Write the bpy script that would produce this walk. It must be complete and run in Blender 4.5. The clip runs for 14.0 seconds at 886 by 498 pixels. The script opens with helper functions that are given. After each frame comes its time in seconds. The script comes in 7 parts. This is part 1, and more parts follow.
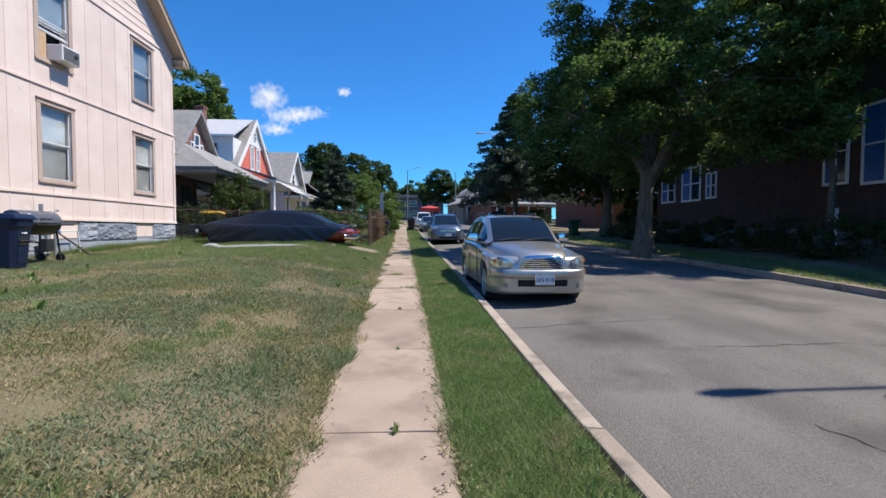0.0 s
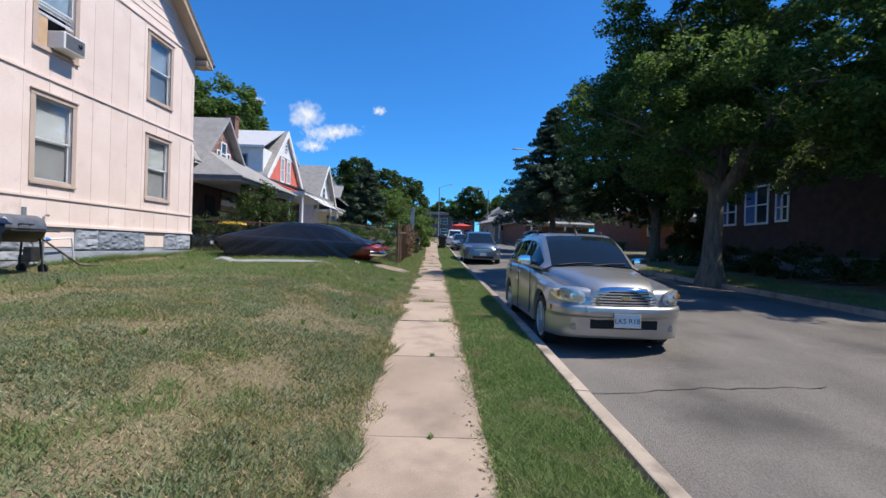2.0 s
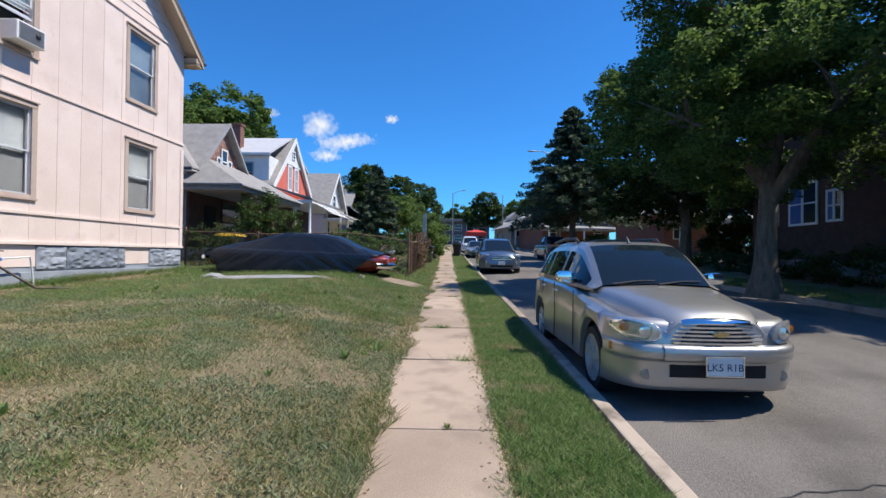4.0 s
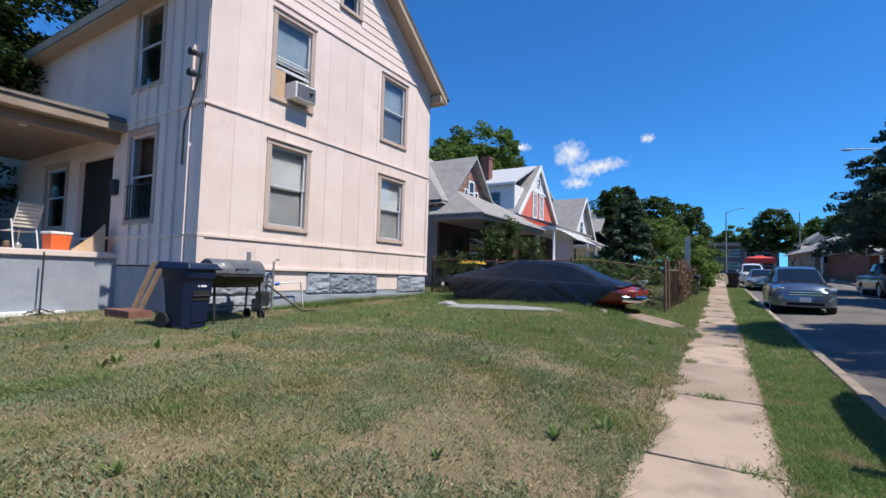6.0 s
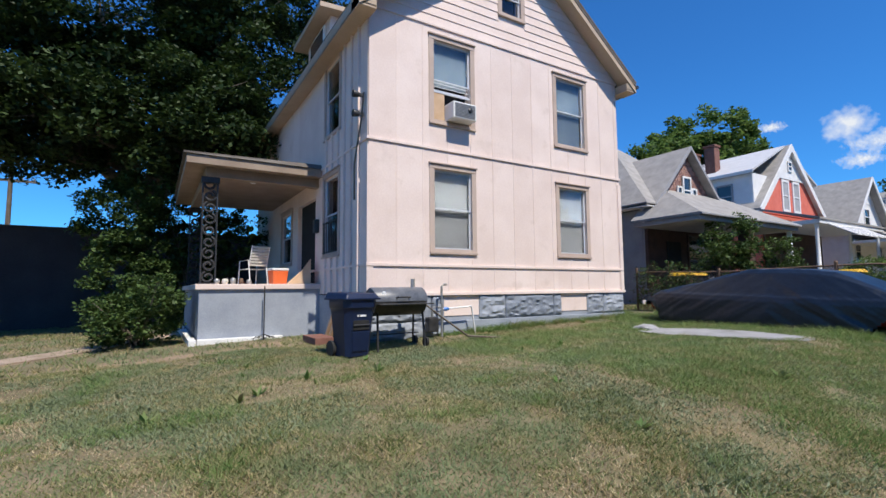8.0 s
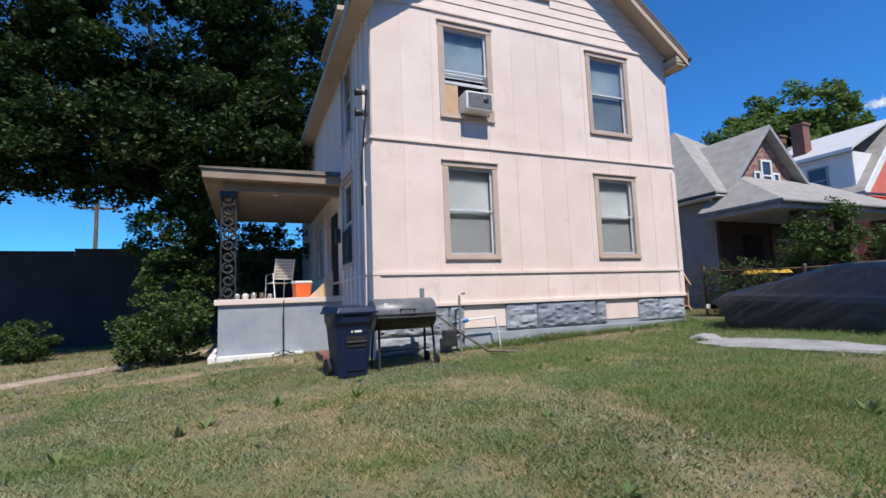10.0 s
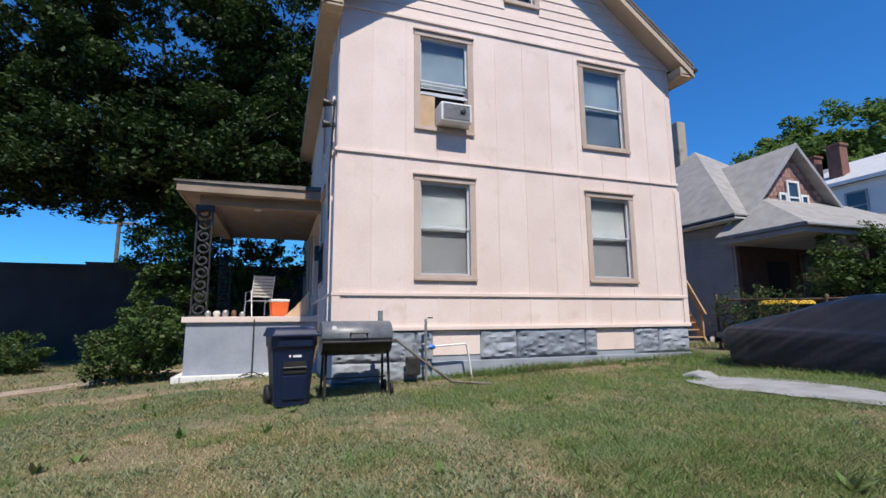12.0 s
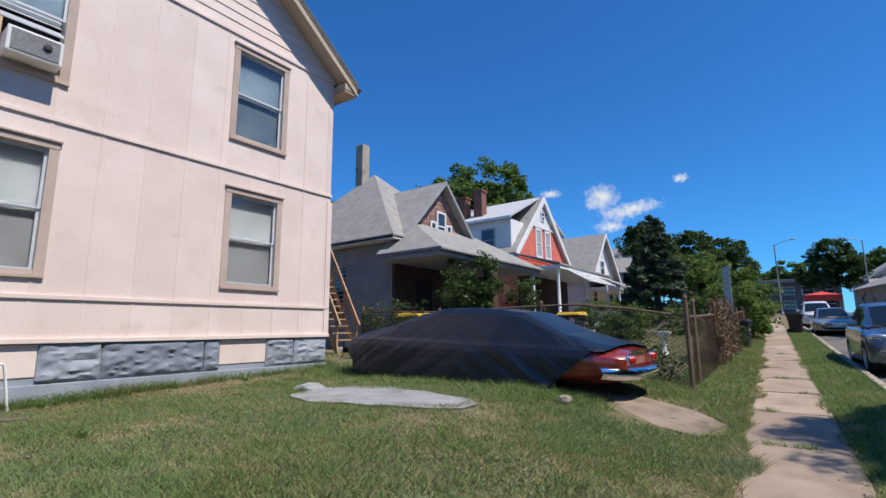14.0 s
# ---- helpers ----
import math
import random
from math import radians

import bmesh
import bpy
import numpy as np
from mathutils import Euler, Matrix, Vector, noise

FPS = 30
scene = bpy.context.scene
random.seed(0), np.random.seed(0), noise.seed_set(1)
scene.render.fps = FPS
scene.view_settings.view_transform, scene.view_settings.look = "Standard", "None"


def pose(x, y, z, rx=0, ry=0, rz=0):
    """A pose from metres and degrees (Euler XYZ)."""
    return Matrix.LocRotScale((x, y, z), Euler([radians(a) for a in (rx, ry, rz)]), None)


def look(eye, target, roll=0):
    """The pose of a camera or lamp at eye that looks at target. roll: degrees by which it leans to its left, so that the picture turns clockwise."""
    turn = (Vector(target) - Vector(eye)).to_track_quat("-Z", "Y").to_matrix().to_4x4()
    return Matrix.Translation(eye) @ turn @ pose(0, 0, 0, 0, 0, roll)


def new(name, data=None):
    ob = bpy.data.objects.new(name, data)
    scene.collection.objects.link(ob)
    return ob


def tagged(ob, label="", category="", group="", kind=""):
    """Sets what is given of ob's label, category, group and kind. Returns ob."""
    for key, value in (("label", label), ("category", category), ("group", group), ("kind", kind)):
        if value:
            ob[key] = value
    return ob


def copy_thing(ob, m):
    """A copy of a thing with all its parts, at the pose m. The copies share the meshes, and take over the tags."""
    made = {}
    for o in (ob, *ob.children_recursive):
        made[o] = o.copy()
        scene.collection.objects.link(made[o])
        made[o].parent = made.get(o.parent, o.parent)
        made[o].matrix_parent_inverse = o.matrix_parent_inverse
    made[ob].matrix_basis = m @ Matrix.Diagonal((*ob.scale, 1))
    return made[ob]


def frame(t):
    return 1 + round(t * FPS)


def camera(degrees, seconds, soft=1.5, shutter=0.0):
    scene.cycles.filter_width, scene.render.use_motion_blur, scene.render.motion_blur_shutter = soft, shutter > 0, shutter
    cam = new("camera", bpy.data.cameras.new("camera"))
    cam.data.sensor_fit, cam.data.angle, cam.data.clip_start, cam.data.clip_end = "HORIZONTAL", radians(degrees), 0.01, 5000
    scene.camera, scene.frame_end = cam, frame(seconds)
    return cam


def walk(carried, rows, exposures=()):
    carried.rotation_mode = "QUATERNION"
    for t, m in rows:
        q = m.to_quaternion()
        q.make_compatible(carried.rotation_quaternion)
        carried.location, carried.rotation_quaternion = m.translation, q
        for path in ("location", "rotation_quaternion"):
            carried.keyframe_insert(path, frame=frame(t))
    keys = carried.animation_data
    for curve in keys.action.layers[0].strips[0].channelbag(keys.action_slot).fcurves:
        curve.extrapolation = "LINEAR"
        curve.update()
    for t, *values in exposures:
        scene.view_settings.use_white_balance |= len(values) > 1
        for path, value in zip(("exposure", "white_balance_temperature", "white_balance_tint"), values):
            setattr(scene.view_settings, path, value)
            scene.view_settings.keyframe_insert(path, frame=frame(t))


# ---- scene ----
cam = camera(86.6, 14.0)
PATH = [
    (0, (0.158, -0.092, 1.412), (0.274, 1.903, 1.333), 0.1),
    (0.5, (0.12, 0.372, 1.402), (0.214, 2.369, 1.333), 0.1),
    (1, (0.089, 0.816, 1.435), (0.124, 2.816, 1.396), 0.8),
    (1.5, (0.101, 1.28, 1.445), (0.104, 3.28, 1.438), 1.4),
    (2, (0.026, 1.747, 1.425), (0.017, 3.747, 1.421), 1.7),
    (2.2, (0.008, 1.91, 1.434), (-0.001, 3.91, 1.436), 1.3),
    (4.5, (-0.015, 3.802, 1.549), (-0.125, 5.799, 1.588), 0.8),
    (5, (-0.131, 4.228, 1.549), (-0.392, 6.21, 1.619), 1.6),
    (5.5, (-0.065, 4.58, 1.559), (-0.714, 6.47, 1.652), 1.5),
    (6, (-0.057, 4.91, 1.601), (-1.115, 6.603, 1.719), 1.6),
    (6.5, (-0.063, 5.262, 1.61), (-1.403, 6.743, 1.712), 0.9),
    (7, (-0.083, 5.577, 1.625), (-1.568, 6.913, 1.732), 0.2),
    (7.5, (-0.011, 5.984, 1.731), (-1.642, 7.132, 1.87), -0.1),
    (8, (0.007, 6.351, 1.765), (-1.692, 7.392, 1.935), -0.5),
    (10.5, (-0.356, 8.062, 1.788), (-2.213, 8.768, 2.016), -1.7),
    (11, (-0.395, 8.382, 1.789), (-2.273, 9.018, 2.051), -0.9),
    (11.5, (-0.506, 8.698, 1.795), (-2.397, 9.283, 2.079), -0.7),
    (12, (-0.495, 8.996, 1.804), (-2.364, 9.643, 2.104), -0.5),
    (12.5, (-0.466, 9.383, 1.808), (-2.259, 10.205, 2.137), -0.4),
    (13, (-0.465, 9.803, 1.778), (-2.054, 10.964, 2.136), -0.9),
    (13.5, (-0.42, 10.117, 1.779), (-1.751, 11.57, 2.124), -0.7),
    (14, (-0.305, 10.499, 1.785), (-1.472, 12.089, 2.119), -0.5),
]
walk(cam, [(t, look(eye, target, roll)) for t, eye, target, roll in PATH], [(0, 0.20), (4.5, 0.20), (5.5, 0.14), (11, 0.07), (14, -0.02)])

# ---- light ----
SUN_EL, SUN_AZ = 58.0, 0.5          # degrees up, and from +x towards +y
world = bpy.data.worlds.new("sky")
scene.world = world
world.use_nodes = True
wn, wl = world.node_tree.nodes, world.node_tree.links
wn.clear()
sky = wn.new("ShaderNodeTexSky")
sky.sky_type, sky.sun_disc = "NISHITA", False
sky.sun_elevation, sky.sun_rotation = radians(SUN_EL), radians(90 - SUN_AZ)
sky.air_density, sky.dust_density, sky.ozone_density = 1.0, 0.0, 4.0
bg = wn.new("ShaderNodeBackground")
bg.inputs["Strength"].default_value = 0.12
wo = wn.new("ShaderNodeOutputWorld")
hs = wn.new("ShaderNodeHueSaturation")
hs.inputs["Saturation"].default_value, hs.inputs["Value"].default_value = 1.0, 1.0
tn = wn.new("ShaderNodeMix")
tn.data_type, tn.blend_type = "RGBA", "MULTIPLY"
tn.inputs["Factor"].default_value = 1.0
tn.inputs["B"].default_value = (0.27, 0.80, 1.32, 1)
wl.new(hs.outputs[0], tn.inputs["A"])
wl.new(sky.outputs[0], hs.inputs["Color"]), wl.new(tn.outputs["Result"], bg.inputs[0]), wl.new(bg.outputs[0], wo.inputs[0])
sun = new("sun", bpy.data.lights.new("sun", "SUN"))
sun.data.energy, sun.data.angle, sun.data.color = 5.1, radians(0.53), (1.0, 0.93, 0.82)
ce, ca = math.cos(radians(SUN_EL)), radians(SUN_AZ)
sun.matrix_world = look((ce * math.cos(ca) * 60, ce * math.sin(ca) * 60, math.sin(radians(SUN_EL)) * 60), (0, 0, 0))

# ---- materials ----
def surf(name, a, b, scale=6.0, rough=0.7, bump=0.0, fine=60.0, metal=0.0, coat=0.0, rand=0.0, stretch=(1, 1, 1), island=0.0,
         spec=0.5, blotch=None, fine_mix=0.35, low=0.35, high=0.65):
    """Two colours mixed by a coarse noise, broken by a fine one; optional third colour in blotches, and relief."""
    m = bpy.data.materials.new(name)
    m.use_nodes = True
    n, l = m.node_tree.nodes, m.node_tree.links
    p = n["Principled BSDF"]
    geo = n.new("ShaderNodeNewGeometry")
    mp = n.new("ShaderNodeMapping")
    mp.inputs["Scale"].default_value = stretch
    l.new(geo.outputs["Position"], mp.inputs[0])
    n1, n2 = n.new("ShaderNodeTexNoise"), n.new("ShaderNodeTexNoise")
    n1.inputs["Scale"].default_value, n1.inputs["Detail"].default_value = scale, 5
    n2.inputs["Scale"].default_value, n2.inputs["Detail"].default_value = fine, 3
    l.new(mp.outputs[0], n1.inputs["Vector"]), l.new(mp.outputs[0], n2.inputs["Vector"])
    add = n.new("ShaderNodeMix")
    add.inputs["Factor"].default_value = fine_mix
    l.new(n1.outputs["Fac"], add.inputs["A"]), l.new(n2.outputs["Fac"], add.inputs["B"])
    fac = add.outputs["Result"]
    if rand or island:
        src = n.new("ShaderNodeObjectInfo").outputs["Random"] if rand else geo.outputs["Random Per Island"]
        ma = n.new("ShaderNodeMath")
        ma.operation = "MULTIPLY_ADD"
        ma.inputs[1].default_value = rand or island
        l.new(src, ma.inputs[0])
        sub = n.new("ShaderNodeMath")
        sub.operation = "SUBTRACT"
        sub.inputs[1].default_value = (rand or island) / 2
        l.new(fac, ma.inputs[2]), l.new(ma.outputs[0], sub.inputs[0])
        fac = sub.outputs[0]
    r = n.new("ShaderNodeValToRGB")
    r.color_ramp.elements[0].position, r.color_ramp.elements[1].position = low, high
    r.color_ramp.elements[0].color, r.color_ramp.elements[1].color = (*a, 1), (*b, 1)
    l.new(fac, r.inputs[0])
    out = r.outputs[0]
    if blotch:
        col, bs, lo, hi = blotch
        n3 = n.new("ShaderNodeTexNoise")
        n3.inputs["Scale"].default_value, n3.inputs["Detail"].default_value = bs, 6
        l.new(geo.outputs["Position"], n3.inputs["Vector"])
        r3 = n.new("ShaderNodeValToRGB")
        r3.color_ramp.elements[0].position, r3.color_ramp.elements[1].position = lo, hi
        l.new(n3.outputs["Fac"], r3.inputs[0])
        mx = n.new("ShaderNodeMix")
        mx.data_type = "RGBA"
        l.new(r3.outputs[0], mx.inputs["Factor"]), l.new(out, mx.inputs["A"])
        mx.inputs["B"].default_value = (*col, 1)
        out = mx.outputs["Result"]
    l.new(out, p.inputs["Base Color"])
    p.inputs["Roughness"].default_value, p.inputs["Metallic"].default_value = rough, metal
    p.inputs["Coat Weight"].default_value, p.inputs["Coat Roughness"].default_value = coat, 0.04
    p.inputs["Specular IOR Level"].default_value = spec
    if bump:
        bp = n.new("ShaderNodeBump")
        bp.inputs["Strength"].default_value, bp.inputs["Distance"].default_value = bump, 0.02
        l.new(add.outputs["Result"], bp.inputs["Height"]), l.new(bp.outputs[0], p.inputs["Normal"])
    return m


def c(h):
    """A linear colour from an sRGB hex string."""
    v = [int(h[i:i + 2], 16) / 255 for i in (0, 2, 4)]
    return tuple(x / 12.92 if x < 0.04045 else ((x + 0.055) / 1.055) ** 2.4 for x in v)


def leaf_mat(name, a, b, trans=0.25, blotch=None, scale=0.9, island=0.5, low=0.35, high=0.65):
    m = surf(name, a, b, scale, 0.6, 0, 8.0, island=island, spec=0.3, blotch=blotch, low=low, high=high)
    p = m.node_tree.nodes["Principled BSDF"]
    n, l = m.node_tree.nodes, m.node_tree.links
    t = n.new("ShaderNodeBsdfTranslucent")
    ms = n.new("ShaderNodeMixShader")
    ms.inputs[0].default_value = trans
    src = p.inputs["Base Color"].links[0].from_socket
    l.new(src, t.inputs["Color"])
    l.new(p.outputs[0], ms.inputs[1]), l.new(t.outputs[0], ms.inputs[2])
    l.new(ms.outputs[0], n["Material Output"].inputs["Surface"])
    return m


SIDING = surf("pink_siding", (0.74, 0.60, 0.535), (0.84, 0.705, 0.64), 1.3, 0.72, 0.10, 25, rand=0.16, blotch=((0.66, 0.53, 0.46), 2.3, 0.62, 0.82))
TRIM = surf("tan_trim", (0.45, 0.345, 0.285), (0.55, 0.435, 0.365), 3, 0.7, 0.1, 40, rand=0.2)
SOFFIT = surf("soffit_paint", (0.46, 0.35, 0.25), (0.56, 0.44, 0.33), 2, 0.75, 0.1, 30)
STONE = surf("painted_rock_stone", (0.20, 0.23, 0.28), (0.34, 0.37, 0.42), 5, 0.8, 0.5, 45, rand=0.3)
GREYPAINT = surf("grey_painted_masonry", (0.26, 0.29, 0.34), (0.36, 0.39, 0.44), 2, 0.8, 0.3, 40)
ASPHALT = surf("worn_asphalt", (0.115, 0.104, 0.093), (0.205, 0.186, 0.166), 0.9, 0.9, 1.0, 110, fine_mix=0.5, low=0.41, high=0.59, stretch=(1, 0.45, 1), blotch=((0.075, 0.068, 0.062), 0.55, 0.54, 0.70))
CONCRETE = surf("old_concrete", (0.31, 0.235, 0.175), (0.45, 0.345, 0.265), 1.3, 0.9, 0.45, 120, rand=0.3, blotch=((0.24, 0.185, 0.14), 2.3, 0.50, 0.74), fine_mix=0.45)
KERBC = surf("kerb_concrete", (0.29, 0.235, 0.185), (0.43, 0.355, 0.285), 2, 0.9, 0.5, 90, rand=0.4, blotch=((0.17, 0.14, 0.11), 3.0, 0.52, 0.70))
SOIL = surf("dry_soil_turf", (0.15, 0.115, 0.065), (0.20, 0.175, 0.095), 1.4, 0.95, 1.0, 55, blotch=((0.30, 0.215, 0.14), 0.9, 0.54, 0.68), fine_mix=0.6, low=0.40, high=0.60)
ROOFG = surf("weathered_grey_shingle", (0.23, 0.22, 0.21), (0.34, 0.325, 0.31), 3, 0.9, 0.4, 60, island=0.3)
ROOFD = surf("brown_shingle", (0.10, 0.085, 0.075), (0.17, 0.15, 0.13), 3, 0.9, 0.4, 60)
ROOFW = surf("pale_metal_roof", (0.48, 0.48, 0.49), (0.58, 0.58, 0.59), 3, 0.6, 0.1, 40)
WHITE = surf("white_paint", (0.70, 0.70, 0.69), (0.80, 0.80, 0.79), 3, 0.6, 0.08, 40)
GREYSIDE = surf("grey_siding", (0.27, 0.27, 0.28), (0.36, 0.36, 0.37), 2, 0.7, 0.1, 30)
REDP = surf("coral_red_paint", (0.60, 0.13, 0.09), (0.70, 0.19, 0.13), 3, 0.7, 0.1, 30)
BRICK = surf("red_brick", (0.17, 0.075, 0.055), (0.26, 0.12, 0.09), 4, 0.9, 0.4, 60, rand=0.4)
BRICKD = surf("dark_brick", (0.06, 0.034, 0.028), (0.10, 0.054, 0.042), 3, 0.9, 0.4, 50)
WOOD = surf("bare_wood", (0.36, 0.22, 0.12), (0.50, 0.33, 0.2), 3, 0.7, 0.2, 40, stretch=(1, 1, 4))
BARK = surf("bark", (0.09, 0.07, 0.05), (0.20, 0.165, 0.13), 9, 0.95, 0.9, 40, stretch=(1, 1, 0.25))
BLACKWALL = surf("black_painted_block", (0.026, 0.024, 0.030), (0.045, 0.042, 0.050), 1, 0.8, 0.3, 20)
RUBBER = surf("tyre_rubber", (0.015, 0.015, 0.015), (0.03, 0.03, 0.03), 8, 0.85, 0.2, 60)
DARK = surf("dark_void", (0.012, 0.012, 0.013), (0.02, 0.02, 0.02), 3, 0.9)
CHROME = surf("chrome", (0.75, 0.76, 0.78), (0.85, 0.86, 0.88), 5, 0.08, metal=1.0)
STEEL = surf("galvanised_steel", (0.33, 0.33, 0.32), (0.46, 0.46, 0.45), 12, 0.5, 0.1, 60, metal=0.7)
RUST = surf("rusty_steel", (0.13, 0.075, 0.05), (0.24, 0.16, 0.11), 14, 0.8, 0.2, 60, metal=0.3)
BLACKM = surf("black_metal", (0.02, 0.02, 0.022), (0.05, 0.05, 0.05), 8, 0.45, 0.1, 60)
SILVER = surf("silver_car_paint", (0.44, 0.43, 0.41), (0.50, 0.49, 0.47), 3, 0.34, metal=0.68, coat=0.8, fine=400)
STEELBLUE = surf("grey_blue_car_paint", (0.13, 0.175, 0.24), (0.17, 0.215, 0.28), 3, 0.32, metal=0.7, coat=0.8, fine=400)
WHITECAR = surf("white_car_paint", (0.7, 0.7, 0.7), (0.76, 0.76, 0.76), 3, 0.3, coat=0.8)
DARKCAR = surf("dark_car_paint", (0.04, 0.035, 0.035), (0.06, 0.05, 0.05), 3, 0.3, coat=0.8)
REDCAR = surf("dark_red_car_paint", (0.22, 0.02, 0.015), (0.30, 0.035, 0.025), 4, 0.25, coat=0.9)
TARP = surf("navy_plastic_sheet", (0.006, 0.011, 0.022), (0.011, 0.018, 0.034), 3, 0.34, 0.35, 16, spec=0.42, fine_mix=0.5)
BINBLUE = surf("blue_bin_plastic", (0.004, 0.011, 0.040), (0.007, 0.018, 0.058), 4, 0.45, 0.06, 50)
BINDARK = surf("black_bin_plastic", (0.012, 0.014, 0.02), (0.02, 0.022, 0.03), 4, 0.5, 0.06, 50)
ORANGE = surf("orange_plastic", (0.75, 0.13, 0.03), (0.82, 0.17, 0.05), 4, 0.45)
YELLOW = surf("yellow_plastic", (0.75, 0.45, 0.02), (0.8, 0.5, 0.04), 4, 0.45)
CANVAS = surf("tan_card", (0.50, 0.33, 0.19), (0.6, 0.42, 0.27), 4, 0.8, 0.1)
BLIND = surf("grey_white_blind", (0.30, 0.31, 0.33), (0.40, 0.41, 0.43), 1.6, 0.8, fine=9)
CURTAIN = surf("dusty_blue_curtain", (0.10, 0.14, 0.19), (0.19, 0.24, 0.28), 2.2, 0.85, fine=12)
SASH = surf("weathered_aluminium_sash", (0.48, 0.50, 0.54), (0.60, 0.62, 0.66), 5, 0.5, 0.05, 50)
LEAFA = leaf_mat("leaf_dark", (0.060, 0.108, 0.024), (0.165, 0.25, 0.062), 0.5)
LEAFD = leaf_mat("leaf_deep", (0.022, 0.045, 0.011), (0.060, 0.105, 0.025), 0.25)
LEAFB = leaf_mat("leaf_mid", (0.035, 0.065, 0.016), (0.085, 0.14, 0.035))
LEAFC = leaf_mat("needle_blue_green", (0.058, 0.092, 0.058), (0.115, 0.16, 0.095), 0.25)
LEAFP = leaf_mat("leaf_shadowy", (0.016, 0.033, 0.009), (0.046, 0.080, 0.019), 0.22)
GRASS = leaf_mat("grass_blades", (0.42, 0.345, 0.185), (0.135, 0.185, 0.055), 0.3, ((0.20, 0.25, 0.12), 0.8, 0.50, 0.58), 1.5, 0.45, 0.38, 0.58)
GREEN = leaf_mat("green_blades", (0.25, 0.31, 0.115), (0.12, 0.22, 0.055), 0.38, ((0.33, 0.30, 0.15), 2.6, 0.54, 0.70))
WEEDG = leaf_mat("grey_green_weed", (0.13, 0.17, 0.085), (0.25, 0.29, 0.17), 0.2, island=0.6, scale=3.0)
STRAW = leaf_mat("dead_straw", (0.30, 0.22, 0.125), (0.52, 0.43, 0.27), 0.15, island=0.8, scale=4.0)


def glass_mat(name, tint=(0.02, 0.025, 0.03), rough=0.03, alpha=0.0, spec=0.8):
    m = bpy.data.materials.new(name)
    m.use_nodes = True
    p = m.node_tree.nodes["Principled BSDF"]
    p.inputs["Base Color"].default_value = (*tint, 1)
    p.inputs["Roughness"].default_value, p.inputs["IOR"].default_value = rough, 1.5
    p.inputs["Transmission Weight"].default_value = alpha
    p.inputs["Specular IOR Level"].default_value = spec
    return m


CARGLASS = glass_mat("tinted_car_glass", (0.010, 0.016, 0.022), spec=0.4)
ALLOY = surf("alloy_rim", (0.60, 0.60, 0.60), (0.70, 0.70, 0.70), 6, 0.3, metal=0.6)
PANE = glass_mat("window_pane", (0.80, 0.86, 0.90), 0.02, 1.0)
SCREENED = glass_mat("screened_pane", (0.52, 0.55, 0.58), 0.05, 1.0)
DARKPANE = glass_mat("dark_window_pane", (0.03, 0.04, 0.05))
LENSG = glass_mat("headlamp_lens", (0.75, 0.76, 0.74), 0.06, 0.8)
REDLENS = glass_mat("red_lens", (0.5, 0.02, 0.01), 0.1, 0.2)


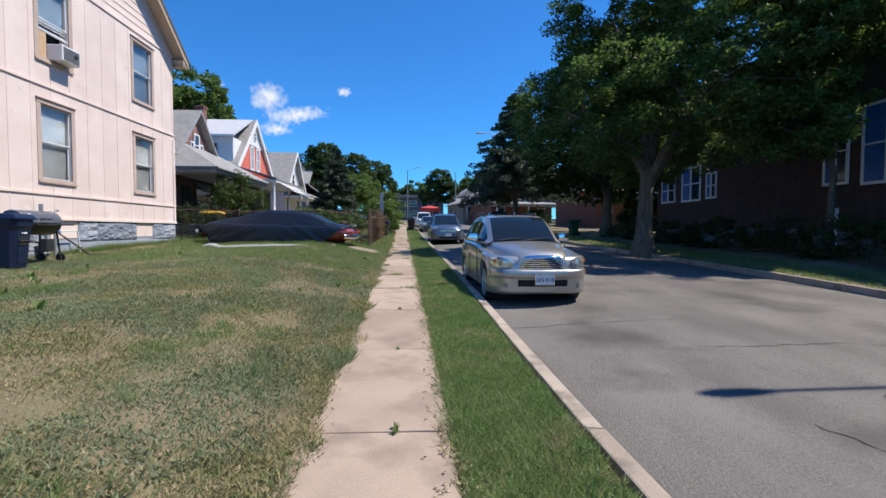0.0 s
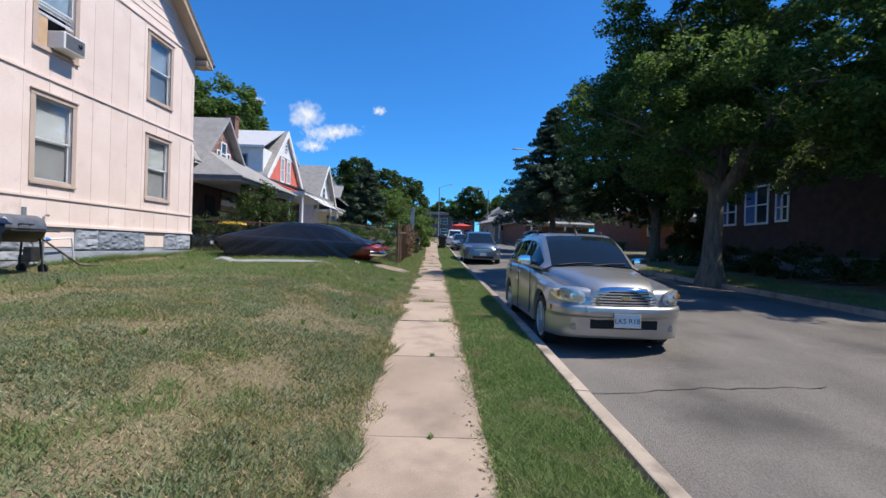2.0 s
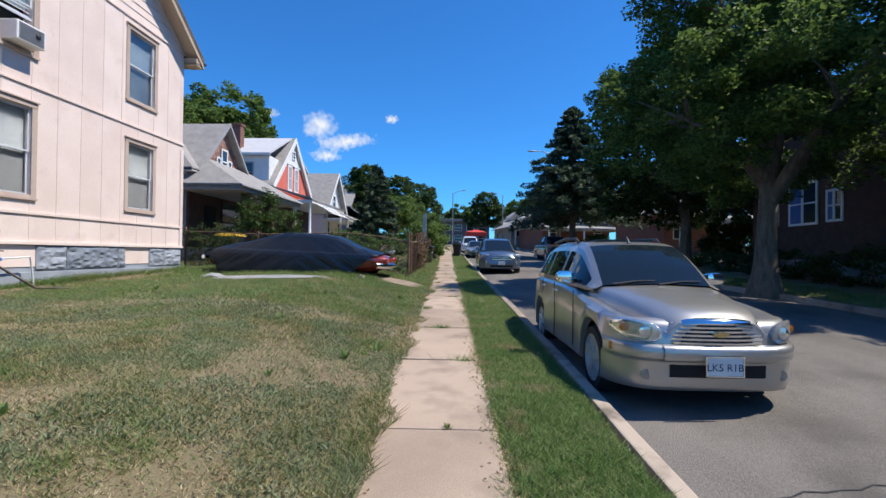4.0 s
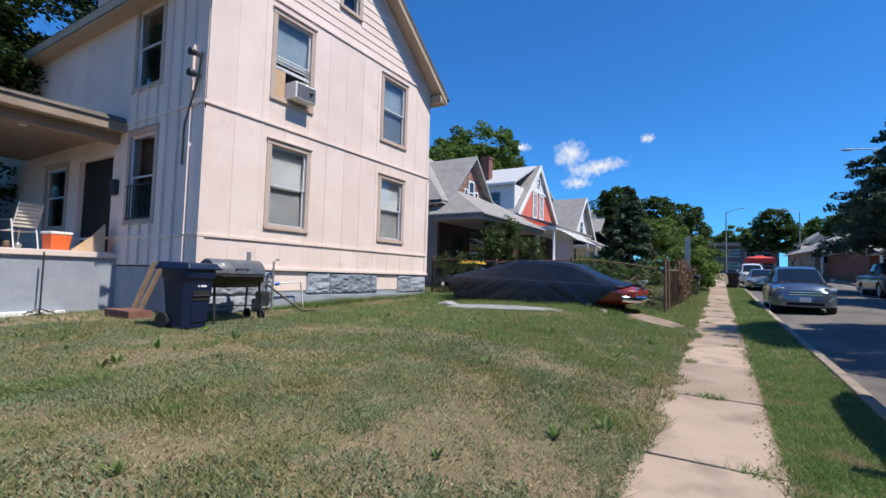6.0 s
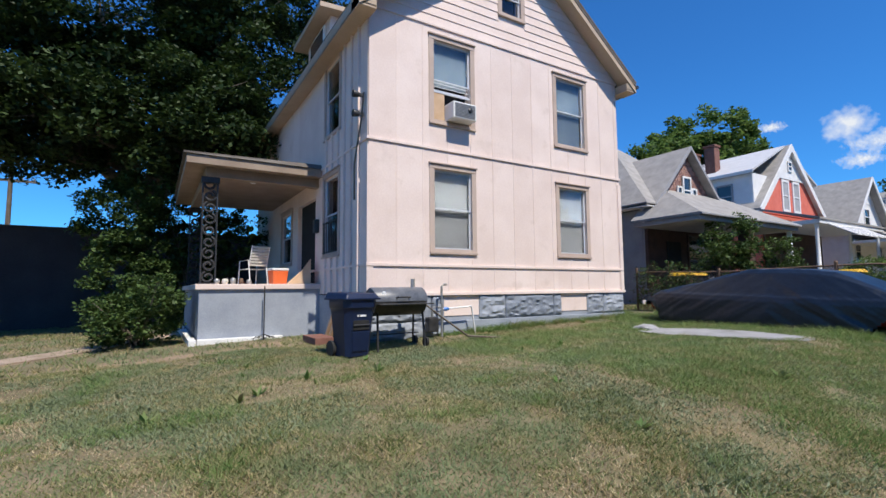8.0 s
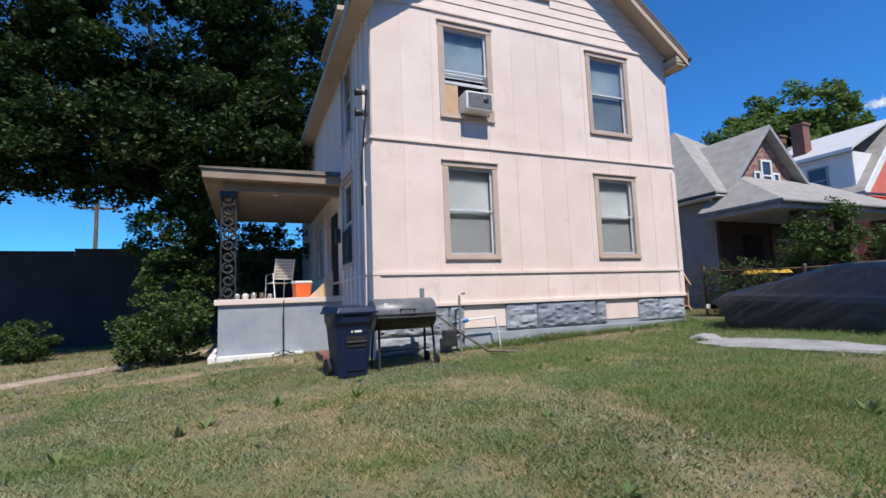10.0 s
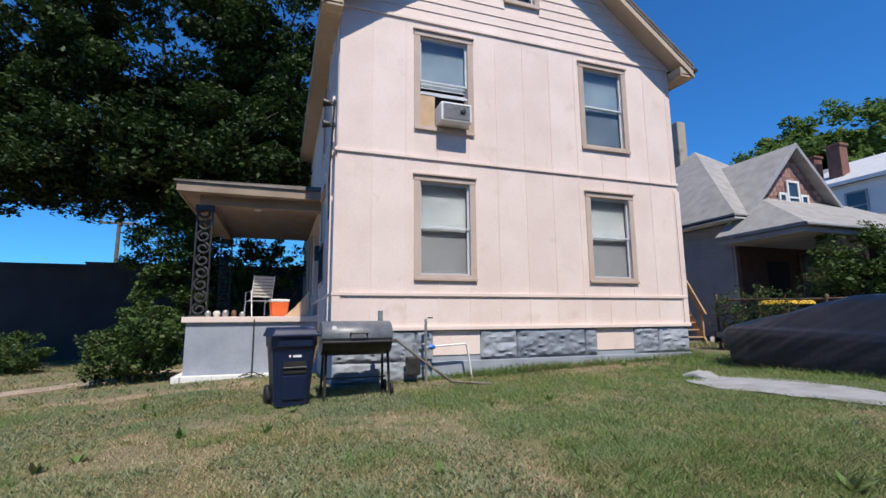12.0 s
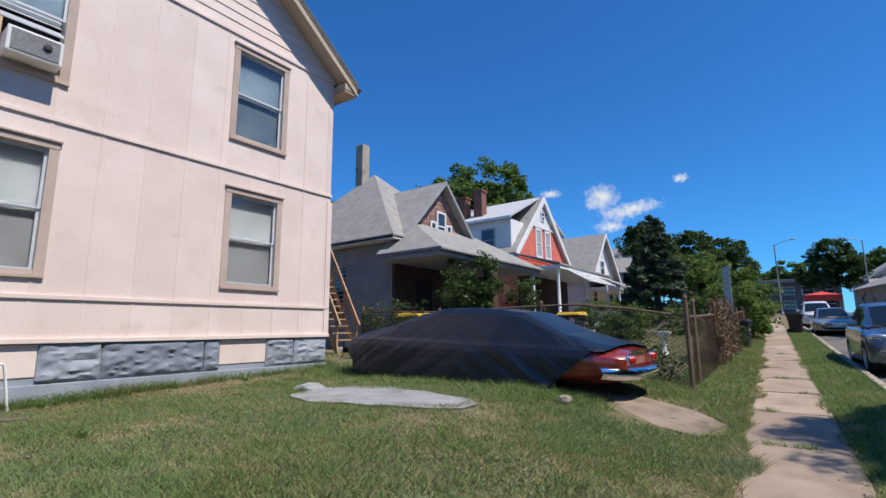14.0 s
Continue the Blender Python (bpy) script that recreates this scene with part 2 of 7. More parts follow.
# ---- mesh kit ----
class Shape:
    def __init__(self):
        self.v, self.f = [], []

    def add(self, vs, fs):
        k = len(self.v)
        self.v += [tuple(p) for p in vs]
        self.f += [tuple(k + i for i in q) for q in fs]
        return self

    def box(self, x0, x1, y0, y1, z0, z1):
        vs = [(x, y, z) for z in (z0, z1) for y in (y0, y1) for x in (x0, x1)]
        return self.add(vs, [(0, 2, 3, 1), (4, 5, 7, 6), (0, 1, 5, 4), (2, 6, 7, 3), (0, 4, 6, 2), (1, 3, 7, 5)])

    def hexa(self, low, high):
        """A block between two quads, each four points in the same turning order."""
        return self.add(list(low) + list(high), [(3, 2, 1, 0), (4, 5, 6, 7)] + [(i, (i + 1) % 4, 4 + (i + 1) % 4, 4 + i) for i in range(4)])

    def slab(self, pts, thick, up=(0, 0, 1)):
        """A flat polygon with thickness below it."""
        n, d = len(pts), Vector(up) * -thick
        low = [tuple(Vector(p) + d) for p in pts]
        return self.add(list(pts) + low, [tuple(range(n)), tuple(reversed(range(n, 2 * n)))] + [((i + 1) % n, i, n + i, n + (i + 1) % n) for i in range(n)])

    def tube(self, pts, r, n=8, cap=True):
        pts = [Vector(p) for p in pts]
        rs = r if isinstance(r, (list, tuple)) else [r] * len(pts)
        vs, ref = [], Vector((0.31, 0.77, 0.55)).normalized()
        for i, p in enumerate(pts):
            d = (pts[min(i + 1, len(pts) - 1)] - pts[max(i - 1, 0)]).normalized()
            a = d.cross(ref)
            a = a.normalized() if a.length > 1e-3 else d.orthogonal().normalized()
            b = d.cross(a)
            vs += [p + rs[i] * (math.cos(k * math.tau / n) * a + math.sin(k * math.tau / n) * b) for k in range(n)]
        fs = [(i * n + k, i * n + (k + 1) % n, (i + 1) * n + (k + 1) % n, (i + 1) * n + k) for i in range(len(pts) - 1) for k in range(n)]
        if cap:
            fs += [tuple(reversed(range(n))), tuple(range((len(pts) - 1) * n, len(pts) * n))]
        return self.add(vs, fs)

    def lathe(self, prof, at, axis="z", n=24):
        """prof: (radius, height) pairs, turned about an axis through at."""
        vs = []
        for r, h in prof:
            for k in range(n):
                a, b = r * math.cos(k * math.tau / n), r * math.sin(k * math.tau / n)
                q = (a, b, h) if axis == "z" else (h, a, b) if axis == "x" else (b, h, a)
                vs.append(tuple(Vector(q) + Vector(at)))
        m = len(prof)
        fs = [(i * n + k, i * n + (k + 1) % n, (i + 1) * n + (k + 1) % n, (i + 1) * n + k) for i in range(m - 1) for k in range(n)]
        fs += [tuple(reversed(range(n))), tuple(range((m - 1) * n, m * n))]
        return self.add(vs, fs)

    def loft(self, rings, closed=False, caps=False):
        n = len(rings[0])
        vs = [p for r in rings for p in r]
        fs = [(i * n + k, i * n + (k + 1) % n, (i + 1) * n + (k + 1) % n, (i + 1) * n + k)
              for i in range(len(rings) - 1) for k in range(n if closed else n - 1)]
        if caps:
            fs += [tuple(reversed(range(n))), tuple(range((len(rings) - 1) * n, len(rings) * n))]
        return self.add(vs, fs)


def part(name, sh, material, parent=None, label="", smooth=False, bevel=0.0):
    """Links a shape as ONE mesh object, under a thing or a part when parent is given."""
    me = bpy.data.meshes.new(name)
    me.from_pydata(sh.v, [], sh.f)
    if bevel:
        bm = bmesh.new()
        bm.from_mesh(me)
        bmesh.ops.recalc_face_normals(bm, faces=bm.faces)
        es = [e for e in bm.edges if len(e.link_faces) == 2 and e.calc_face_angle(0) > 0.6]
        bmesh.ops.bevel(bm, geom=es, offset=bevel, segments=2, profile=0.6, affect="EDGES", clamp_overlap=True)
        bm.to_mesh(me)
        bm.free()
    me.materials.append(material)
    if smooth:
        me.shade_smooth()
        me.set_sharp_from_angle(angle=radians(smooth if smooth is not True else 50))
    ob = new(name, me)
    if parent is not None:
        ob.parent = parent
    if label:
        ob["label"] = label
    return ob


def thing(name, label, category, at=(0, 0, 0), turn=0.0, group="", kind=""):
    """An Empty at a thing's base, which parents its parts."""
    ob = new(name)
    ob.empty_display_size = 0.2
    ob.matrix_basis = pose(*at, 0, 0, turn)
    return tagged(ob, label, category, group, kind)


def box(name, dims, material, parent=None, label="", bevel=0.0):
    return part(name, Shape().box(*dims), material, parent, label, bevel=bevel)


# ---- the lie of the land: the street runs along v, u is the way across it ----
SLANT = -0.026
GV = (-800, -200, -30, 0, 3, 5, 8, 13.5, 20, 25, 40, 60, 90, 200, 900)
GZ = (-8, -2, -0.35, 0, 0.06, 0.12, 0.27, 0.47, 0.64, 0.80, 1.35, 2.2, 3.4, 5, 8)
LU = (-60, -20, -12, -8.4, -6.5, -4.5, -3, -1.8, -0.9, -0.5)
LZ = (0.2, 0.30, 0.36, 0.42, 0.33, 0.39, 0.40, 0.24, 0.06, 0.0)


def gz(v):
    return float(np.interp(v, GV, GZ))


def at_street(u, v, h=0.0):
    return (u + SLANT * v, v, gz(v) + h)


def land(x, y):
    """The turf's height."""
    u = x - SLANT * y
    if u < -0.5:
        return gz(y) + float(np.interp(u, LU, LZ))
    if u < 1.3:
        return gz(y)
    return gz(y) + float(np.interp(u, (1.3, 9.2, 10.5, 13, 60), (0, 0, 0.08, 0.2, 0.4)))

# ---- ground, street ----
US = [-900, -300, -120, -60, -35, -20, -16, -12, -10, -8.4, -7.4, -6.5, -5.5, -4.5, -3.7, -3, -2.4, -1.8, -1.3, -0.9, -0.51, -0.49, 0.45, 0.47, 1.34, 1.36, 9.28, 9.3, 10.5, 13, 20, 60, 300, 900]
VS = sorted(set([-900, -300, -120, -60, -30, -15, -8] + [k * 0.8 for k in range(-6, 34)] + [28, 32, 36, 40, 50, 60, 75, 90, 140, 200, 400, 900]))
sheet = Shape()
rows_ground = []
for v in VS:
    row = []
    for u in US:
        x = u + SLANT * v * (1 if abs(v) < 210 else 210 / abs(v))
        z = land(x, v)
        if -0.50 < u < 0.46:
            z = gz(v) - 0.05
        if 1.35 < u < 9.29:
            z = gz(v) - 0.24
        if -9 < u < -0.8 and -5 < v < 26:
            z += 0.05 * noise.noise(Vector((u * 0.7, v * 0.7, 3))) + 0.02 * noise.noise(Vector((u * 2.3, v * 2.3, 7)))
        row.append((x, v, z))
    rows_ground.append(row)
sheet.loft(rows_ground)
ground = tagged(part("ground", sheet, SOIL, smooth=True), "dry patchy lawn soil between street and houses", "ground", kind="structure")


def strip(name, u0, u1, vs, h0, h1, material, label, thick=0.12, mid=0):
    """A long band of paving that follows the street."""
    s = Shape()
    us = np.linspace(u0, u1, mid + 2)
    top = [[at_street(u, v, h0 + (h1 - h0) * i / (mid + 1)) for i, u in enumerate(us)] for v in vs]
    s.loft([r + [(p[0], p[1], p[2] - thick) for p in (r[-1], r[0])] for r in top], closed=True, caps=True)
    return tagged(part(name, s, material), label, name, kind="structure")


LONG = [v for v in VS if -125 < v < 210]
s = Shape()
crown = []
for v in LONG:
    crown.append([at_street(u, v, -0.14 + 0.07 * (1 - ((u - 5.24) / 3.96) ** 2)) for u in np.linspace(1.54, 9.2, 9)])
s.loft(crown)
road = tagged(part("road", s, ASPHALT, smooth=True), "worn grey asphalt residential street with cracks and patches", "road", kind="structure")

# kerbs in cast lengths
kerb_near = thing("kerb", "pale weathered concrete kerb beside grass verge", "kerb", kind="structure")
kerb_far = thing("kerb", "pale concrete kerb below brick building", "kerb", kind="structure")
for par, ua, ub in ((kerb_near, 1.39, 1.53), (kerb_far, 9.2, 9.35)):
    v = -6.0
    while v < 60:
        w = min(v + 3.0, 60)
        lean = random.uniform(-0.012, 0.012)
        s = Shape()
        def kp(u, q, h):
            return at_street(u + lean, q, h)
        g = 0.006
        s.hexa([kp(ua, v + g, -0.2), kp(ub, v + g, -0.2), kp(ub, w - g, -0.2), kp(ua, w - g, -0.2)],
               [kp(ua + 0.0, v + g, 0.015), kp(ub, v + g, 0.005), kp(ub, w - g, 0.005), kp(ua, w - g, 0.015)])
        part("kerb_stone", s, KERBC, par, bevel=0.018)
        v = w

# sidewalk slabs
sidewalk = thing("sidewalk", "narrow tan concrete sidewalk with overgrown edges", "sidewalk", kind="structure")
SLABS = [-2.85 + 1.95 * k for k in range(36)]
for k, v in enumerate(SLABS):
    w = v + 1.95
    t1, t2 = random.uniform(-0.008, 0.008), random.uniform(-0.008, 0.008)
    j = random.uniform(-0.012, 0.012)
    pts = [(-0.50 + j, v + 0.007), (0.46 + j, v + 0.007), (0.46 + j, w - 0.007), (-0.50 + j, w - 0.007)]
    hs = [0.015 + t1, 0.015 + t2, 0.015 - t1, 0.015 - t2]
    s = Shape().hexa([at_street(a, b, -0.1) for a, b in pts], [at_street(a, b, h) for (a, b), h in zip(pts, hs)])
    part("slab", s, CONCRETE, sidewalk, bevel=0.008)

# front walk across the side yard
walk_ = thing("front_walk", "pale concrete path across the side yard", "path", kind="structure")
for k in range(5):
    a, b = Vector((-10.6 - 1.15 * k, 2.75 + 1.08 * k)), Vector((-10.6 - 1.15 * (k + 1) + 0.012, 2.75 + 1.08 * (k + 1) - 0.012))
    w = Vector((0.30, 0.32))
    top = [(p.x, p.y, land(p.x, p.y) + 0.03) for p in (a - w, b - w, b + w, a + w)]
    part("slab", Shape().slab(top, 0.1), CONCRETE, walk_, bevel=0.008)

# ---- the pink two-storey house ----
WX, Y0, Y1 = -8.45, 9.83, 17.30
BACK = -20.0
ZF, ZB1, ZB2, ZG = 1.67, 2.255, 4.755, 7.5
EZ, EY0, EY1, APY, APZ, EX = 7.43, 9.46, 17.67, 13.565, 10.55, -8.02
house = thing("house", "pale pink two-storey house with panelled siding and tan trim", "house", (WX, 13.5, land(WX, 13.5)))
HINV = Matrix.Translation((-WX, -13.5, -land(WX, 13.5)))


def hp(name, sh, material, parent=None, label="", **k):
    """A part of the house, given in world places."""
    ob = part(name, sh, material, parent or house, label, **k)
    if parent is None:
        ob.matrix_parent_inverse = HINV
    return ob


def wall_with_holes(a0, a1, z0, z1, holes, thick, put):
    """A wall as blocks round its openings: put(a0, a1, z0, z1) adds each block."""
    holes = [(max(p, a0), min(q, a1), r, t) for p, q, r, t in holes if q > a0 and p < a1]
    cuts = sorted(set([a0, a1] + [h for o in holes for h in o[:2]]))
    for i in range(len(cuts) - 1):
        m = (cuts[i] + cuts[i + 1]) / 2
        spans = sorted((o[2], o[3]) for o in holes if o[0] < m < o[1])
        z = z0
        for lo, hi in spans:
            if min(lo, z1) > z:
                put(cuts[i], cuts[i + 1], z, min(lo, z1))
            z = max(z, hi)
        if z < z1:
            put(cuts[i], cuts[i + 1], z, z1)


# openings in the gable wall: y0, y1, z0, z1 inside the trim
GWIN = [(11.32, 12.28, 5.40, 7.16), (11.32, 12.28, 2.61, 4.30), (14.96, 15.95, 5.44, 7.16), (14.97, 15.93, 2.63, 4.28), (13.24, 13.84, 8.40, 9.25)]
FWIN = [(-11.12, -10.12, 5.5, 7.2), (-11.15, -10.15, 2.62, 4.42)]

wall_with_holes(Y0, Y1, ZF, ZG, GWIN[:4], 0.2, lambda a, b, z, w: hp("wall_block", Shape().box(WX - 0.2, WX, a, b, z, w), SIDING))
wall_with_holes(BACK, WX, ZF, ZG, [(a, b, z, w) for a, b, z, w in FWIN] + [(-13.7, -11.95, 1.95, 4.15), (-15.6, -14.4, 2.6, 4.1)], 0.2, lambda a, b, z, w: hp("wall_block", Shape().box(a, b, Y0, Y0 + 0.2, z, w), SIDING))
hp("wall", Shape().box(BACK, WX - 0.2, Y1 - 0.2, Y1, ZF, ZG), SIDING)
hp("wall", Shape().box(BACK, BACK + 0.2, Y0 + 0.2, Y1 - 0.2, ZF, ZG), SIDING)
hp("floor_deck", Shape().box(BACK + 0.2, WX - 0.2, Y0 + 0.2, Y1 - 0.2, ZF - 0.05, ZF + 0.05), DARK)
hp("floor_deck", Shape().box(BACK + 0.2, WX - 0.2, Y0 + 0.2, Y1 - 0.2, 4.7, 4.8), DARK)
# gable triangle, round its small window
k = (APZ - EZ) / (APY - EY0)
def rake(y):
    return min(EZ + k * (y - EY0), EZ + k * (EY1 - y)) - 0.12
s = Shape()
yy = [Y0, 11.0, 12.2, GWIN[4][0], APY, GWIN[4][1], 14.9, 16.1, Y1]
for a, b in zip(yy[:-1], yy[1:]):
    inside = GWIN[4][0] - 0.01 < (a + b) / 2 < GWIN[4][1] + 0.01
    for lo, hi in ([(None, GWIN[4][2]), (GWIN[4][3], None)] if inside else [(None, None)]):
        za, zb = (ZG, ZG) if lo is None else (lo, lo)
        ta, tb = (rake(a), rake(b)) if hi is None else (hi, hi)
        s.hexa([(WX - 0.2, a, za), (WX, a, za), (WX, b, zb), (WX - 0.2, b, zb)], [(WX - 0.2, a, ta), (WX, a, ta), (WX, b, tb), (WX - 0.2, b, tb)])
hp("gable", s, SIDING)
# gable clapboards, each lapping the one below
z = ZG + 0.02
while z < APZ - 0.5:
    h = 0.21
    ya = APY - (APZ - 0.14 - z) / k
    yb = 2 * APY - ya
    ya, yb = max(ya, Y0), min(yb, Y1)
    spans = [(ya, yb)]
    if z + h > GWIN[4][2] - 0.09 and z < GWIN[4][3] + 0.09:
        spans = [(ya, GWIN[4][0] - 0.11), (GWIN[4][1] + 0.11, yb)]
    for a, b in spans:
        if b - a > 0.1:
            cut = h / k
            ta, tb = (a + cut if a == ya and a > Y0 else a), (b - cut if b == yb and b < Y1 else b)
            s = Shape().hexa([(WX - 0.003, a, z), (WX + 0.022, a, z), (WX + 0.022, b, z), (WX - 0.003, b, z)],
                             [(WX - 0.003, ta, z + h), (WX + 0.006, ta, z + h), (WX + 0.006, tb, z + h), (WX - 0.003, tb, z + h)])
            hp("clapboard", s, SIDING)
    z += h
# panels and battens on the street gable
def panels(bands, a0, a1, step, holes, blockf, fl):
    for z0, z1 in bands:
        a = a0
        while a < a1 - 0.05:
            b = min(a + step, a1)
            def lay(nm, p, q, r, t, d0, d1):
                sp = Shape()
                blockf(sp, p, q, r, t, d0, d1)
                hp(nm, sp, SIDING)
            wall_with_holes(a + 0.002, b - 0.002, z0 + 0.006, z1 - 0.006, [(p - 0.1, q + 0.1, r - 0.1, t + 0.12) for p, q, r, t in holes], 0, lambda p, q, r, t: lay("panel", p, q, r, t, 0.002, 0.014))
            if a > a0:
                bw_ = 0.014 if fl else 0.03
                wall_with_holes(a - bw_, a + bw_, z0 + 0.01, z1 - 0.03, [(p - 0.1, q + 0.1, r - 0.1, t + 0.12) for p, q, r, t in holes], 0, lambda p, q, r, t: lay("batten", p, q, r, t, 0.015, 0.022 if fl else 0.065))
            a = b
BANDS = [(ZF, ZB1), (ZB1, ZB2), (ZB2, ZG)]
panels(BANDS, Y0, Y1, 0.612, GWIN[:4], lambda q, p, r, z, w, d0, d1: q.box(WX + d0, WX + d1, p, r, z, w), True)
panels(BANDS, -11.4, WX, 0.42, FWIN, lambda q, p, r, z, w, d0, d1: q.box(p, r, Y0 - d1, Y0 - d0, z, w), False)
for z in (ZB1, ZB2, ZG):
    hp("belt_board", Shape().box(WX + 0.014, WX + 0.045, Y0 - 0.045, Y1 + 0.02, z - 0.03, z + 0.03), SIDING, bevel=0.006)
    hp("belt_board", Shape().box(-20, WX + 0.014, Y0 - 0.045, Y0 - 0.014, z - 0.03, z + 0.03), SIDING, bevel=0.006)
for y, x in ((Y0, WX), (Y1, WX)):
    s = Shape().box(WX + 0.014, WX + 0.036, y - 0.036 if y == Y0 else y - 0.1, y + 0.1 if y == Y0 else y + 0.03, ZF, ZB2 - 0.15)
    hp("corner_board", s, SIDING, bevel=0.004)
hp("drip_board", Shape().box(WX + 0.014, WX + 0.06, Y0 - 0.05, Y1 + 0.04, ZF - 0.035, ZF + 0.03), SIDING, bevel=0.006)

# roof: two slopes along x with boxed eaves
def roof_slope(y_e, sgn):
    n = Vector((0, -sgn * k, 1)).normalized()
    top = [(EX + 0.02, y_e, EZ + 0.06), (EX + 0.02, APY, APZ + 0.06), (BACK - 0.4, APY, APZ + 0.06), (BACK - 0.4, y_e, EZ + 0.06)]
    return Shape().slab(top, 0.05, n)
hp("roof", roof_slope(EY0, 1), ROOFD)
hp("roof", roof_slope(EY1, -1), ROOFD)
for y_e in (EY0, EY1):
    # barge board along the rake, soffit under it, fascia along the eave
    for x0, x1, d0, d1, m in ((EX - 0.03, EX, 0.0, 0.24, SOFFIT), (WX, EX - 0.03, 0.10, 0.13, SOFFIT), (EX, EX + 0.012, 0.0, 0.09, ROOFD)):
        s = Shape().hexa([(x0, y_e, EZ - d1), (x1, y_e, EZ - d1), (x1, APY, APZ - d1), (x0, APY, APZ - d1)],
                         [(x0, y_e, EZ - d0), (x1, y_e, EZ - d0), (x1, APY, APZ - d0), (x0, APY, APZ - d0)])
        hp("barge_board" if m is SOFFIT else "drip_edge", s, m)
    a, b = (y_e, Y0) if y_e == EY0 else (Y1, y_e)
    hp("soffit", Shape().box(BACK - 0.4, EX - 0.03, a, b, EZ - 0.2, EZ - 0.17), SOFFIT)
    f = y_e if y_e == EY0 else y_e - 0.03
    hp("fascia", Shape().box(BACK - 0.4, EX - 0.03, f, f + 0.03, EZ - 0.22, EZ + 0.04), SOFFIT, bevel=0.004)
    hp("eave_return", Shape().box(WX, EX - 0.03, a, b, EZ - 0.24, EZ - 0.02), SOFFIT, bevel=0.01)
hp("gutter_end", Shape().lathe([(0.05, -0.06), (0.05, 0.06)], (EX - 0.02, EY1 + 0.02, EZ - 0.08), "x", 10), BLACKM)

# dormer on the front slope
DX0, DX1, DZ = -14.6, -12.4, 9.7
s = Shape().box(DX0, DX1, 10.3, 12.6, 8.0, 9.6)
hp("dormer_wall", s, SIDING)
hp("dormer_roof", Shape().slab([(DX0 - 0.35, 9.9, 9.6), (DX1 + 0.35, 9.9, 9.6), (DX1 + 0.35, 12.8, 9.75), (DX0 - 0.35, 12.8, 9.75)], 0.14), SOFFIT, bevel=0.01)
hp("dormer_roof", Shape().add([(DX0 - 0.35, 9.9, 9.61), (DX1 + 0.35, 9.9, 9.61), ((DX0 + DX1) / 2, 10.6, 10.5), (DX0 - 0.35, 13, 9.7), (DX1 + 0.35, 13, 9.7), ((DX0 + DX1) / 2, 13, 10.5)], [(0, 1, 2), (1, 4, 5, 2), (3, 0, 2, 5)]), ROOFD)
hp("dormer_window", Shape().box(DX0 + 0.4, DX1 - 0.4, 10.24, 10.3, 8.75, 9.4), WHITE, bevel=0.01)
hp("dormer_pane", Shape().box(DX0 + 0.5, DX1 - 0.5, 10.225, 10.24, 8.85, 9.32), DARKPANE)

# windows
def sash_window(a0, a1, z0, z1, axis, wall, out, dark=0, ac=False, cloth=BLIND):
    """A double-hung window with tan trim; axis 'y': in the gable wall, 'x': in the front wall. out: which way is outside."""
    def bx(p, q, r, t, d0, d1):
        lo, hi = sorted((wall + out * d0, wall + out * d1))
        return Shape().box(lo, hi, p, q, r, t) if axis == "y" else Shape().box(p, q, lo, hi, r, t)
    def sub(nm, p, q, r, t, d0, d1, m, label="", bevel=0.0):
        return hp(nm, bx(p, q, r, t, d0, d1), m, win, label, bevel=bevel)
    win = new("window")
    win.parent = house
    win.matrix_parent_inverse = HINV
    w = 0.12
    sub("trim", a0 - w, a0, z0 - 0.1, z1 + 0.02, 0.0, 0.034, TRIM, "tan painted casing", 0.005)
    sub("trim", a1, a1 + w, z0 - 0.1, z1 + 0.02, 0.0, 0.034, TRIM, "", 0.005)
    sub("trim", a0 - w, a1 + w, z1 + 0.02, z1 + 0.12, 0.0, 0.04, TRIM, "", 0.005)
    sub("trim", a0 - w - 0.02, a1 + w + 0.02, z1 + 0.12, z1 + 0.15, 0.0, 0.07, TRIM, "", 0.005)
    sub("sill", a0 - w, a1 + w, z0 - 0.11, z0 - 0.06, 0.0, 0.06, TRIM, "", 0.006)
    sub("sill", a0, a1, z0 - 0.06, z0, -0.06, 0.03, TRIM, "", 0.004)
    zm = (z0 + z1) / 2 + 0.02
    for lo, hi, d in ((z0, zm + 0.02, -0.055), (zm - 0.02, z1, -0.03)):
        lo2, hi2 = lo, hi
        if ac and lo == z0:
            continue
        sub("sash", a0, a0 + 0.035, lo2, hi2, d - 0.025, d, SASH)
        sub("sash", a1 - 0.035, a1, lo2, hi2, d - 0.025, d, SASH)
        sub("sash", a0 + 0.035, a1 - 0.035, lo2, lo2 + 0.035, d - 0.025, d, SASH)
        sub("sash", a0 + 0.035, a1 - 0.035, hi2 - 0.035, hi2, d - 0.025, d, SASH)
        pane = sub("pane", a0 + 0.035, a1 - 0.035, lo2 + 0.035, hi2 - 0.035, d - 0.016, d - 0.01, SCREENED if lo == z0 else PANE)
        pane.visible_shadow = False
    # blind hanging inside
    zb = z0 + 0.02 if dark == 0 else zm + 0.15
    if dark < 2 and not ac:
        sub("blind", a0 + 0.02, a1 - 0.02, zb, z1, -0.125, -0.12, cloth, "closed pale roller blind" if cloth is BLIND else "dusty blue curtain")
    # near-black sheet inside, painting in the darkness of an unlit room
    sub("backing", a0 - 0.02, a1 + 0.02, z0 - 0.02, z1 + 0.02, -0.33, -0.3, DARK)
    return win, sub


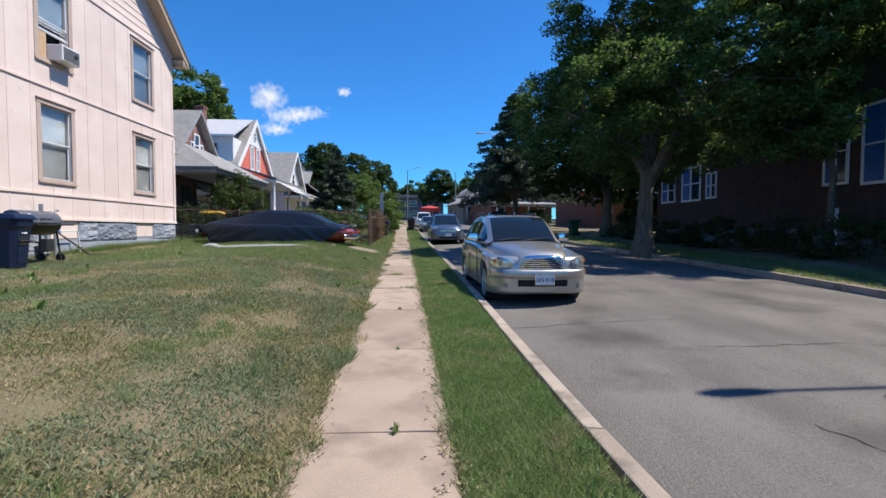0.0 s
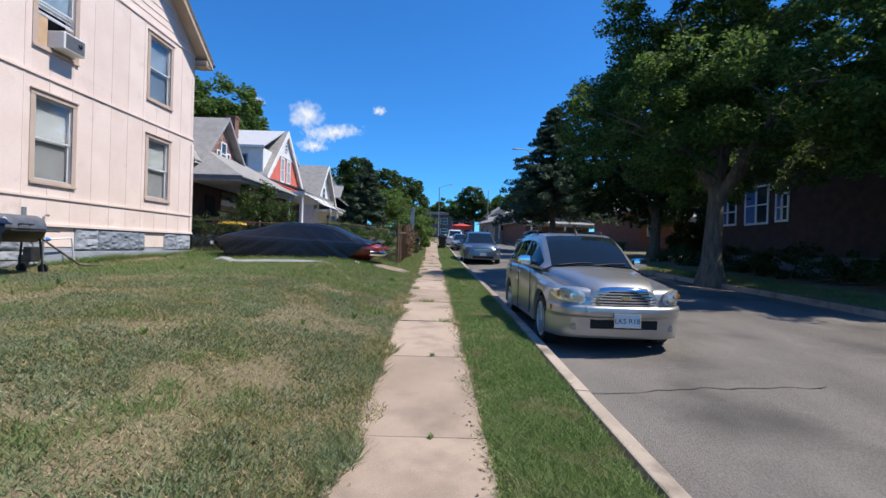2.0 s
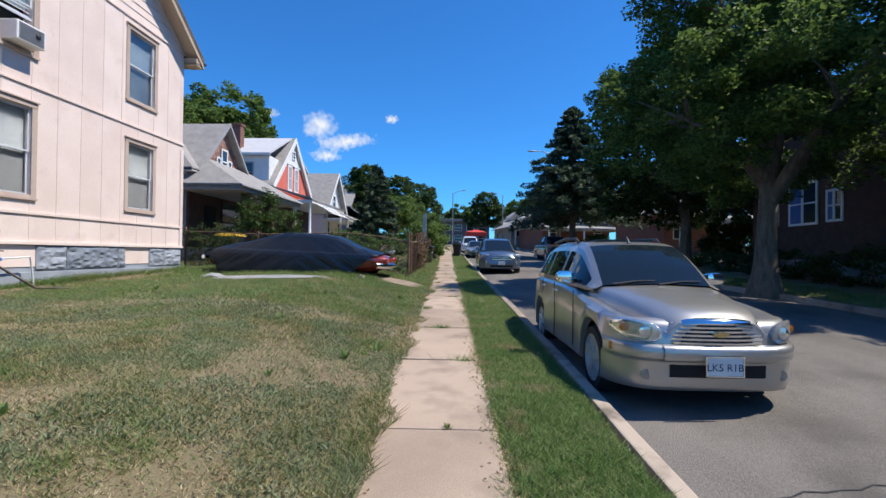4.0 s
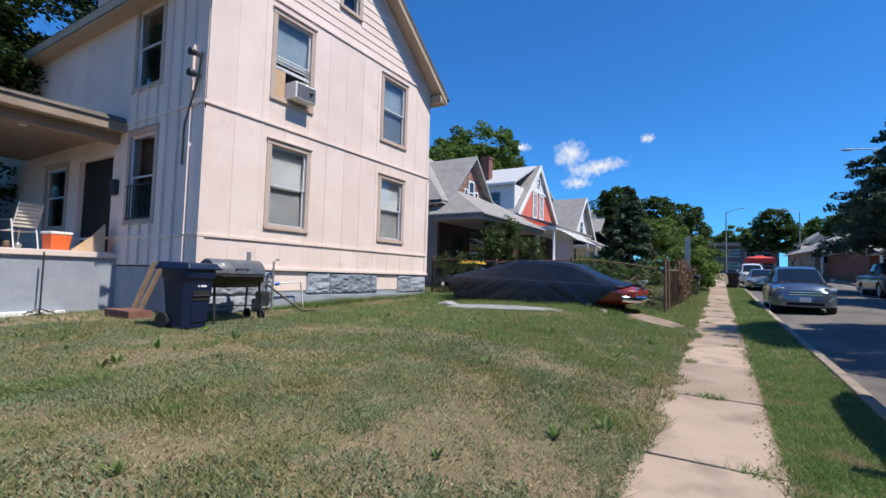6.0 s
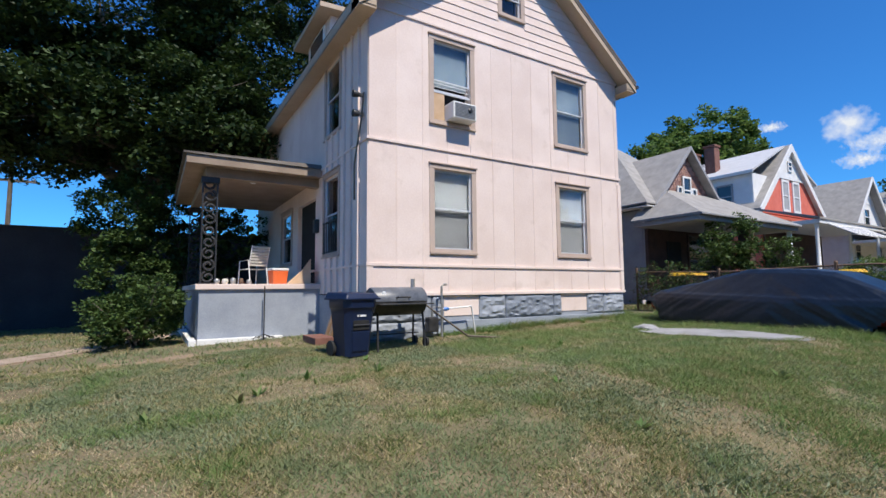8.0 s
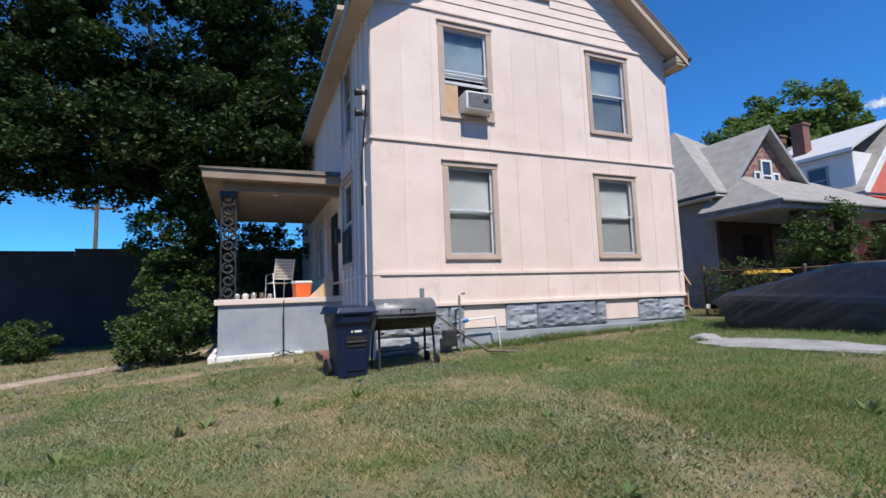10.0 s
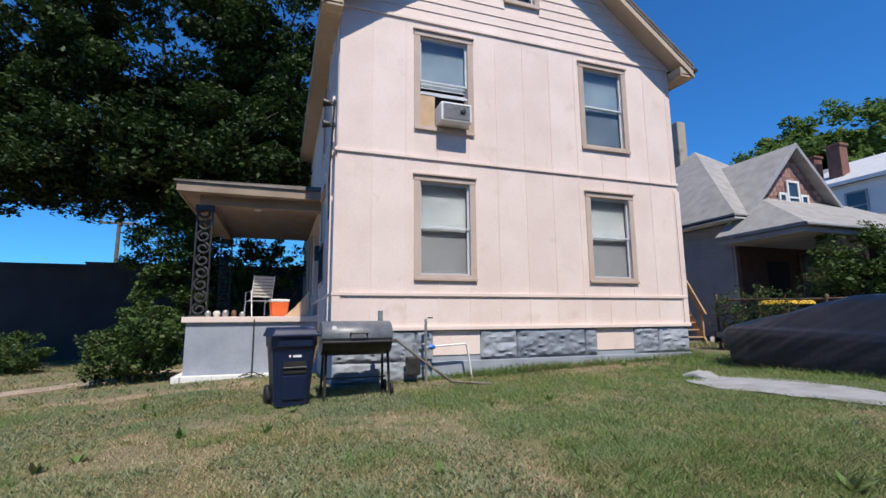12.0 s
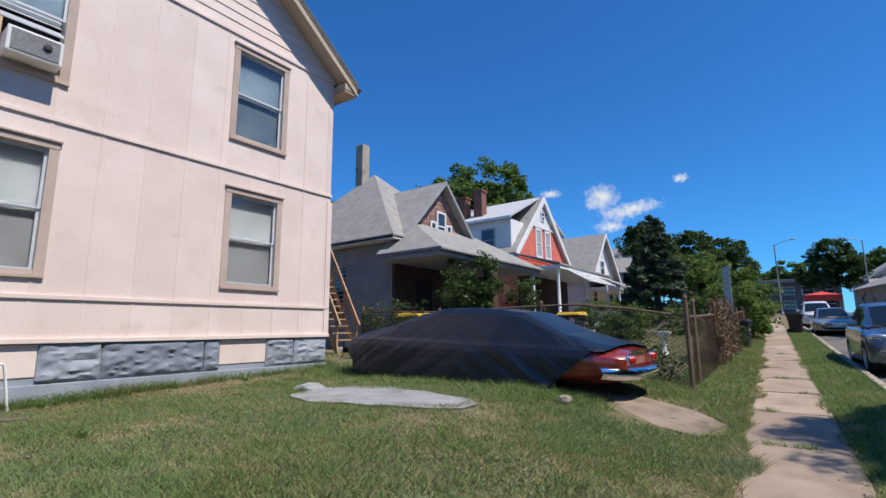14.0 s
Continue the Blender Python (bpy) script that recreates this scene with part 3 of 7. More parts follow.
for i, (a0, a1, z0, z1) in enumerate(GWIN[:4]):
    win, sub = sash_window(a0, a1, z0, z1, "y", WX, 1, ac=(i == 0), dark=0, cloth=CURTAIN if i == 2 else BLIND)
    if i == 0:
        zm = z0 + 0.62
        sub("sash", a0, a1, zm, zm + 0.04, -0.05, -0.02, SASH)
        sub("curtain", a0 + 0.02, a1 - 0.02, zm + 0.2, z1, -0.125, -0.12, CURTAIN, "dusty blue curtain")
        for kk in range(3):
            sub("slat", a0 + 0.03, a1 - 0.03, zm + 0.05 + kk * 0.08, zm + 0.068 + kk * 0.08, -0.05, -0.04, SASH)
        sub("filler_panel", a0, a0 + 0.3, z0, zm, -0.05, -0.03, CANVAS, "plain board beside the air conditioner")
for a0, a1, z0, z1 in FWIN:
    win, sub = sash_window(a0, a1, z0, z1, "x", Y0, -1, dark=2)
    if z0 < 4:
        for kk in range(8):
            x = a0 + 0.06 + kk * (a1 - a0 - 0.12) / 7
            sub("guard_bar", x - 0.008, x + 0.008, z0, z0 + 0.75, 0.05, 0.065, BLACKM)
        for zz in (z0 + 0.03, z0 + 0.72):
            sub("guard_rail", a0, a1, zz - 0.012, zz + 0.012, 0.045, 0.07, BLACKM)
a0, a1, z0, z1 = GWIN[4]
win, sub = sash_window(a0, a1, z0, z1, "y", WX, 1, dark=2)

# window air conditioner
ac = tagged(new("air_conditioner"), "white window air conditioner in an upper sash", "air conditioner")
ac.matrix_basis = pose(WX + 0.1, 11.93, 5.41)
part("casing", Shape().box(-0.25, 0.22, -0.30, 0.30, 0, 0.36), WHITE, ac, bevel=0.02)
part("grille", Shape().box(0.22, 0.226, -0.26, 0.26, 0.03, 0.33), surf("grey_grille", (0.18, 0.18, 0.18), (0.3, 0.3, 0.3), 20, 0.7), ac)
for kk in range(9):
    part("fin", Shape().box(0.226, 0.234, -0.25, 0.25, 0.05 + kk * 0.032, 0.06 + kk * 0.032), STEEL, ac)
part("knob", Shape().lathe([(0.05, 0), (0.05, 0.02), (0.03, 0.03)], (0.235, 0.12, 0.2), "x", 14), BLACKM, ac)

# foundation: rock-faced stones between boarded cellar windows
def stone(name, y0, y1, z0, z1, par):
    ny, nz = max(3, int((y1 - y0) / 0.032)), max(3, int((z1 - z0) / 0.032))
    rows = []
    for iz in range(nz + 1):
        r = []
        for iy in range(ny + 1):
            fy, fz = iy / ny, iz / nz
            edge = min(fy, 1 - fy, 1) * (y1 - y0), min(fz, 1 - fz) * (z1 - z0)
            e = min(1.0, min(edge) / 0.045)
            y, z = y0 + fy * (y1 - y0), z0 + fz * (z1 - z0)
            q = 0.55 * noise.noise(Vector((y * 2.4, z * 7, 1.3))) + 0.5 * noise.noise(Vector((y * 6, z * 17, 4))) + 0.3 * noise.noise(Vector((y * 17, z * 30, 8)))
            r.append((WX + 0.0 + e * (0.035 + 0.06 * q), y, z))
        rows.append(r)
    return hp(name, Shape().loft(rows), STONE, par, smooth=35)


fd = new("foundation")
fd.parent = house
fd.matrix_parent_inverse = HINV
fd["label"] = "grey painted rock-faced stone foundation"
INFILL = [(11.55, 12.45), (14.96, 15.86)]
hp("footing_wall", Shape().box(WX - 0.3, WX - 0.02, Y0, Y1, 0.2, ZF - 0.03), GREYPAINT, fd)
hp("footing_wall", Shape().box(BACK, WX - 0.3, Y0, Y0 + 0.28, 0.2, ZF - 0.03), GREYPAINT, fd)
for zr, (za, zb) in enumerate(((0.45, 0.78), (0.79, 1.11), (1.12, 1.63))):
    y, far = Y0, (Y1 if za > 1.0 else 11.5)
    while y < far - 0.02:
        w = random.uniform(1.1, 2.0)
        b = min(y + w, far)
        if far - b < 0.25:
            b = far
        for lo, hi in INFILL:
            if za > 1.0 and y < hi and b > lo:
                if y < lo - 0.02:
                    b = lo
                else:
                    y, b = hi, max(hi + 0.4, b)
        b = min(b, far)
        stone("stone", y + 0.006, b - 0.006, za, zb, fd)
        y = b
hp("plinth", Shape().box(WX - 0.02, WX + 0.03, 11.52, Y1 + 0.02, 0.4, 1.10), GREYPAINT, fd, bevel=0.015)
for lo, hi in INFILL:
    hp("cellar_board", Shape().box(WX - 0.04, WX - 0.005, lo, hi, 1.20, 1.62), SIDING, fd, "pink painted board in a cellar window", bevel=0.004)

# ---- porch ----
PORCHP = surf("weathered_brown_paint", (0.27, 0.20, 0.15), (0.37, 0.285, 0.215), 2, 0.75, 0.1, 30)
PX1, PX0, PY0, DECK = -11.45, -17.0, 7.1, 1.92
porch = thing("porch", "covered front porch with grey masonry base and white deck edge", "porch", (PX1, PY0, 0.6))
def pp(name, sh, m, label="", parent=None, **kw):
    ob = part(name, sh, m, parent or porch, label, **kw)
    if parent is None:
        ob.matrix_parent_inverse = Matrix.Translation((-PX1, -PY0, -0.6))
    return ob
pp("base_wall", Shape().box(PX0, PX1 - 0.06, PY0 + 0.08, PY0 + 0.3, 0.2, DECK - 0.12), GREYPAINT)
pp("base_wall", Shape().box(PX1 - 0.28, PX1 - 0.06, PY0 + 0.3, Y0, 0.2, DECK - 0.12), GREYPAINT)
pp("deck", Shape().box(PX0, PX1, PY0, Y0, DECK - 0.12, DECK), SIDING, "cream painted concrete deck", bevel=0.012)
pp("footing", Shape().box(PX0, PX1 + 0.1, PY0 - 0.1, PY0 + 0.05, 0.4, 0.72), WHITE, bevel=0.01)
pp("footing", Shape().box(PX1 - 0.055, PX1 + 0.09, PY0 + 0.06, Y0 - 0.9, 0.4, 0.73), WHITE, "chipped white footing", bevel=0.02)
RZ = 4.62
pp("ceiling", Shape().box(PX0 - 0.3, PX1 + 0.02, PY0 - 0.2, Y0, RZ - 0.04, RZ), PORCHP)
pp("fascia", Shape().box(PX0 - 0.3, PX1 + 0.05, PY0 - 0.26, PY0 - 0.2, RZ - 0.06, RZ + 0.14), PORCHP, bevel=0.006)
pp("fascia", Shape().box(PX1 + 0.02, PX1 + 0.08, PY0 - 0.26, Y0, RZ - 0.06, RZ + 0.14), PORCHP, bevel=0.006)
pp("beam", Shape().box(PX0, PX1 - 0.25, PY0 + 0.15, PY0 + 0.37, RZ - 0.26, RZ - 0.04), PORCHP, bevel=0.008)
pp("beam", Shape().box(PX1 - 0.45, PX1 - 0.25, PY0 + 0.37, Y0, RZ - 0.26, RZ - 0.04), PORCHP, bevel=0.008)
pp("roof", Shape().hexa([(PX0 - 0.3, PY0 - 0.32, RZ + 0.14), (PX1 + 0.12, PY0 - 0.32, RZ + 0.14), (PX1 + 0.12, Y0, RZ + 0.14), (PX0 - 0.3, Y0, RZ + 0.14)],
                        [(PX0 - 0.3, PY0 - 0.32, RZ + 0.18), (PX1 + 0.12, PY0 - 0.32, RZ + 0.18), (PX1 - 0.1, Y0, RZ + 0.30), (PX0 - 0.3, Y0, RZ + 0.30)]), ROOFD)
# ironwork columns with scrolls
for cx in (PX1 - 0.35, PX0 + 0.6):
    col = new("porch_column")
    col.parent = porch
    col.matrix_parent_inverse = Matrix.Translation((-PX1, -PY0, -0.6))
    col["label"] = "black wrought-iron scrollwork column"
    cy, w, d = PY0 + 0.26, 0.05, 0.15
    for dx in (-w, w):
        for dy in (-d, d):
            pp("upright", Shape().box(cx + dx - 0.014, cx + dx + 0.014, cy + dy - 0.014, cy + dy + 0.014, DECK, RZ - 0.26), BLACKM, parent=col)
    for j in range(9):
        zc = DECK + 0.16 + j * 0.265
        pts = [(cx, cy + 0.13 * math.cos(a) * (0.4 + 0.09 * a) * (1 if j % 2 else -1), zc + 0.12 * math.sin(a) * (0.4 + 0.09 * a)) for a in np.linspace(0, 7.5, 20)]
        pp("scroll", Shape().tube(pts, 0.03, 6), BLACKM, parent=col)
    pp("base_plate", Shape().box(cx - 0.09, cx + 0.09, cy - 0.19, cy + 0.19, DECK, DECK + 0.03), BLACKM, parent=col)
    pp("cap", Shape().box(cx - 0.09, cx + 0.09, cy - 0.19, cy + 0.19, RZ - 0.4, RZ - 0.26), BLACKM, parent=col, bevel=0.01)

# ---- trees and bushes ----
def leaves(name, clumps, per, size, material, parent, seed, droop=0.0, long=1.0, label=""):
    """Small folded leaves round clump centres (x, y, z, radius)."""
    rng = np.random.default_rng(seed)
    cl = np.array(clumps)
    cen = np.repeat(cl, per, axis=0)
    nrm = rng.normal(size=(len(cen), 3))
    nrm /= np.linalg.norm(nrm, axis=1)[:, None]
    rad = cen[:, 3:4] * rng.uniform(0.2, 1.0, (len(cen), 1)) ** 0.6
    pos = cen[:, :3] + nrm * rad * (1, 1, 0.7)
    a = rng.normal(size=(len(pos), 3)) * (1, 1, 0.5) + (0, 0, -droop)
    a /= np.linalg.norm(a, axis=1)[:, None]
    up = rng.normal(size=(len(pos), 3)) * 0.6 + (0, 0, 1)
    b = np.cross(a, up)
    b /= np.linalg.norm(b, axis=1)[:, None] + 1e-6
    n = np.cross(a, b)
    sz = size * rng.uniform(0.6, 1.35, (len(pos), 1))
    a, b, n = a * sz * long, b * sz * 0.55, n * sz * 0.15
    v = np.stack([pos - a, pos + b + n, pos + a, pos - b + n], axis=1).reshape(-1, 3)
    me = bpy.data.meshes.new(name)
    q = len(pos)
    me.vertices.add(4 * q), me.loops.add(4 * q), me.polygons.add(q)
    me.vertices.foreach_set("co", v.astype(np.float32).ravel())
    me.loops.foreach_set("vertex_index", np.arange(4 * q, dtype=np.int32))
    me.polygons.foreach_set("loop_start", np.arange(0, 4 * q, 4, dtype=np.int32))
    me.update()
    me.materials.append(material)
    ob = new(name, me)
    if parent is not None:
        ob.parent = parent
    if label:
        ob["label"] = label
    return ob


def crown_clumps(blobs, count, rad, seed):
    """Clump centres in the outer part of several ellipsoids (x, y, z, rx, ry, rz)."""
    rng = np.random.default_rng(seed)
    vol = np.array([b[3] * b[4] * b[5] for b in blobs]) ** 0.8
    out = []
    for b, share in zip(blobs, vol / vol.sum()):
        for _ in range(max(4, int(count * share))):
            d = rng.normal(size=3)
            d /= np.linalg.norm(d)
            r = rng.uniform(0.45, 1.0) ** 0.5 * (1 + 0.12 * math.sin(5 * d[0] + 3 * d[2]))
            out.append((b[0] + d[0] * b[3] * r, b[1] + d[1] * b[4] * r, b[2] + d[2] * b[5] * r, rad * rng.uniform(0.6, 1.3)))
    return out


def broad_tree(label, at, trunk_r, fork, blobs, count, per, rad, size, material, seed, lean=(0, 0)):
    """A trunk that forks into limbs, one to each lobe of the crown. Places of lobes are relative to the foot."""
    rng = random.Random(seed)
    tree = thing("tree", label, "tree", at)
    s = Shape()
    pts, rs = [], []
    for i in range(9):
        f = i / 8
        pts.append((lean[0] * f + 0.05 * math.sin(3 * f + seed), lean[1] * f, fork * f - 0.15 * (i == 0)))
        rs.append(trunk_r * (1.0 - 0.35 * f + 0.6 * max(0, 0.18 - f) / 0.18))
    s.tube(pts, rs, 14)
    top = Vector(pts[-1])
    part("trunk", s, BARK, tree, smooth=True)
    for b in blobs:
        e = Vector(b[:3])
        mid = top.lerp(e, 0.5) + Vector((rng.uniform(-0.4, 0.4), rng.uniform(-0.4, 0.4), 0.1))
        start = Vector((pts[6][0], pts[6][1], pts[6][2])).lerp(top, rng.random())
        part("limb", Shape().tube([start, start.lerp(mid, 0.5) + Vector((0, 0, 0.15)), mid, mid.lerp(e, 0.6), e], [trunk_r * 0.55, trunk_r * 0.42, trunk_r * 0.3, trunk_r * 0.2, trunk_r * 0.08], 8), BARK, tree, smooth=True)
        tw = Shape()
        for _ in range(7):
            d = Vector((rng.uniform(-1, 1) * b[3], rng.uniform(-1, 1) * b[4], rng.uniform(-0.7, 0.8) * b[5])) * 0.8
            st = mid.lerp(e, rng.uniform(0.2, 1))
            tw.tube([st, st.lerp(e + d, 0.5) + Vector((0, 0, 0.12)), e + d], [trunk_r * 0.13, trunk_r * 0.08, trunk_r * 0.03], 5)
        part("branch", tw, BARK, tree)
    leaves("crown", crown_clumps(blobs, count, rad, seed), per, size, material, tree, seed + 7)
    return tree


def pine(label, at, h, r, count, seed, bare=0.15, material=LEAFC):
    """A conifer: a straight stem with whorls of drooping boughs."""
    rng = random.Random(seed)
    tree = thing("tree", label, "tree", at)
    part("trunk", Shape().tube([(0, 0, -0.1), (0.05, 0, h * 0.5), (0, 0, h)], [0.02 * h + 0.06, 0.012 * h + 0.03, 0.02], 10), BARK, tree, smooth=True)
    cl, bs = [], Shape()
    for _ in range(count):
        f = rng.uniform(bare, 1) ** 1.1
        z = h * f
        reach = r * (1 - f) ** 0.75 * rng.uniform(0.55, 1.15) + 0.15
        a = rng.uniform(0, math.tau)
        d = Vector((math.cos(a), math.sin(a), 0))
        e = d * reach + Vector((0, 0, z - 0.12 * reach + 0.15 * (rng.random() < 0.4)))
        bs.tube([(0, 0, z), tuple(d * reach * 0.5 + Vector((0, 0, z + 0.02))), tuple(e)], [0.035, 0.025, 0.01], 4)
        for q in (0.35, 0.6, 0.8, 0.95):
            p = Vector((0, 0, z)).lerp(e, q)
            cl.append((p.x, p.y, p.z, 0.13 + 0.20 * (1 - f) * r / 2.5))
    part("bough", bs, BARK, tree)
    leaves("crown", cl, 26, 0.13, material, tree, seed, 0.2, 1.5)
    return tree


def bush(label, at, blobs, count, per, rad, size, material, seed):
    b = thing("bush", label, "bush", at)
    rng = random.Random(seed)
    s = Shape()
    for _ in range(9):
        q = rng.choice(blobs)
        s.tube([(rng.uniform(-0.15, 0.15), rng.uniform(-0.15, 0.15), -0.05), (q[0] * 0.5, q[1] * 0.5, q[2] * 0.6), (q[0] + rng.uniform(-0.4, 0.4) * q[3], q[1] + rng.uniform(-0.4, 0.4) * q[4], q[2] + 0.5 * q[5])], [0.025, 0.018, 0.006], 5)
    part("stem", s, BARK, b)
    leaves("foliage", crown_clumps(blobs, count, rad, seed), per, size, material, b, seed)
    return b


def g3(x, y, dz=0.0):
    return (x, y, land(x, y) + dz)


broad_tree("tall leafy maple tree with forked trunk beside the far kerb", g3(8.75, 17.1), 0.33, 3.2,
           [(-2.9, -0.8, 4.9, 2.2, 2.4, 1.9), (1.6, 3.2, 4.4, 2.6, 2.6, 1.5), (0.2, -3.4, 5.6, 2.8, 2.6, 2.2), (2.8, -1.0, 5.6, 3.0, 3.0, 2.4), (-1.0, 2.4, 6.6, 2.8, 2.6, 2.4),
            (-1.2, 0.4, 8.8, 2.3, 2.4, 2.3), (1.6, 0.6, 10.0, 3.2, 3.2, 2.8), (1.2, 0.8, 11.6, 2.4, 2.6, 2.0), (3.4, -3.6, 8.6, 2.6, 2.6, 2.4), (2.0, 3.0, 8.0, 3.0, 3.0, 2.6)],
           900, 230, 0.50, 0.066, LEAFA, 11)
broad_tree("leafy street tree overhanging the brick building", g3(13.4, 14.2), 0.13, 2.8,
           [(-2.6, -1.6, 3.6, 1.3, 1.5, 0.9), (-1.6, -0.6, 4.9, 1.5, 1.8, 1.2), (-1.0, -1.4, 6.6, 1.6, 1.8, 1.4), (-0.8, -0.2, 8.4, 1.6, 1.8, 1.4)],
           260, 190, 0.40, 0.062, LEAFA, 23)
pine("tall dark pine beyond the maple", g3(8.9, 41.0), 11.8, 6.2, 340, 5, 0.28)
broad_tree("dense dark tree behind the pine", g3(13.0, 31.0), 0.35, 3.0,
           [(-2.2, 0, 5.6, 3.0, 3.4, 3.0), (2.2, -2, 6.0, 3.6, 3.6, 3.4), (0, 1, 10, 3.6, 3.6, 3.2), (0.5, 2.5, 3.8, 3.0, 2.6, 1.8)], 330, 120, 0.8, 0.16, LEAFD, 31)
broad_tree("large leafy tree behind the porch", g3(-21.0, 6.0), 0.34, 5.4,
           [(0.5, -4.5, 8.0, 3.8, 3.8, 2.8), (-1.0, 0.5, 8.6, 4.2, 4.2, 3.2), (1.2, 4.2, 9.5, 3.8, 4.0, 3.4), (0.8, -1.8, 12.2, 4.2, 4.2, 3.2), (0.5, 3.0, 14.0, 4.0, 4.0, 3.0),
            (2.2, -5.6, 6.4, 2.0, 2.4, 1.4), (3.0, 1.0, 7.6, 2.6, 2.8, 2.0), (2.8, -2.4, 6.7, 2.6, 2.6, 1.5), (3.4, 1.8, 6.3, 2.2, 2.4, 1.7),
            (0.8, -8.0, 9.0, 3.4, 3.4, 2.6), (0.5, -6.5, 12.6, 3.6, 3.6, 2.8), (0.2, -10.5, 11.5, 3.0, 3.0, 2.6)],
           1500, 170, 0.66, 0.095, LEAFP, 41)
bush("tall overgrown green shrub beside the porch", g3(-12.7, 6.1), [(0, -0.1, 0.55, 1.05, 0.9, 0.55), (0.5, 0.3, 1.15, 0.55, 0.5, 0.55), (-0.4, 0.0, 1.2, 0.45, 0.5, 0.6), (0.1, -0.7, 0.8, 0.5, 0.5, 0.4), (-0.7, -0.5, 0.6, 0.6, 0.6, 0.5)], 120, 70, 0.26, 0.05, LEAFB, 3)
bush("rounded green shrub before the black wall", g3(-18.0, 1.6), [(0, 0, 0.55, 0.85, 0.85, 0.6)], 90, 90, 0.2, 0.04, LEAFB, 4)
bush("climbing greenery behind the porch", g3(-18.3, 7.6), [(0, 0, 1.5, 1.0, 1.2, 1.4), (0.2, 0.9, 3.2, 1.0, 1.2, 1.0), (-0.4, -1.2, 2.8, 1.0, 1.2, 1.2), (0.2, -2.2, 1.6, 0.9, 0.9, 1.4), (0.0, -2.4, 3.5, 1.1, 1.2, 1.2), (0.0, -1.2, 4.5, 1.0, 1.2, 0.9)], 420, 80, 0.3, 0.065, LEAFB, 6)
pine("blue-green spruce in a front yard", g3(-6.7, 41.0), 6.6, 2.6, 150, 8, 0.05)

# ---- buildings round about ----
class Building:
    """A house given in world places, with its Empty at its foot."""
    def __init__(self, name, label, category, at):
        self.ob = thing(name, label, category, at)
        self.inv = Matrix.Translation(-Vector(at))

    def p(self, name, sh, m, label="", parent=None, **k):
        ob = part(name, sh, m, parent or self.ob, label, **k)
        if parent is None:
            ob.matrix_parent_inverse = self.inv
        return ob

    def window(self, x, y0, y1, z0, z1, frame_m=WHITE, face="x", out=1, w=0.08, pane=DARKPANE):
        win = new("window")
        win.parent = self.ob
        win.matrix_parent_inverse = self.inv
        def bx(a, b, c0, d, e, f):
            lo, hi = sorted((x + out * e, x + out * f))
            return Shape().box(lo, hi, a, b, c0, d) if face == "x" else Shape().box(a, b, lo, hi, c0, d)
        for a, b, c0, d in ((y0 - w, y0, z0 - w, z1 + w), (y1, y1 + w, z0 - w, z1 + w), (y0, y1, z1, z1 + w), (y0, y1, z0 - w, z0), (y0, y1, (z0 + z1) / 2 - 0.03, (z0 + z1) / 2 + 0.03)):
            self.p("frame", bx(a, b, c0, d, 0, 0.06), frame_m, parent=win, bevel=0.008)
        self.p("pane", bx(y0, y1, z0, z1, 0.01, 0.025), pane, parent=win)
        return win


def sloped(pts, thick=0.1):
    return Shape().slab(pts, thick)


def clap(b, x, y0, y1, z0, z1, m, face="x", out=1, step=0.2):
    z = z0
    while z < z1 - 0.03:
        t = min(step, z1 - z)
        lo, hi = (x, x + out * 0.03)
        if face == "x":
            s = Shape().hexa([(x, y0, z), (hi, y0, z), (hi, y1, z), (x, y1, z)], [(x, y0, z + t), (x + out * 0.008, y0, z + t), (x + out * 0.008, y1, z + t), (x, y1, z + t)])
        else:
            s = Shape().hexa([(y0, x, z), (y1, x, z), (y1, hi, z), (y0, hi, z)], [(y0, x, z + t), (y1, x, z + t), (y1, x + out * 0.008, z + t), (y0, x + out * 0.008, z + t)])
        b.p("clapboard", s, m)
        z += step


MAROON = surf("maroon_scalloped_shingle", (0.24, 0.13, 0.11), (0.40, 0.24, 0.20), 5, 0.8, 0.3, 30, rand=0.7)
STUCCO = surf("tan_sooty_masonry", (0.33, 0.28, 0.22), (0.44, 0.38, 0.3), 3, 0.9, 0.3, 40, blotch=((0.05, 0.045, 0.04), 1.2, 0.55, 0.65))

# grey bungalow with a hipped roof and porch
GA = land(-11.5, 25.7)
h1 = Building("house", "grey bungalow with hipped roof, maroon gable and deep porch", "house", (-14, 25.7, GA))
h1.p("wall", Shape().box(-19, -11.5, 22.7, 28.9, GA - 0.6, 4.9), GREYSIDE)
clap(h1, 22.7, -19, -11.6, 1.3, 4.85, GREYSIDE, "y", -1, 0.16)
h1.p("brick_front", Shape().box(-11.5, -11.38, 22.7, 28.9, GA - 0.6, 4.4), BRICKD)
h1.window(22.7, -14.6, -13.8, 2.4, 4.1, GREYSIDE, "y", -1)
h1.p("window_board", Shape().box(-11.38, -11.34, 25.4, 27.3, 2.9, 3.25), WOOD, "bare plywood board across a window")
h1.window(-11.38, 25.4, 27.3, 2.0, 3.9, BRICKD)
h1.p("door", Shape().box(-11.38, -11.33, 23.9, 24.8, GA + 0.4, 3.6), DARK)
AP = (-15.0, 25.3, 8.75)
for a, b in (((-11.0, 22.2), (-19.5, 22.2)), ((-11.0, 29.4), (-11.0, 22.2)), ((-19.5, 29.4), (-11.0, 29.4)), ((-19.5, 22.2), (-19.5, 29.4))):
    h1.p("roof", Shape().slab([(*a, 5.02), AP, (*b, 5.02)], 0.12), ROOFG)
h1.p("eave", Shape().box(-19.5, -11.0, 22.2, 29.4, 4.86, 4.98), WHITE, bevel=0.02)
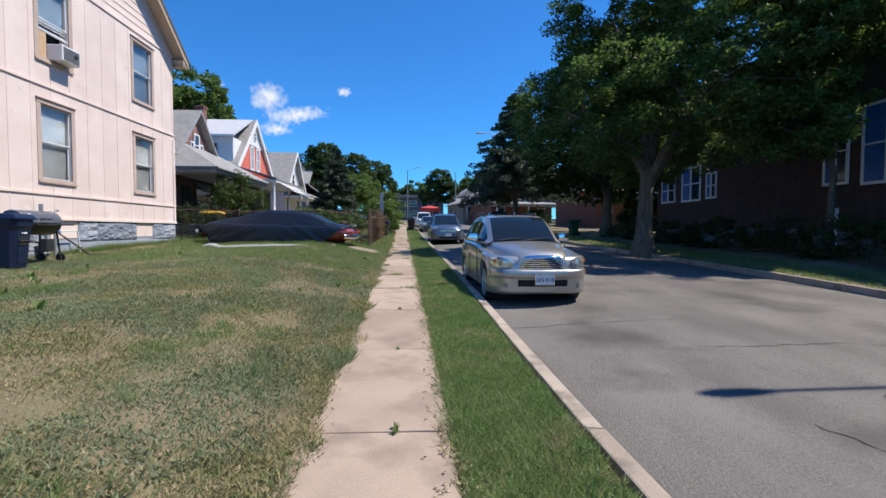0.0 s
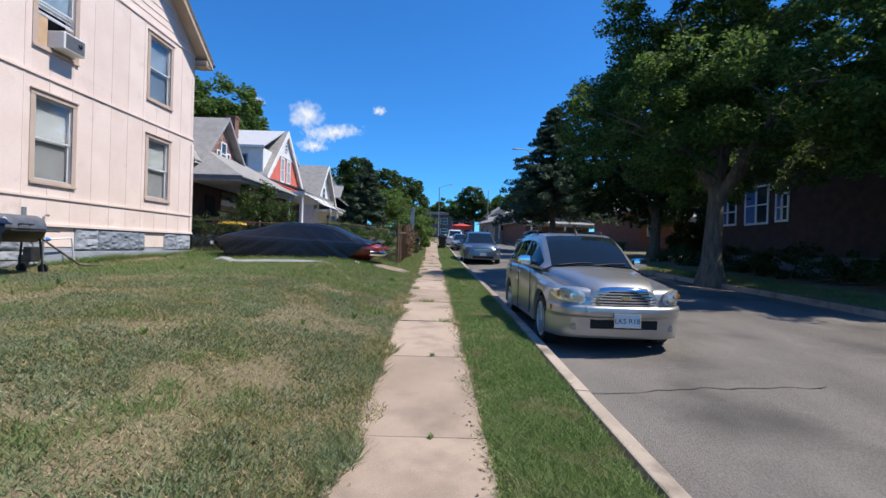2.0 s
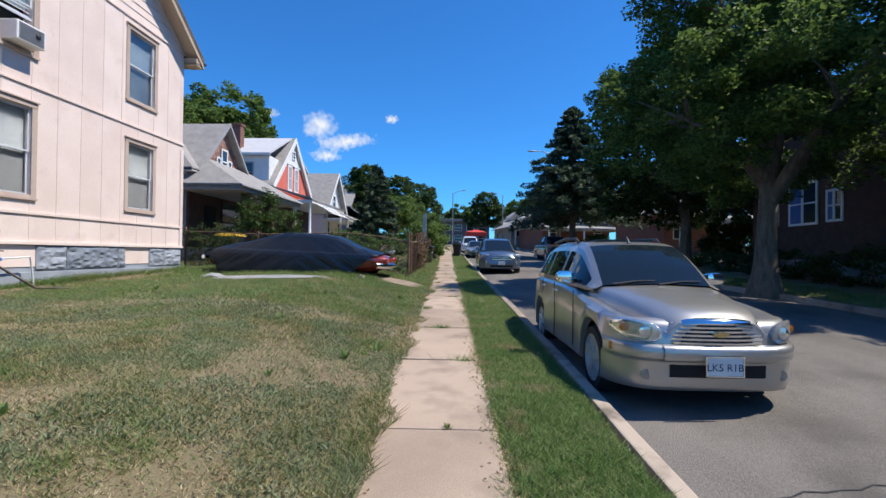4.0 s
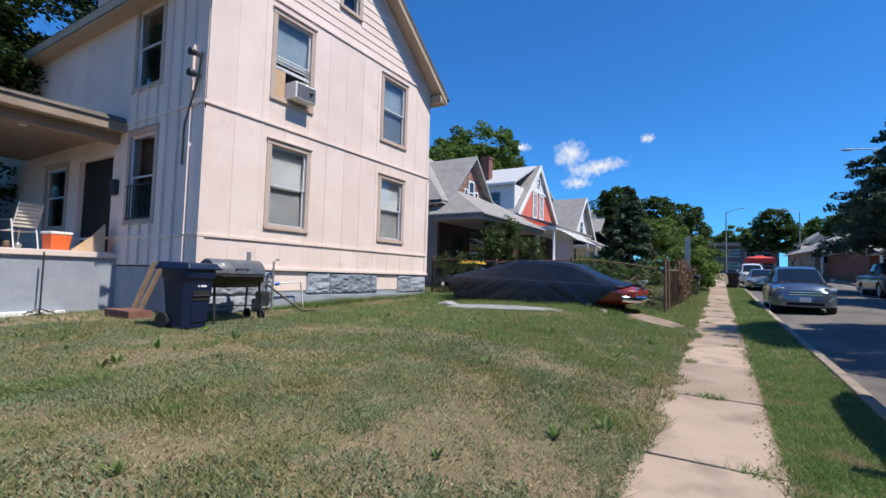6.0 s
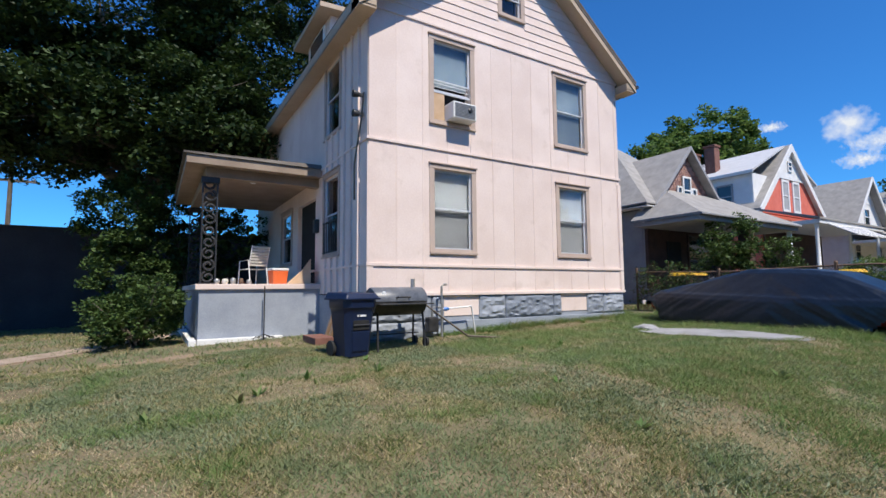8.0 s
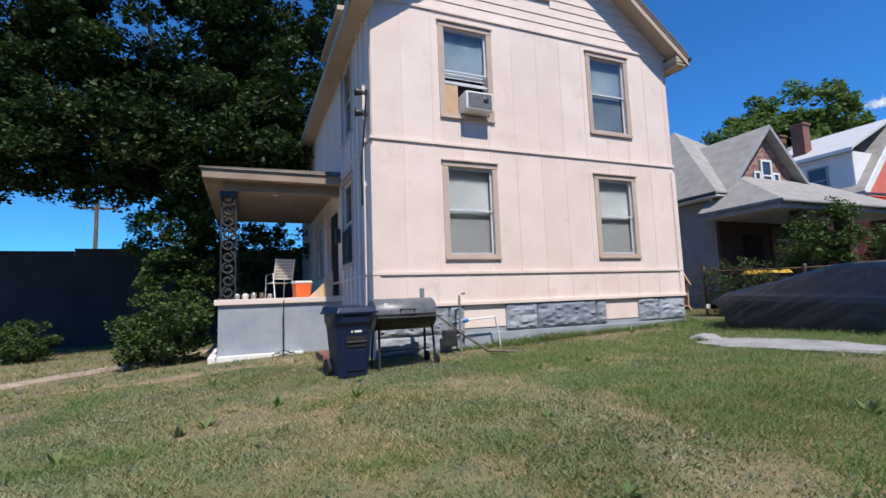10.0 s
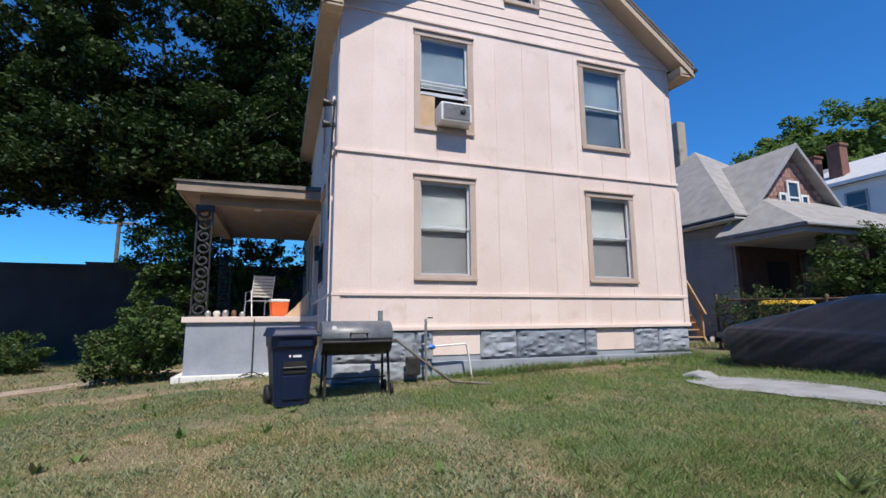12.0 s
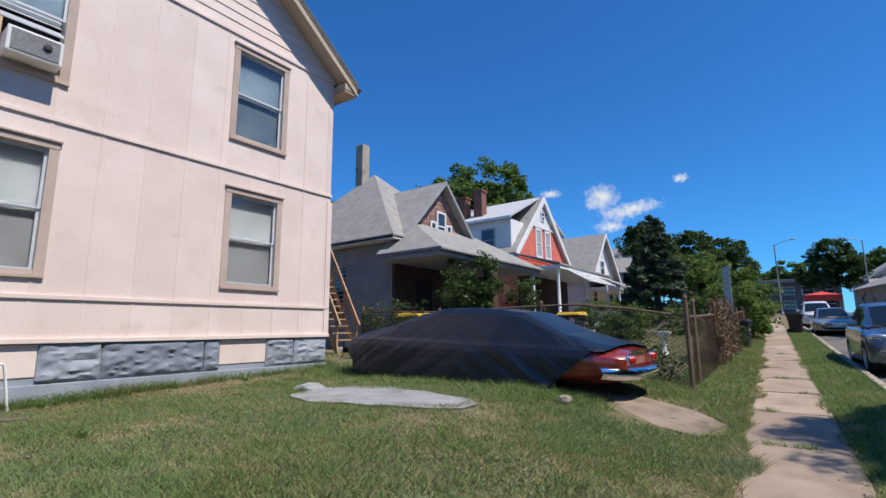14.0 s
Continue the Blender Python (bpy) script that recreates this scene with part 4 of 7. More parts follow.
h1.p("chimney", Shape().box(-15.8, -15.35, 24.85, 25.3, 7.6, 10.2), STUCCO, "tan sooty masonry chimney", bevel=0.03)
# gable to the street
for sg in (-1, 1):
    yb = 25.25 + sg * 2.55
    h1.p("gable_roof", Shape().slab([(-10.95, yb, 4.95), (-10.95, 25.25, 7.62), (-15.2, 25.25, 7.62), (-15.2, yb, 4.95)], 0.12), ROOFG)
    h1.p("barge_board", Shape().hexa([(-10.98, yb, 4.80), (-10.92, yb, 4.80), (-10.92, 25.25, 7.46), (-10.98, 25.25, 7.46)], [(-10.98, yb, 4.96), (-10.92, yb, 4.96), (-10.92, 25.25, 7.64), (-10.98, 25.25, 7.64)]), GREYSIDE, bevel=0.008)
h1.p("gable", Shape().hexa([(-11.5, 22.9, 4.9), (-11.3, 22.9, 4.9), (-11.3, 27.6, 4.9), (-11.5, 27.6, 4.9)], [(-11.5, 25.24, 7.4), (-11.3, 25.24, 7.4), (-11.3, 25.26, 7.4), (-11.5, 25.26, 7.4)]), MAROON)
z = 4.9
while z < 7.2:
    half = (7.4 - z) / 2.5 * 2.3
    for y in np.arange(25.25 - half, 25.25 + half - 0.1, 0.3):
        h1.p("shingle", Shape().box(-11.3, -11.272, y + 0.008, min(y + 0.292, 25.25 + half), z, z + 0.17), MAROON)
    z += 0.18
h1.p("window_sill", Shape().box(-11.27, -11.22, 24.45, 26.05, 5.12, 5.2), WHITE)
for y0, y1, z1 in ((24.62, 24.84, 5.85), (25.03, 25.47, 6.3), (25.66, 25.88, 5.85)):
    h1.window(-11.24, y0, y1, 5.28, z1, WHITE)
# porch
h1.p("porch_roof", Shape().slab([(-8.85, 22.0, 4.32), (-8.85, 29.4, 4.32), (-11.3, 28.1, 5.72), (-11.3, 23.6, 5.72)], 0.1), ROOFG)
h1.p("porch_roof", Shape().slab([(-11.6, 22.0, 4.32), (-8.85, 22.0, 4.32), (-11.3, 23.6, 5.72), (-11.6, 23.6, 5.72)], 0.1), ROOFG)
h1.p("porch_roof", Shape().slab([(-8.85, 29.4, 4.32), (-11.6, 29.4, 4.32), (-11.6, 28.1, 5.72), (-11.3, 28.1, 5.72)], 0.1), ROOFG)
h1.p("porch_fascia", Shape().box(-11.5, -8.92, 22.06, 29.34, 4.06, 4.22), GREYSIDE, bevel=0.02)
h1.p("gutter", Shape().tube([(-8.84, 22.0, 4.26), (-8.84, 29.4, 4.26)], 0.05, 8), GREYSIDE)
h1.p("porch_post", Shape().box(-9.2, -9.05, 28.93, 29.07, GA + 0.5, 4.06), WHITE, bevel=0.01)
for y in (25.6,):
    h1.p("porch_pier", Shape().box(-9.4, -9.0, y - 0.2, y + 0.2, GA + 0.5, 4.06), BRICKD, bevel=0.015)
    h1.p("porch_rail", Shape().box(-9.25, -9.15, y + 0.2, y + 2.9, GA + 1.2, GA + 1.28), BRICKD)
h1.p("porch_floor", Shape().box(-11.4, -8.95, 22.3, 29.1, GA - 0.3, GA + 0.5), GREYPAINT, bevel=0.02)
h1.p("downpipe", Shape().box(-11.5, -11.4, 22.5, 22.6, 4.3, 5.0), WHITE)

# white and coral-red house
GB = land(-12, 36.8)
h2 = Building("house", "white house with coral-red gable, grey roof and porch", "house", (-14, 36.8, GB))
h2.p("wall", Shape().box(-21, -12.1, 33.2, 40.4, GB - 0.6, 5.6), REDP)
h2.p("upper_wall", Shape().box(-16.2, -12.45, 33.5, 40.5, 5.6, 7.85), WHITE)
clap(h2, 33.5, -16.2, -12.45, 5.6, 7.85, WHITE, "y", -1, 0.17)
h2.window(33.47, -14.3, -13.55, 6.15, 7.35, GREYSIDE, "y", -1)
for sg in (-1, 1):
    ye, yr = 37.1 + sg * 4.0, 37.1
    # shed dormer roof over the side wall, the main slope behind it
    h2.p("dormer_roof", Shape().slab([(-12.3, 37.1 + sg * 3.85, 8.0), (-12.3, yr, 9.86), (-16.5, yr, 9.86), (-16.5, 37.1 + sg * 3.85, 8.0)], 0.1), ROOFW)
    h2.p("fascia", Shape().box(-16.5, -12.3, 37.1 + sg * 3.87 - 0.03, 37.1 + sg * 3.87 + 0.03, 7.82, 7.98), WHITE)
    h2.p("roof", Shape().slab([(-12.0, ye, 5.85), (-12.0, yr, 9.84), (-21, yr, 9.84), (-21, ye, 5.85)], 0.1), ROOFG)
    h2.p("barge_board", Shape().hexa([(-12.02, ye, 5.45), (-11.95, ye, 5.45), (-11.95, yr, 9.42), (-12.02, yr, 9.42)], [(-12.02, ye, 5.87), (-11.95, ye, 5.87), (-11.95, yr, 9.86), (-12.02, yr, 9.86)]), WHITE, bevel=0.01)
    h2.p("barge_soffit", Shape().hexa([(-12.4, ye, 5.68), (-12.02, ye, 5.68), (-12.02, yr, 9.66), (-12.4, yr, 9.66)], [(-12.4, ye, 5.72), (-12.02, ye, 5.72), (-12.02, yr, 9.70), (-12.4, yr, 9.70)]), WHITE)
def tri(b, x, yc, half, z0, z1, cut, ma, mb):
    hc = half * (z1 - cut) / (z1 - z0)
    b.p("gable", Shape().hexa([(x - 0.2, yc - half, z0), (x, yc - half, z0), (x, yc + half, z0), (x - 0.2, yc + half, z0)], [(x - 0.2, yc - hc, cut), (x, yc - hc, cut), (x, yc + hc, cut), (x - 0.2, yc + hc, cut)]), ma)
    b.p("gable_top", Shape().hexa([(x - 0.2, yc - hc, cut), (x + 0.03, yc - hc, cut), (x + 0.03, yc + hc, cut), (x - 0.2, yc + hc, cut)], [(x - 0.2, yc - 0.01, z1), (x + 0.03, yc - 0.01, z1), (x + 0.03, yc + 0.01, z1), (x - 0.2, yc + 0.01, z1)]), mb)
tri(h2, -12.2, 37.1, 3.8, 5.7, 9.55, 7.85, REDP, WHITE)
h2.p("gable_band", Shape().box(-12.2, -12.12, 35.5, 38.7, 7.78, 7.9), WHITE)
for y in (36.45, 37.75):
    h2.window(-12.2, y - 0.3, y + 0.3, 6.05, 7.6, WHITE, w=0.14, pane=BLIND)
h2.window(-12.16, 36.93, 37.27, 8.35, 8.8, WHITE)
for x, y, zt in ((-15.0, 34.4, 10.0), (-16.1, 34.3, 9.7)):
    h2.p("chimney", Shape().box(x - 0.3, x + 0.3, y - 0.28, y + 0.28, 7.6, zt), BRICK, "red brick chimney", bevel=0.02)
    h2.p("chimney_cap", Shape().box(x - 0.36, x + 0.36, y - 0.34, y + 0.34, zt, zt + 0.12), BRICK, bevel=0.02)
h2.p("porch_roof", Shape().slab([(-9.2, 32.3, 4.95), (-9.2, 40.6, 4.95), (-11.9, 40.2, 5.75), (-11.9, 32.8, 5.75)], 0.1), ROOFG)
h2.p("porch_fascia", Shape().box(-11.9, -9.25, 32.4, 40.5, 4.66, 4.86), WHITE, bevel=0.02)
for y in (32.6, 36.4, 40.2):
    h2.p("porch_post", Shape().lathe([(0.12, GB + 0.5), (0.12, GB + 0.8), (0.085, GB + 0.85), (0.075, 4.5), (0.11, 4.66)], (-9.45, y, 0), "z", 12), WHITE, smooth=40)
h2.p("porch_floor", Shape().box(-11.9, -9.2, 32.4, 40.5, GB - 0.3, GB + 0.5), GREYPAINT)
# dark sheet before the red wall, painting in the shade under the porch roof
h2.p("porch_shade", Shape().box(-12.08, -12.0, 33.4, 40.2, GB + 0.5, 4.7), BRICKD)
for k in range(14):
    y = 33.2 + k * 0.34
    h2.p("awning_slat", Shape().hexa([(-9.3, y, 4.68), (-9.3, y + 0.30, 4.68), (-8.2, y + 0.30, 4.05), (-8.2, y, 4.05)], [(-9.3, y, 4.72), (-9.3, y + 0.30, 4.72), (-8.2, y + 0.30, 4.09), (-8.2, y, 4.09)]), WHITE if k % 2 else GREYSIDE)

# small white-gabled house, and one beyond it
def cottage(label, x, y0, y1, zg, eave, apex, depth, wm, gm, rm, pz):
    b = Building("house", label, "house", (x - depth / 2, (y0 + y1) / 2, zg))
    yc = (y0 + y1) / 2
    b.p("wall", Shape().box(x - depth, x, y0, y1, zg - 0.6, eave), wm)
    for sg in (-1, 1):
        ye = yc + sg * ((y1 - y0) / 2 + 0.4)
        k2 = (apex - eave) / ((y1 - y0) / 2)
        b.p("roof", Shape().slab([(x + 0.5, ye, eave - 0.4 * k2 + 0.05), (x + 0.5, yc, apex + 0.1), (x - depth - 0.3, yc, apex + 0.1), (x - depth - 0.3, ye, eave - 0.4 * k2 + 0.05)], 0.12), rm)
        b.p("barge_board", Shape().hexa([(x + 0.46, ye, eave - 0.4 * k2 - 0.25), (x + 0.52, ye, eave - 0.4 * k2 - 0.25), (x + 0.52, yc, apex - 0.15), (x + 0.46, yc, apex - 0.15)], [(x + 0.46, ye, eave - 0.4 * k2 + 0.06), (x + 0.52, ye, eave - 0.4 * k2 + 0.06), (x + 0.52, yc, apex + 0.11), (x + 0.46, yc, apex + 0.11)]), gm)
    tri(b, x, yc, (y1 - y0) / 2, eave, apex, (eave + apex) / 2, gm, gm)
    b.window(x, yc - 0.4, yc + 0.4, eave + 0.3, eave + 1.3)
    b.p("porch_roof", Shape().slab([(x + 2.3, y0 - 0.3, pz), (x + 2.3, y1 + 0.3, pz), (x, y1, eave), (x, y0, eave)], 0.12), rm)
    b.p("porch_fascia", Shape().box(x, x + 2.24, y0 - 0.24, y1 + 0.24, pz - 0.3, pz - 0.13), gm, bevel=0.02)
    for y in (y0, yc, y1):
        b.p("porch_post", Shape().box(x + 2.0, x + 2.15, y - 0.08, y + 0.08, zg, pz - 0.3), WHITE)
    for y in (y0 + 1.2, y1 - 1.4):
        b.window(x, y - 0.4, y + 0.4, zg + 1.2, zg + 2.7)
    return b
cottage("small house with white gable and grey shingle roof", -12.0, 44.4, 50.8, land(-12, 47), 5.6, 9.0, 9, WHITE, WHITE, ROOFG, 4.7)
cottage("blue-grey house with a grey hipped roof", -13.0, 57.0, 64.0, land(-13, 60), 7.2, 9.8, 10, STEELBLUE, GREYSIDE, ROOFG, 5.4)
cottage("brown brick bungalow across the street", 17.0, 52.0, 60.0, land(14, 55), 5.0, 7.0, 9, BRICK, STUCCO, ROOFG, 4.6).ob.matrix_basis = pose(17.0 - 4.5, 62, land(14, 55), 0, 0, -80)
cottage("low tan house with grey shingle roof", 17.0, 70.0, 79.0, land(14, 75), 5.6, 7.6, 9, STUCCO, STUCCO, ROOFG, 5.2).ob.matrix_basis = pose(10.5, 72, land(12, 72), 0, 0, -80)
apt = Building("apartment_building", "grey flat-roofed apartment block at the street's end", "building", (-2, 118, land(-2, 118)))
za = land(-2, 118)
apt.p("wall", Shape().box(-11, 7, 116, 126, za - 1, za + 5.6), surf("grey_render", (0.09, 0.10, 0.11), (0.13, 0.14, 0.15), 1, 0.8))
apt.p("roof", Shape().box(-12, 8, 115, 127, za + 5.6, za + 6.2), ROOFG, bevel=0.05)
for fl in range(2):
    for k in range(6):
        apt.window(116, -9.6 + k * 2.8, -8.0 + k * 2.8, za + 1.0 + fl * 2.5, za + 2.3 + fl * 2.5, WHITE, "y", -1)
bl = cottage("pale blue house at the street's end", 6.0, 100.0, 108.0, land(6, 100), 7.6, 10.2, 9, surf("pale_blue_siding", (0.24, 0.30, 0.38), (0.30, 0.36, 0.44), 2, 0.7), WHITE, ROOFG, 6.8)
bl.ob.matrix_basis = pose(11.5, 96, land(11, 96), 0, 0, -85)

# black block wall behind the side yard
bw = thing("wall_west", "long black-painted block wall at the yard's edge", "wall", (-24, 0, 0), kind="structure")
part("wall_run", Shape().box(-0.3, 0, -30, 1.2, -0.5, 4.05), BLACKWALL, bw)
part("wall_run", Shape().box(-0.32, 0.02, 1.2, 22, -0.5, 4.3), BLACKWALL, bw)
part("coping", Shape().box(-0.4, 0.08, -30, 1.2, 4.05, 4.12), BLACKWALL, bw)
part("coping", Shape().box(-0.4, 0.1, 1.2, 22, 4.3, 4.37), BLACKWALL, bw)
for zz in np.arange(0.7, 4.0, 0.4):
    part("course", Shape().box(0, 0.012, -30, 1.19, zz, zz + 0.37), BLACKWALL, bw)

# brick building across the street
BX = 14.7
bb = Building("brick_building", "dark brick church-like building with white-framed windows", "building", (BX + 6, 8, 0.3))
BWIN = [(12.9, 14.4, 3.0, 5.4), (15.05, 15.85, 3.1, 5.2), (21.98, 22.62, 3.1, 4.2), (23.25, 24.75, 3.05, 4.7), (25.6, 26.85, 3.1, 4.3)]
wall_with_holes(-14, 27.5, -0.3, 8.6, BWIN, 0.3, lambda a, b, z, w: bb.p("wall_block", Shape().box(BX, BX + 0.3, a, b, z, w), BRICKD))
bb.p("wall", Shape().box(BX + 0.3, BX + 13, 27.2, 27.5, -0.3, 8.6), BRICKD)
bb.p("wall", Shape().box(BX + 0.3, BX + 13, -14, -13.7, -0.3, 8.6), BRICKD)
bb.p("roof", Shape().slab([(BX - 0.2, -14.3, 8.6), (BX - 0.2, 27.8, 8.6), (BX + 7, 27.8, 10.6), (BX + 7, -14.3, 10.6)], 0.15), ROOFD)
bb.p("roof", Shape().slab([(BX + 7, -14.3, 10.6), (BX + 7, 27.8, 10.6), (BX + 14, 27.8, 8.6), (BX + 14, -14.3, 8.6)], 0.15), ROOFD)
bb.p("plinth", Shape().box(BX - 0.1, BX - 0.002, -14, 27.5, -0.2, 1.5), surf("dark_limestone", (0.14, 0.13, 0.12), (0.22, 0.2, 0.19), 3, 0.9, 0.4), bevel=0.02)
BLUEP = surf("blue_window_panel", (0.03, 0.10, 0.28), (0.05, 0.14, 0.36), 3, 0.3)
for y0, y1, z0, z1 in BWIN:
    win = bb.window(BX - 0.02, y0, y1, z0, z1, WHITE, "x", -1, 0.1)
    ym = (y0 + y1) / 2
    bb.p("mullion", Shape().box(BX - 0.09, BX - 0.05, ym - 0.05, ym + 0.05, z0, z1), WHITE, parent=win)
    bb.p("blue_pane", Shape().box(BX - 0.06, BX - 0.05, ym + 0.05, y1, z0, z1), BLUEP, parent=win)
bb.p("downpipe", Shape().tube([(BX - 0.08, 15.3, 0.3), (BX - 0.08, 15.3, 2.2)], 0.06, 8), WHITE)
bb.p("handrail", Shape().tube([(BX - 1.0, 10.6, 0.4), (BX - 1.0, 10.6, 1.9), (BX - 0.3, 11.9, 2.1), (BX - 0.1, 12.4, 2.1)], 0.04, 8), STEEL)
# far brick house with a pale porch gable, and a green bin by it
fb = cottage("brick house with pale porch gable behind the trees", 18.0, 40.0, 47.0, land(17, 43), 5.2, 7.4, 8, BRICK, GREYSIDE, ROOFG, 4.4)
fb.ob.matrix_basis = pose(19.5, 47, land(15, 47), 0, 0, -80)

# ---- cars: lofted shells; y runs from the nose to the tail, x across ----
def tab(t):
    xs, ys = zip(*t)
    return lambda y: float(np.interp(y, xs, ys))


def wheel(parent, x, y, r, sgn, spokes=5, wide=0.21):
    w = new("wheel")
    w.parent = parent
    w.matrix_basis = Matrix.Translation((x, y, r))
    h = wide / 2
    part("tyre", Shape().lathe([(r * 0.70, -0.25 * h), (r * 0.71, -h), (r * 0.94, -h), (r, -h * 0.6), (r, h * 0.6), (r * 0.94, h), (r * 0.71, h), (r * 0.70, 0.25 * h)], (0, 0, 0), "x", 32), RUBBER, w, smooth=40)
    o = sgn * h
    part("brake", Shape().lathe([(r * 0.62, o * 0.3), (r * 0.62, o * 0.4)], (0, 0, 0), "x", 20), DARK, w)
    s = Shape().lathe([(r * 0.73, o * 0.7), (r * 0.73, o * 1.0), (r * 0.695, o * 1.0), (r * 0.68, o * 0.6)], (0, 0, 0), "x", 32)
    part("rim_ring", s, ALLOY, w, smooth=40)
    s = Shape()
    for k in range(spokes):
        a = k * math.tau / spokes + 0.3
        d, q = Vector((0, math.cos(a), math.sin(a))), Vector((0, -math.sin(a), math.cos(a)))
        pts = []
        for lev in (0.55, 0.98):
            for rr, ww in ((0.08, 0.09), (0.69, 0.135)):
                for sg in (-1, 1):
                    p = d * r * rr + q * r * ww * sg
                    pts.append((o * (lev if rr > 0.3 else lev - 0.05), p.y, p.z))
        s.add(pts, [(0, 1, 3, 2), (4, 6, 7, 5), (0, 4, 5, 1), (2, 3, 7, 6), (0, 2, 6, 4), (1, 5, 7, 3)])
    s.lathe([(r * 0.17, o * 0.5), (r * 0.17, o * 1.0), (r * 0.1, o * 1.04)], (0, 0, 0), "x", 16)
    part("spokes", s, ALLOY, w, smooth=30)
    return w


def mirrored(half):
    return [(-x, y, z) for x, y, z in half] + [(x, y, z) for x, y, z in reversed(half[:-1])]


def car(name, label, at, turn, paint, p, group=""):
    """p: L, axles, r (wheel), and tables along y for the shell."""
    t = thing(name, label, "car", at, turn, group)
    L, (ya, yb), r = p["L"], p["axles"], p["r"]
    w, zs, zc, hw, zh = (tab(p[k]) for k in ("w", "shoulder", "centre", "hood_w", "hood_z"))
    ar = r + 0.055
    ys = sorted(set(list(np.linspace(p.get("nose", 0.05), L - 0.03, 64)) + [a + d for a in (ya, yb) for d in np.linspace(-ar, ar, 13)]))
    rings = []
    for y in ys:
        zb = p.get("sill", 0.24)
        if y < 0.5:
            zb = zb + 0.02
        for a in (ya, yb):
            if abs(y - a) < ar:
                zb = max(zb, r + math.sqrt(ar * ar - (y - a) ** 2))
        W, S = w(y), zs(y)
        zb = min(zb, S - 0.12)
        half = [(W - 0.05, y, zb), (W - 0.004, y, min(zb + 0.03, S - 0.09)), (W + 0.006, y, max(0.52, min(zb + 0.06, S - 0.08)) if zb < 0.5 else min(zb + 0.07, S - 0.07)), (W, y, max(S - 0.22, zb + 0.08) if S - 0.22 > zb else S - 0.06),
                (W - 0.025, y, S - 0.05), (W - 0.075, y, S - 0.005), (hw(y) + 0.03, y, zh(y) - 0.04), (hw(y) - 0.03, y, zh(y)), (hw(y) * 0.5, y, zc(y) - 0.01), (0, y, zc(y))]
        if "valley" in p:
            # round-topped fender, a crease, then the hood's flank and crown
            v = tab(p["valley"])(y)
            fl = tab(p["flare"])(y)
            half[1:4] = [(W + fl - 0.004, y, half[1][2]), (W + fl + 0.006, y, half[2][2]), (W + fl * 0.8, y, half[3][2])]
            half[4:8] = [(W - 0.02 + fl * 0.4, y, S - 0.055), (W - 0.065, y, S - 0.012), (W - 0.12 - v * 0.4, y, S - v * 0.25), (hw(y) + 0.045, y, S - v), (hw(y) + 0.015, y, zh(y) - 0.055), (hw(y) - 0.05, y, zh(y))]
        rings.append(mirrored(half))
    part("body", Shape().loft(rings, caps=True), paint, t, smooth=38)
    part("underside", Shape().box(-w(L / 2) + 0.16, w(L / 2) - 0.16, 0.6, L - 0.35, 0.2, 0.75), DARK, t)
    # cabin
    gb, gr, zr, zb0 = (tab(p[k]) for k in ("glass_w", "roof_w", "roof_z", "belt"))
    side = p["side"]                       # window spans along y
    y0, y1, y2, y3 = p["cabin"]            # screen foot, screen head, rear glass head, rear glass foot
    cut = sorted(set([y0, y1, y2, y3] + [v for a in side for v in a] + list(np.linspace(y0, y3, 34))))
    ring = {}
    for y in cut:
        b, h = zb0(y), zr(y)
        h = max(h, b + 0.02)
        B, R = gb(y), gr(y)
        def mix(f):
            return (B + (R - B) * f ** 1.3, y, b + (h - 0.06 - b) * f if h - 0.06 > b else b + 0.005 * f)
        ring[y] = [(B, y, b - 0.03), mix(0.1), mix(0.86), mix(1.0), (R - 0.07, y, h - 0.005), (R * 0.5, y, h + 0.012), (0, y, h + 0.018)]
    shapes = {}
    for a, b in zip(cut[:-1], cut[1:]):
        m = (a + b) / 2
        for sg in (-1, 1):
            A, B = ([(sg * x, y, z) for x, y, z in ring[q]] for q in (a, b))
            for i in range(6):
                key = "roof"
                if i == 1:
                    for k, (lo, hi) in enumerate(side):
                        if lo < m < hi:
                            key = ("side_window", k, sg)
                if i >= 4 and m < y1:
                    key = "windscreen"
                if i >= 4 and m > y2:
                    key = "rear_window"
                q = [A[i], A[i + 1], B[i + 1], B[i]]
                shapes.setdefault(key, Shape()).add(q if sg > 0 else q[::-1], [(0, 1, 2, 3)])
    for key, sh in shapes.items():
        if key == "roof":
            part("roof", sh, paint, t, smooth=38)
        else:
            part(key if isinstance(key, str) else key[0], sh, CARGLASS, t, smooth=30)
    for a in (ya, yb):
        for sg in (-1, 1):
            wheel(t, sg * (w(a) - 0.115), a, r, sg, p.get("spokes", 5))
    # mirrors
    my = p.get("mirror", y0 + 0.45)
    for sg in (-1, 1):
        x = w(my)
        part("mirror", Shape().loft([[(sg * (x + 0.06 + 0.1 * cx), my + d, zb0(my) + 0.09 + 0.075 * cz) for cx, cz in ((-1, -0.7), (-0.5, -1), (0.7, -0.9), (1, -0.3), (1, 0.5), (0.5, 1), (-0.6, 1), (-1, 0.6))] for d in (-0.07, 0.0, 0.06)], closed=True, caps=True), p.get("mirror_m", paint), t, bevel=0.012, smooth=40)
        part("mirror_arm", Shape().box(min(sg * (x - 0.1), sg * (x + 0.02)), max(sg * (x - 0.1), sg * (x + 0.02)), my - 0.02, my + 0.03, zb0(my) + 0.02, zb0(my) + 0.07), DARK, t)
    return t, w


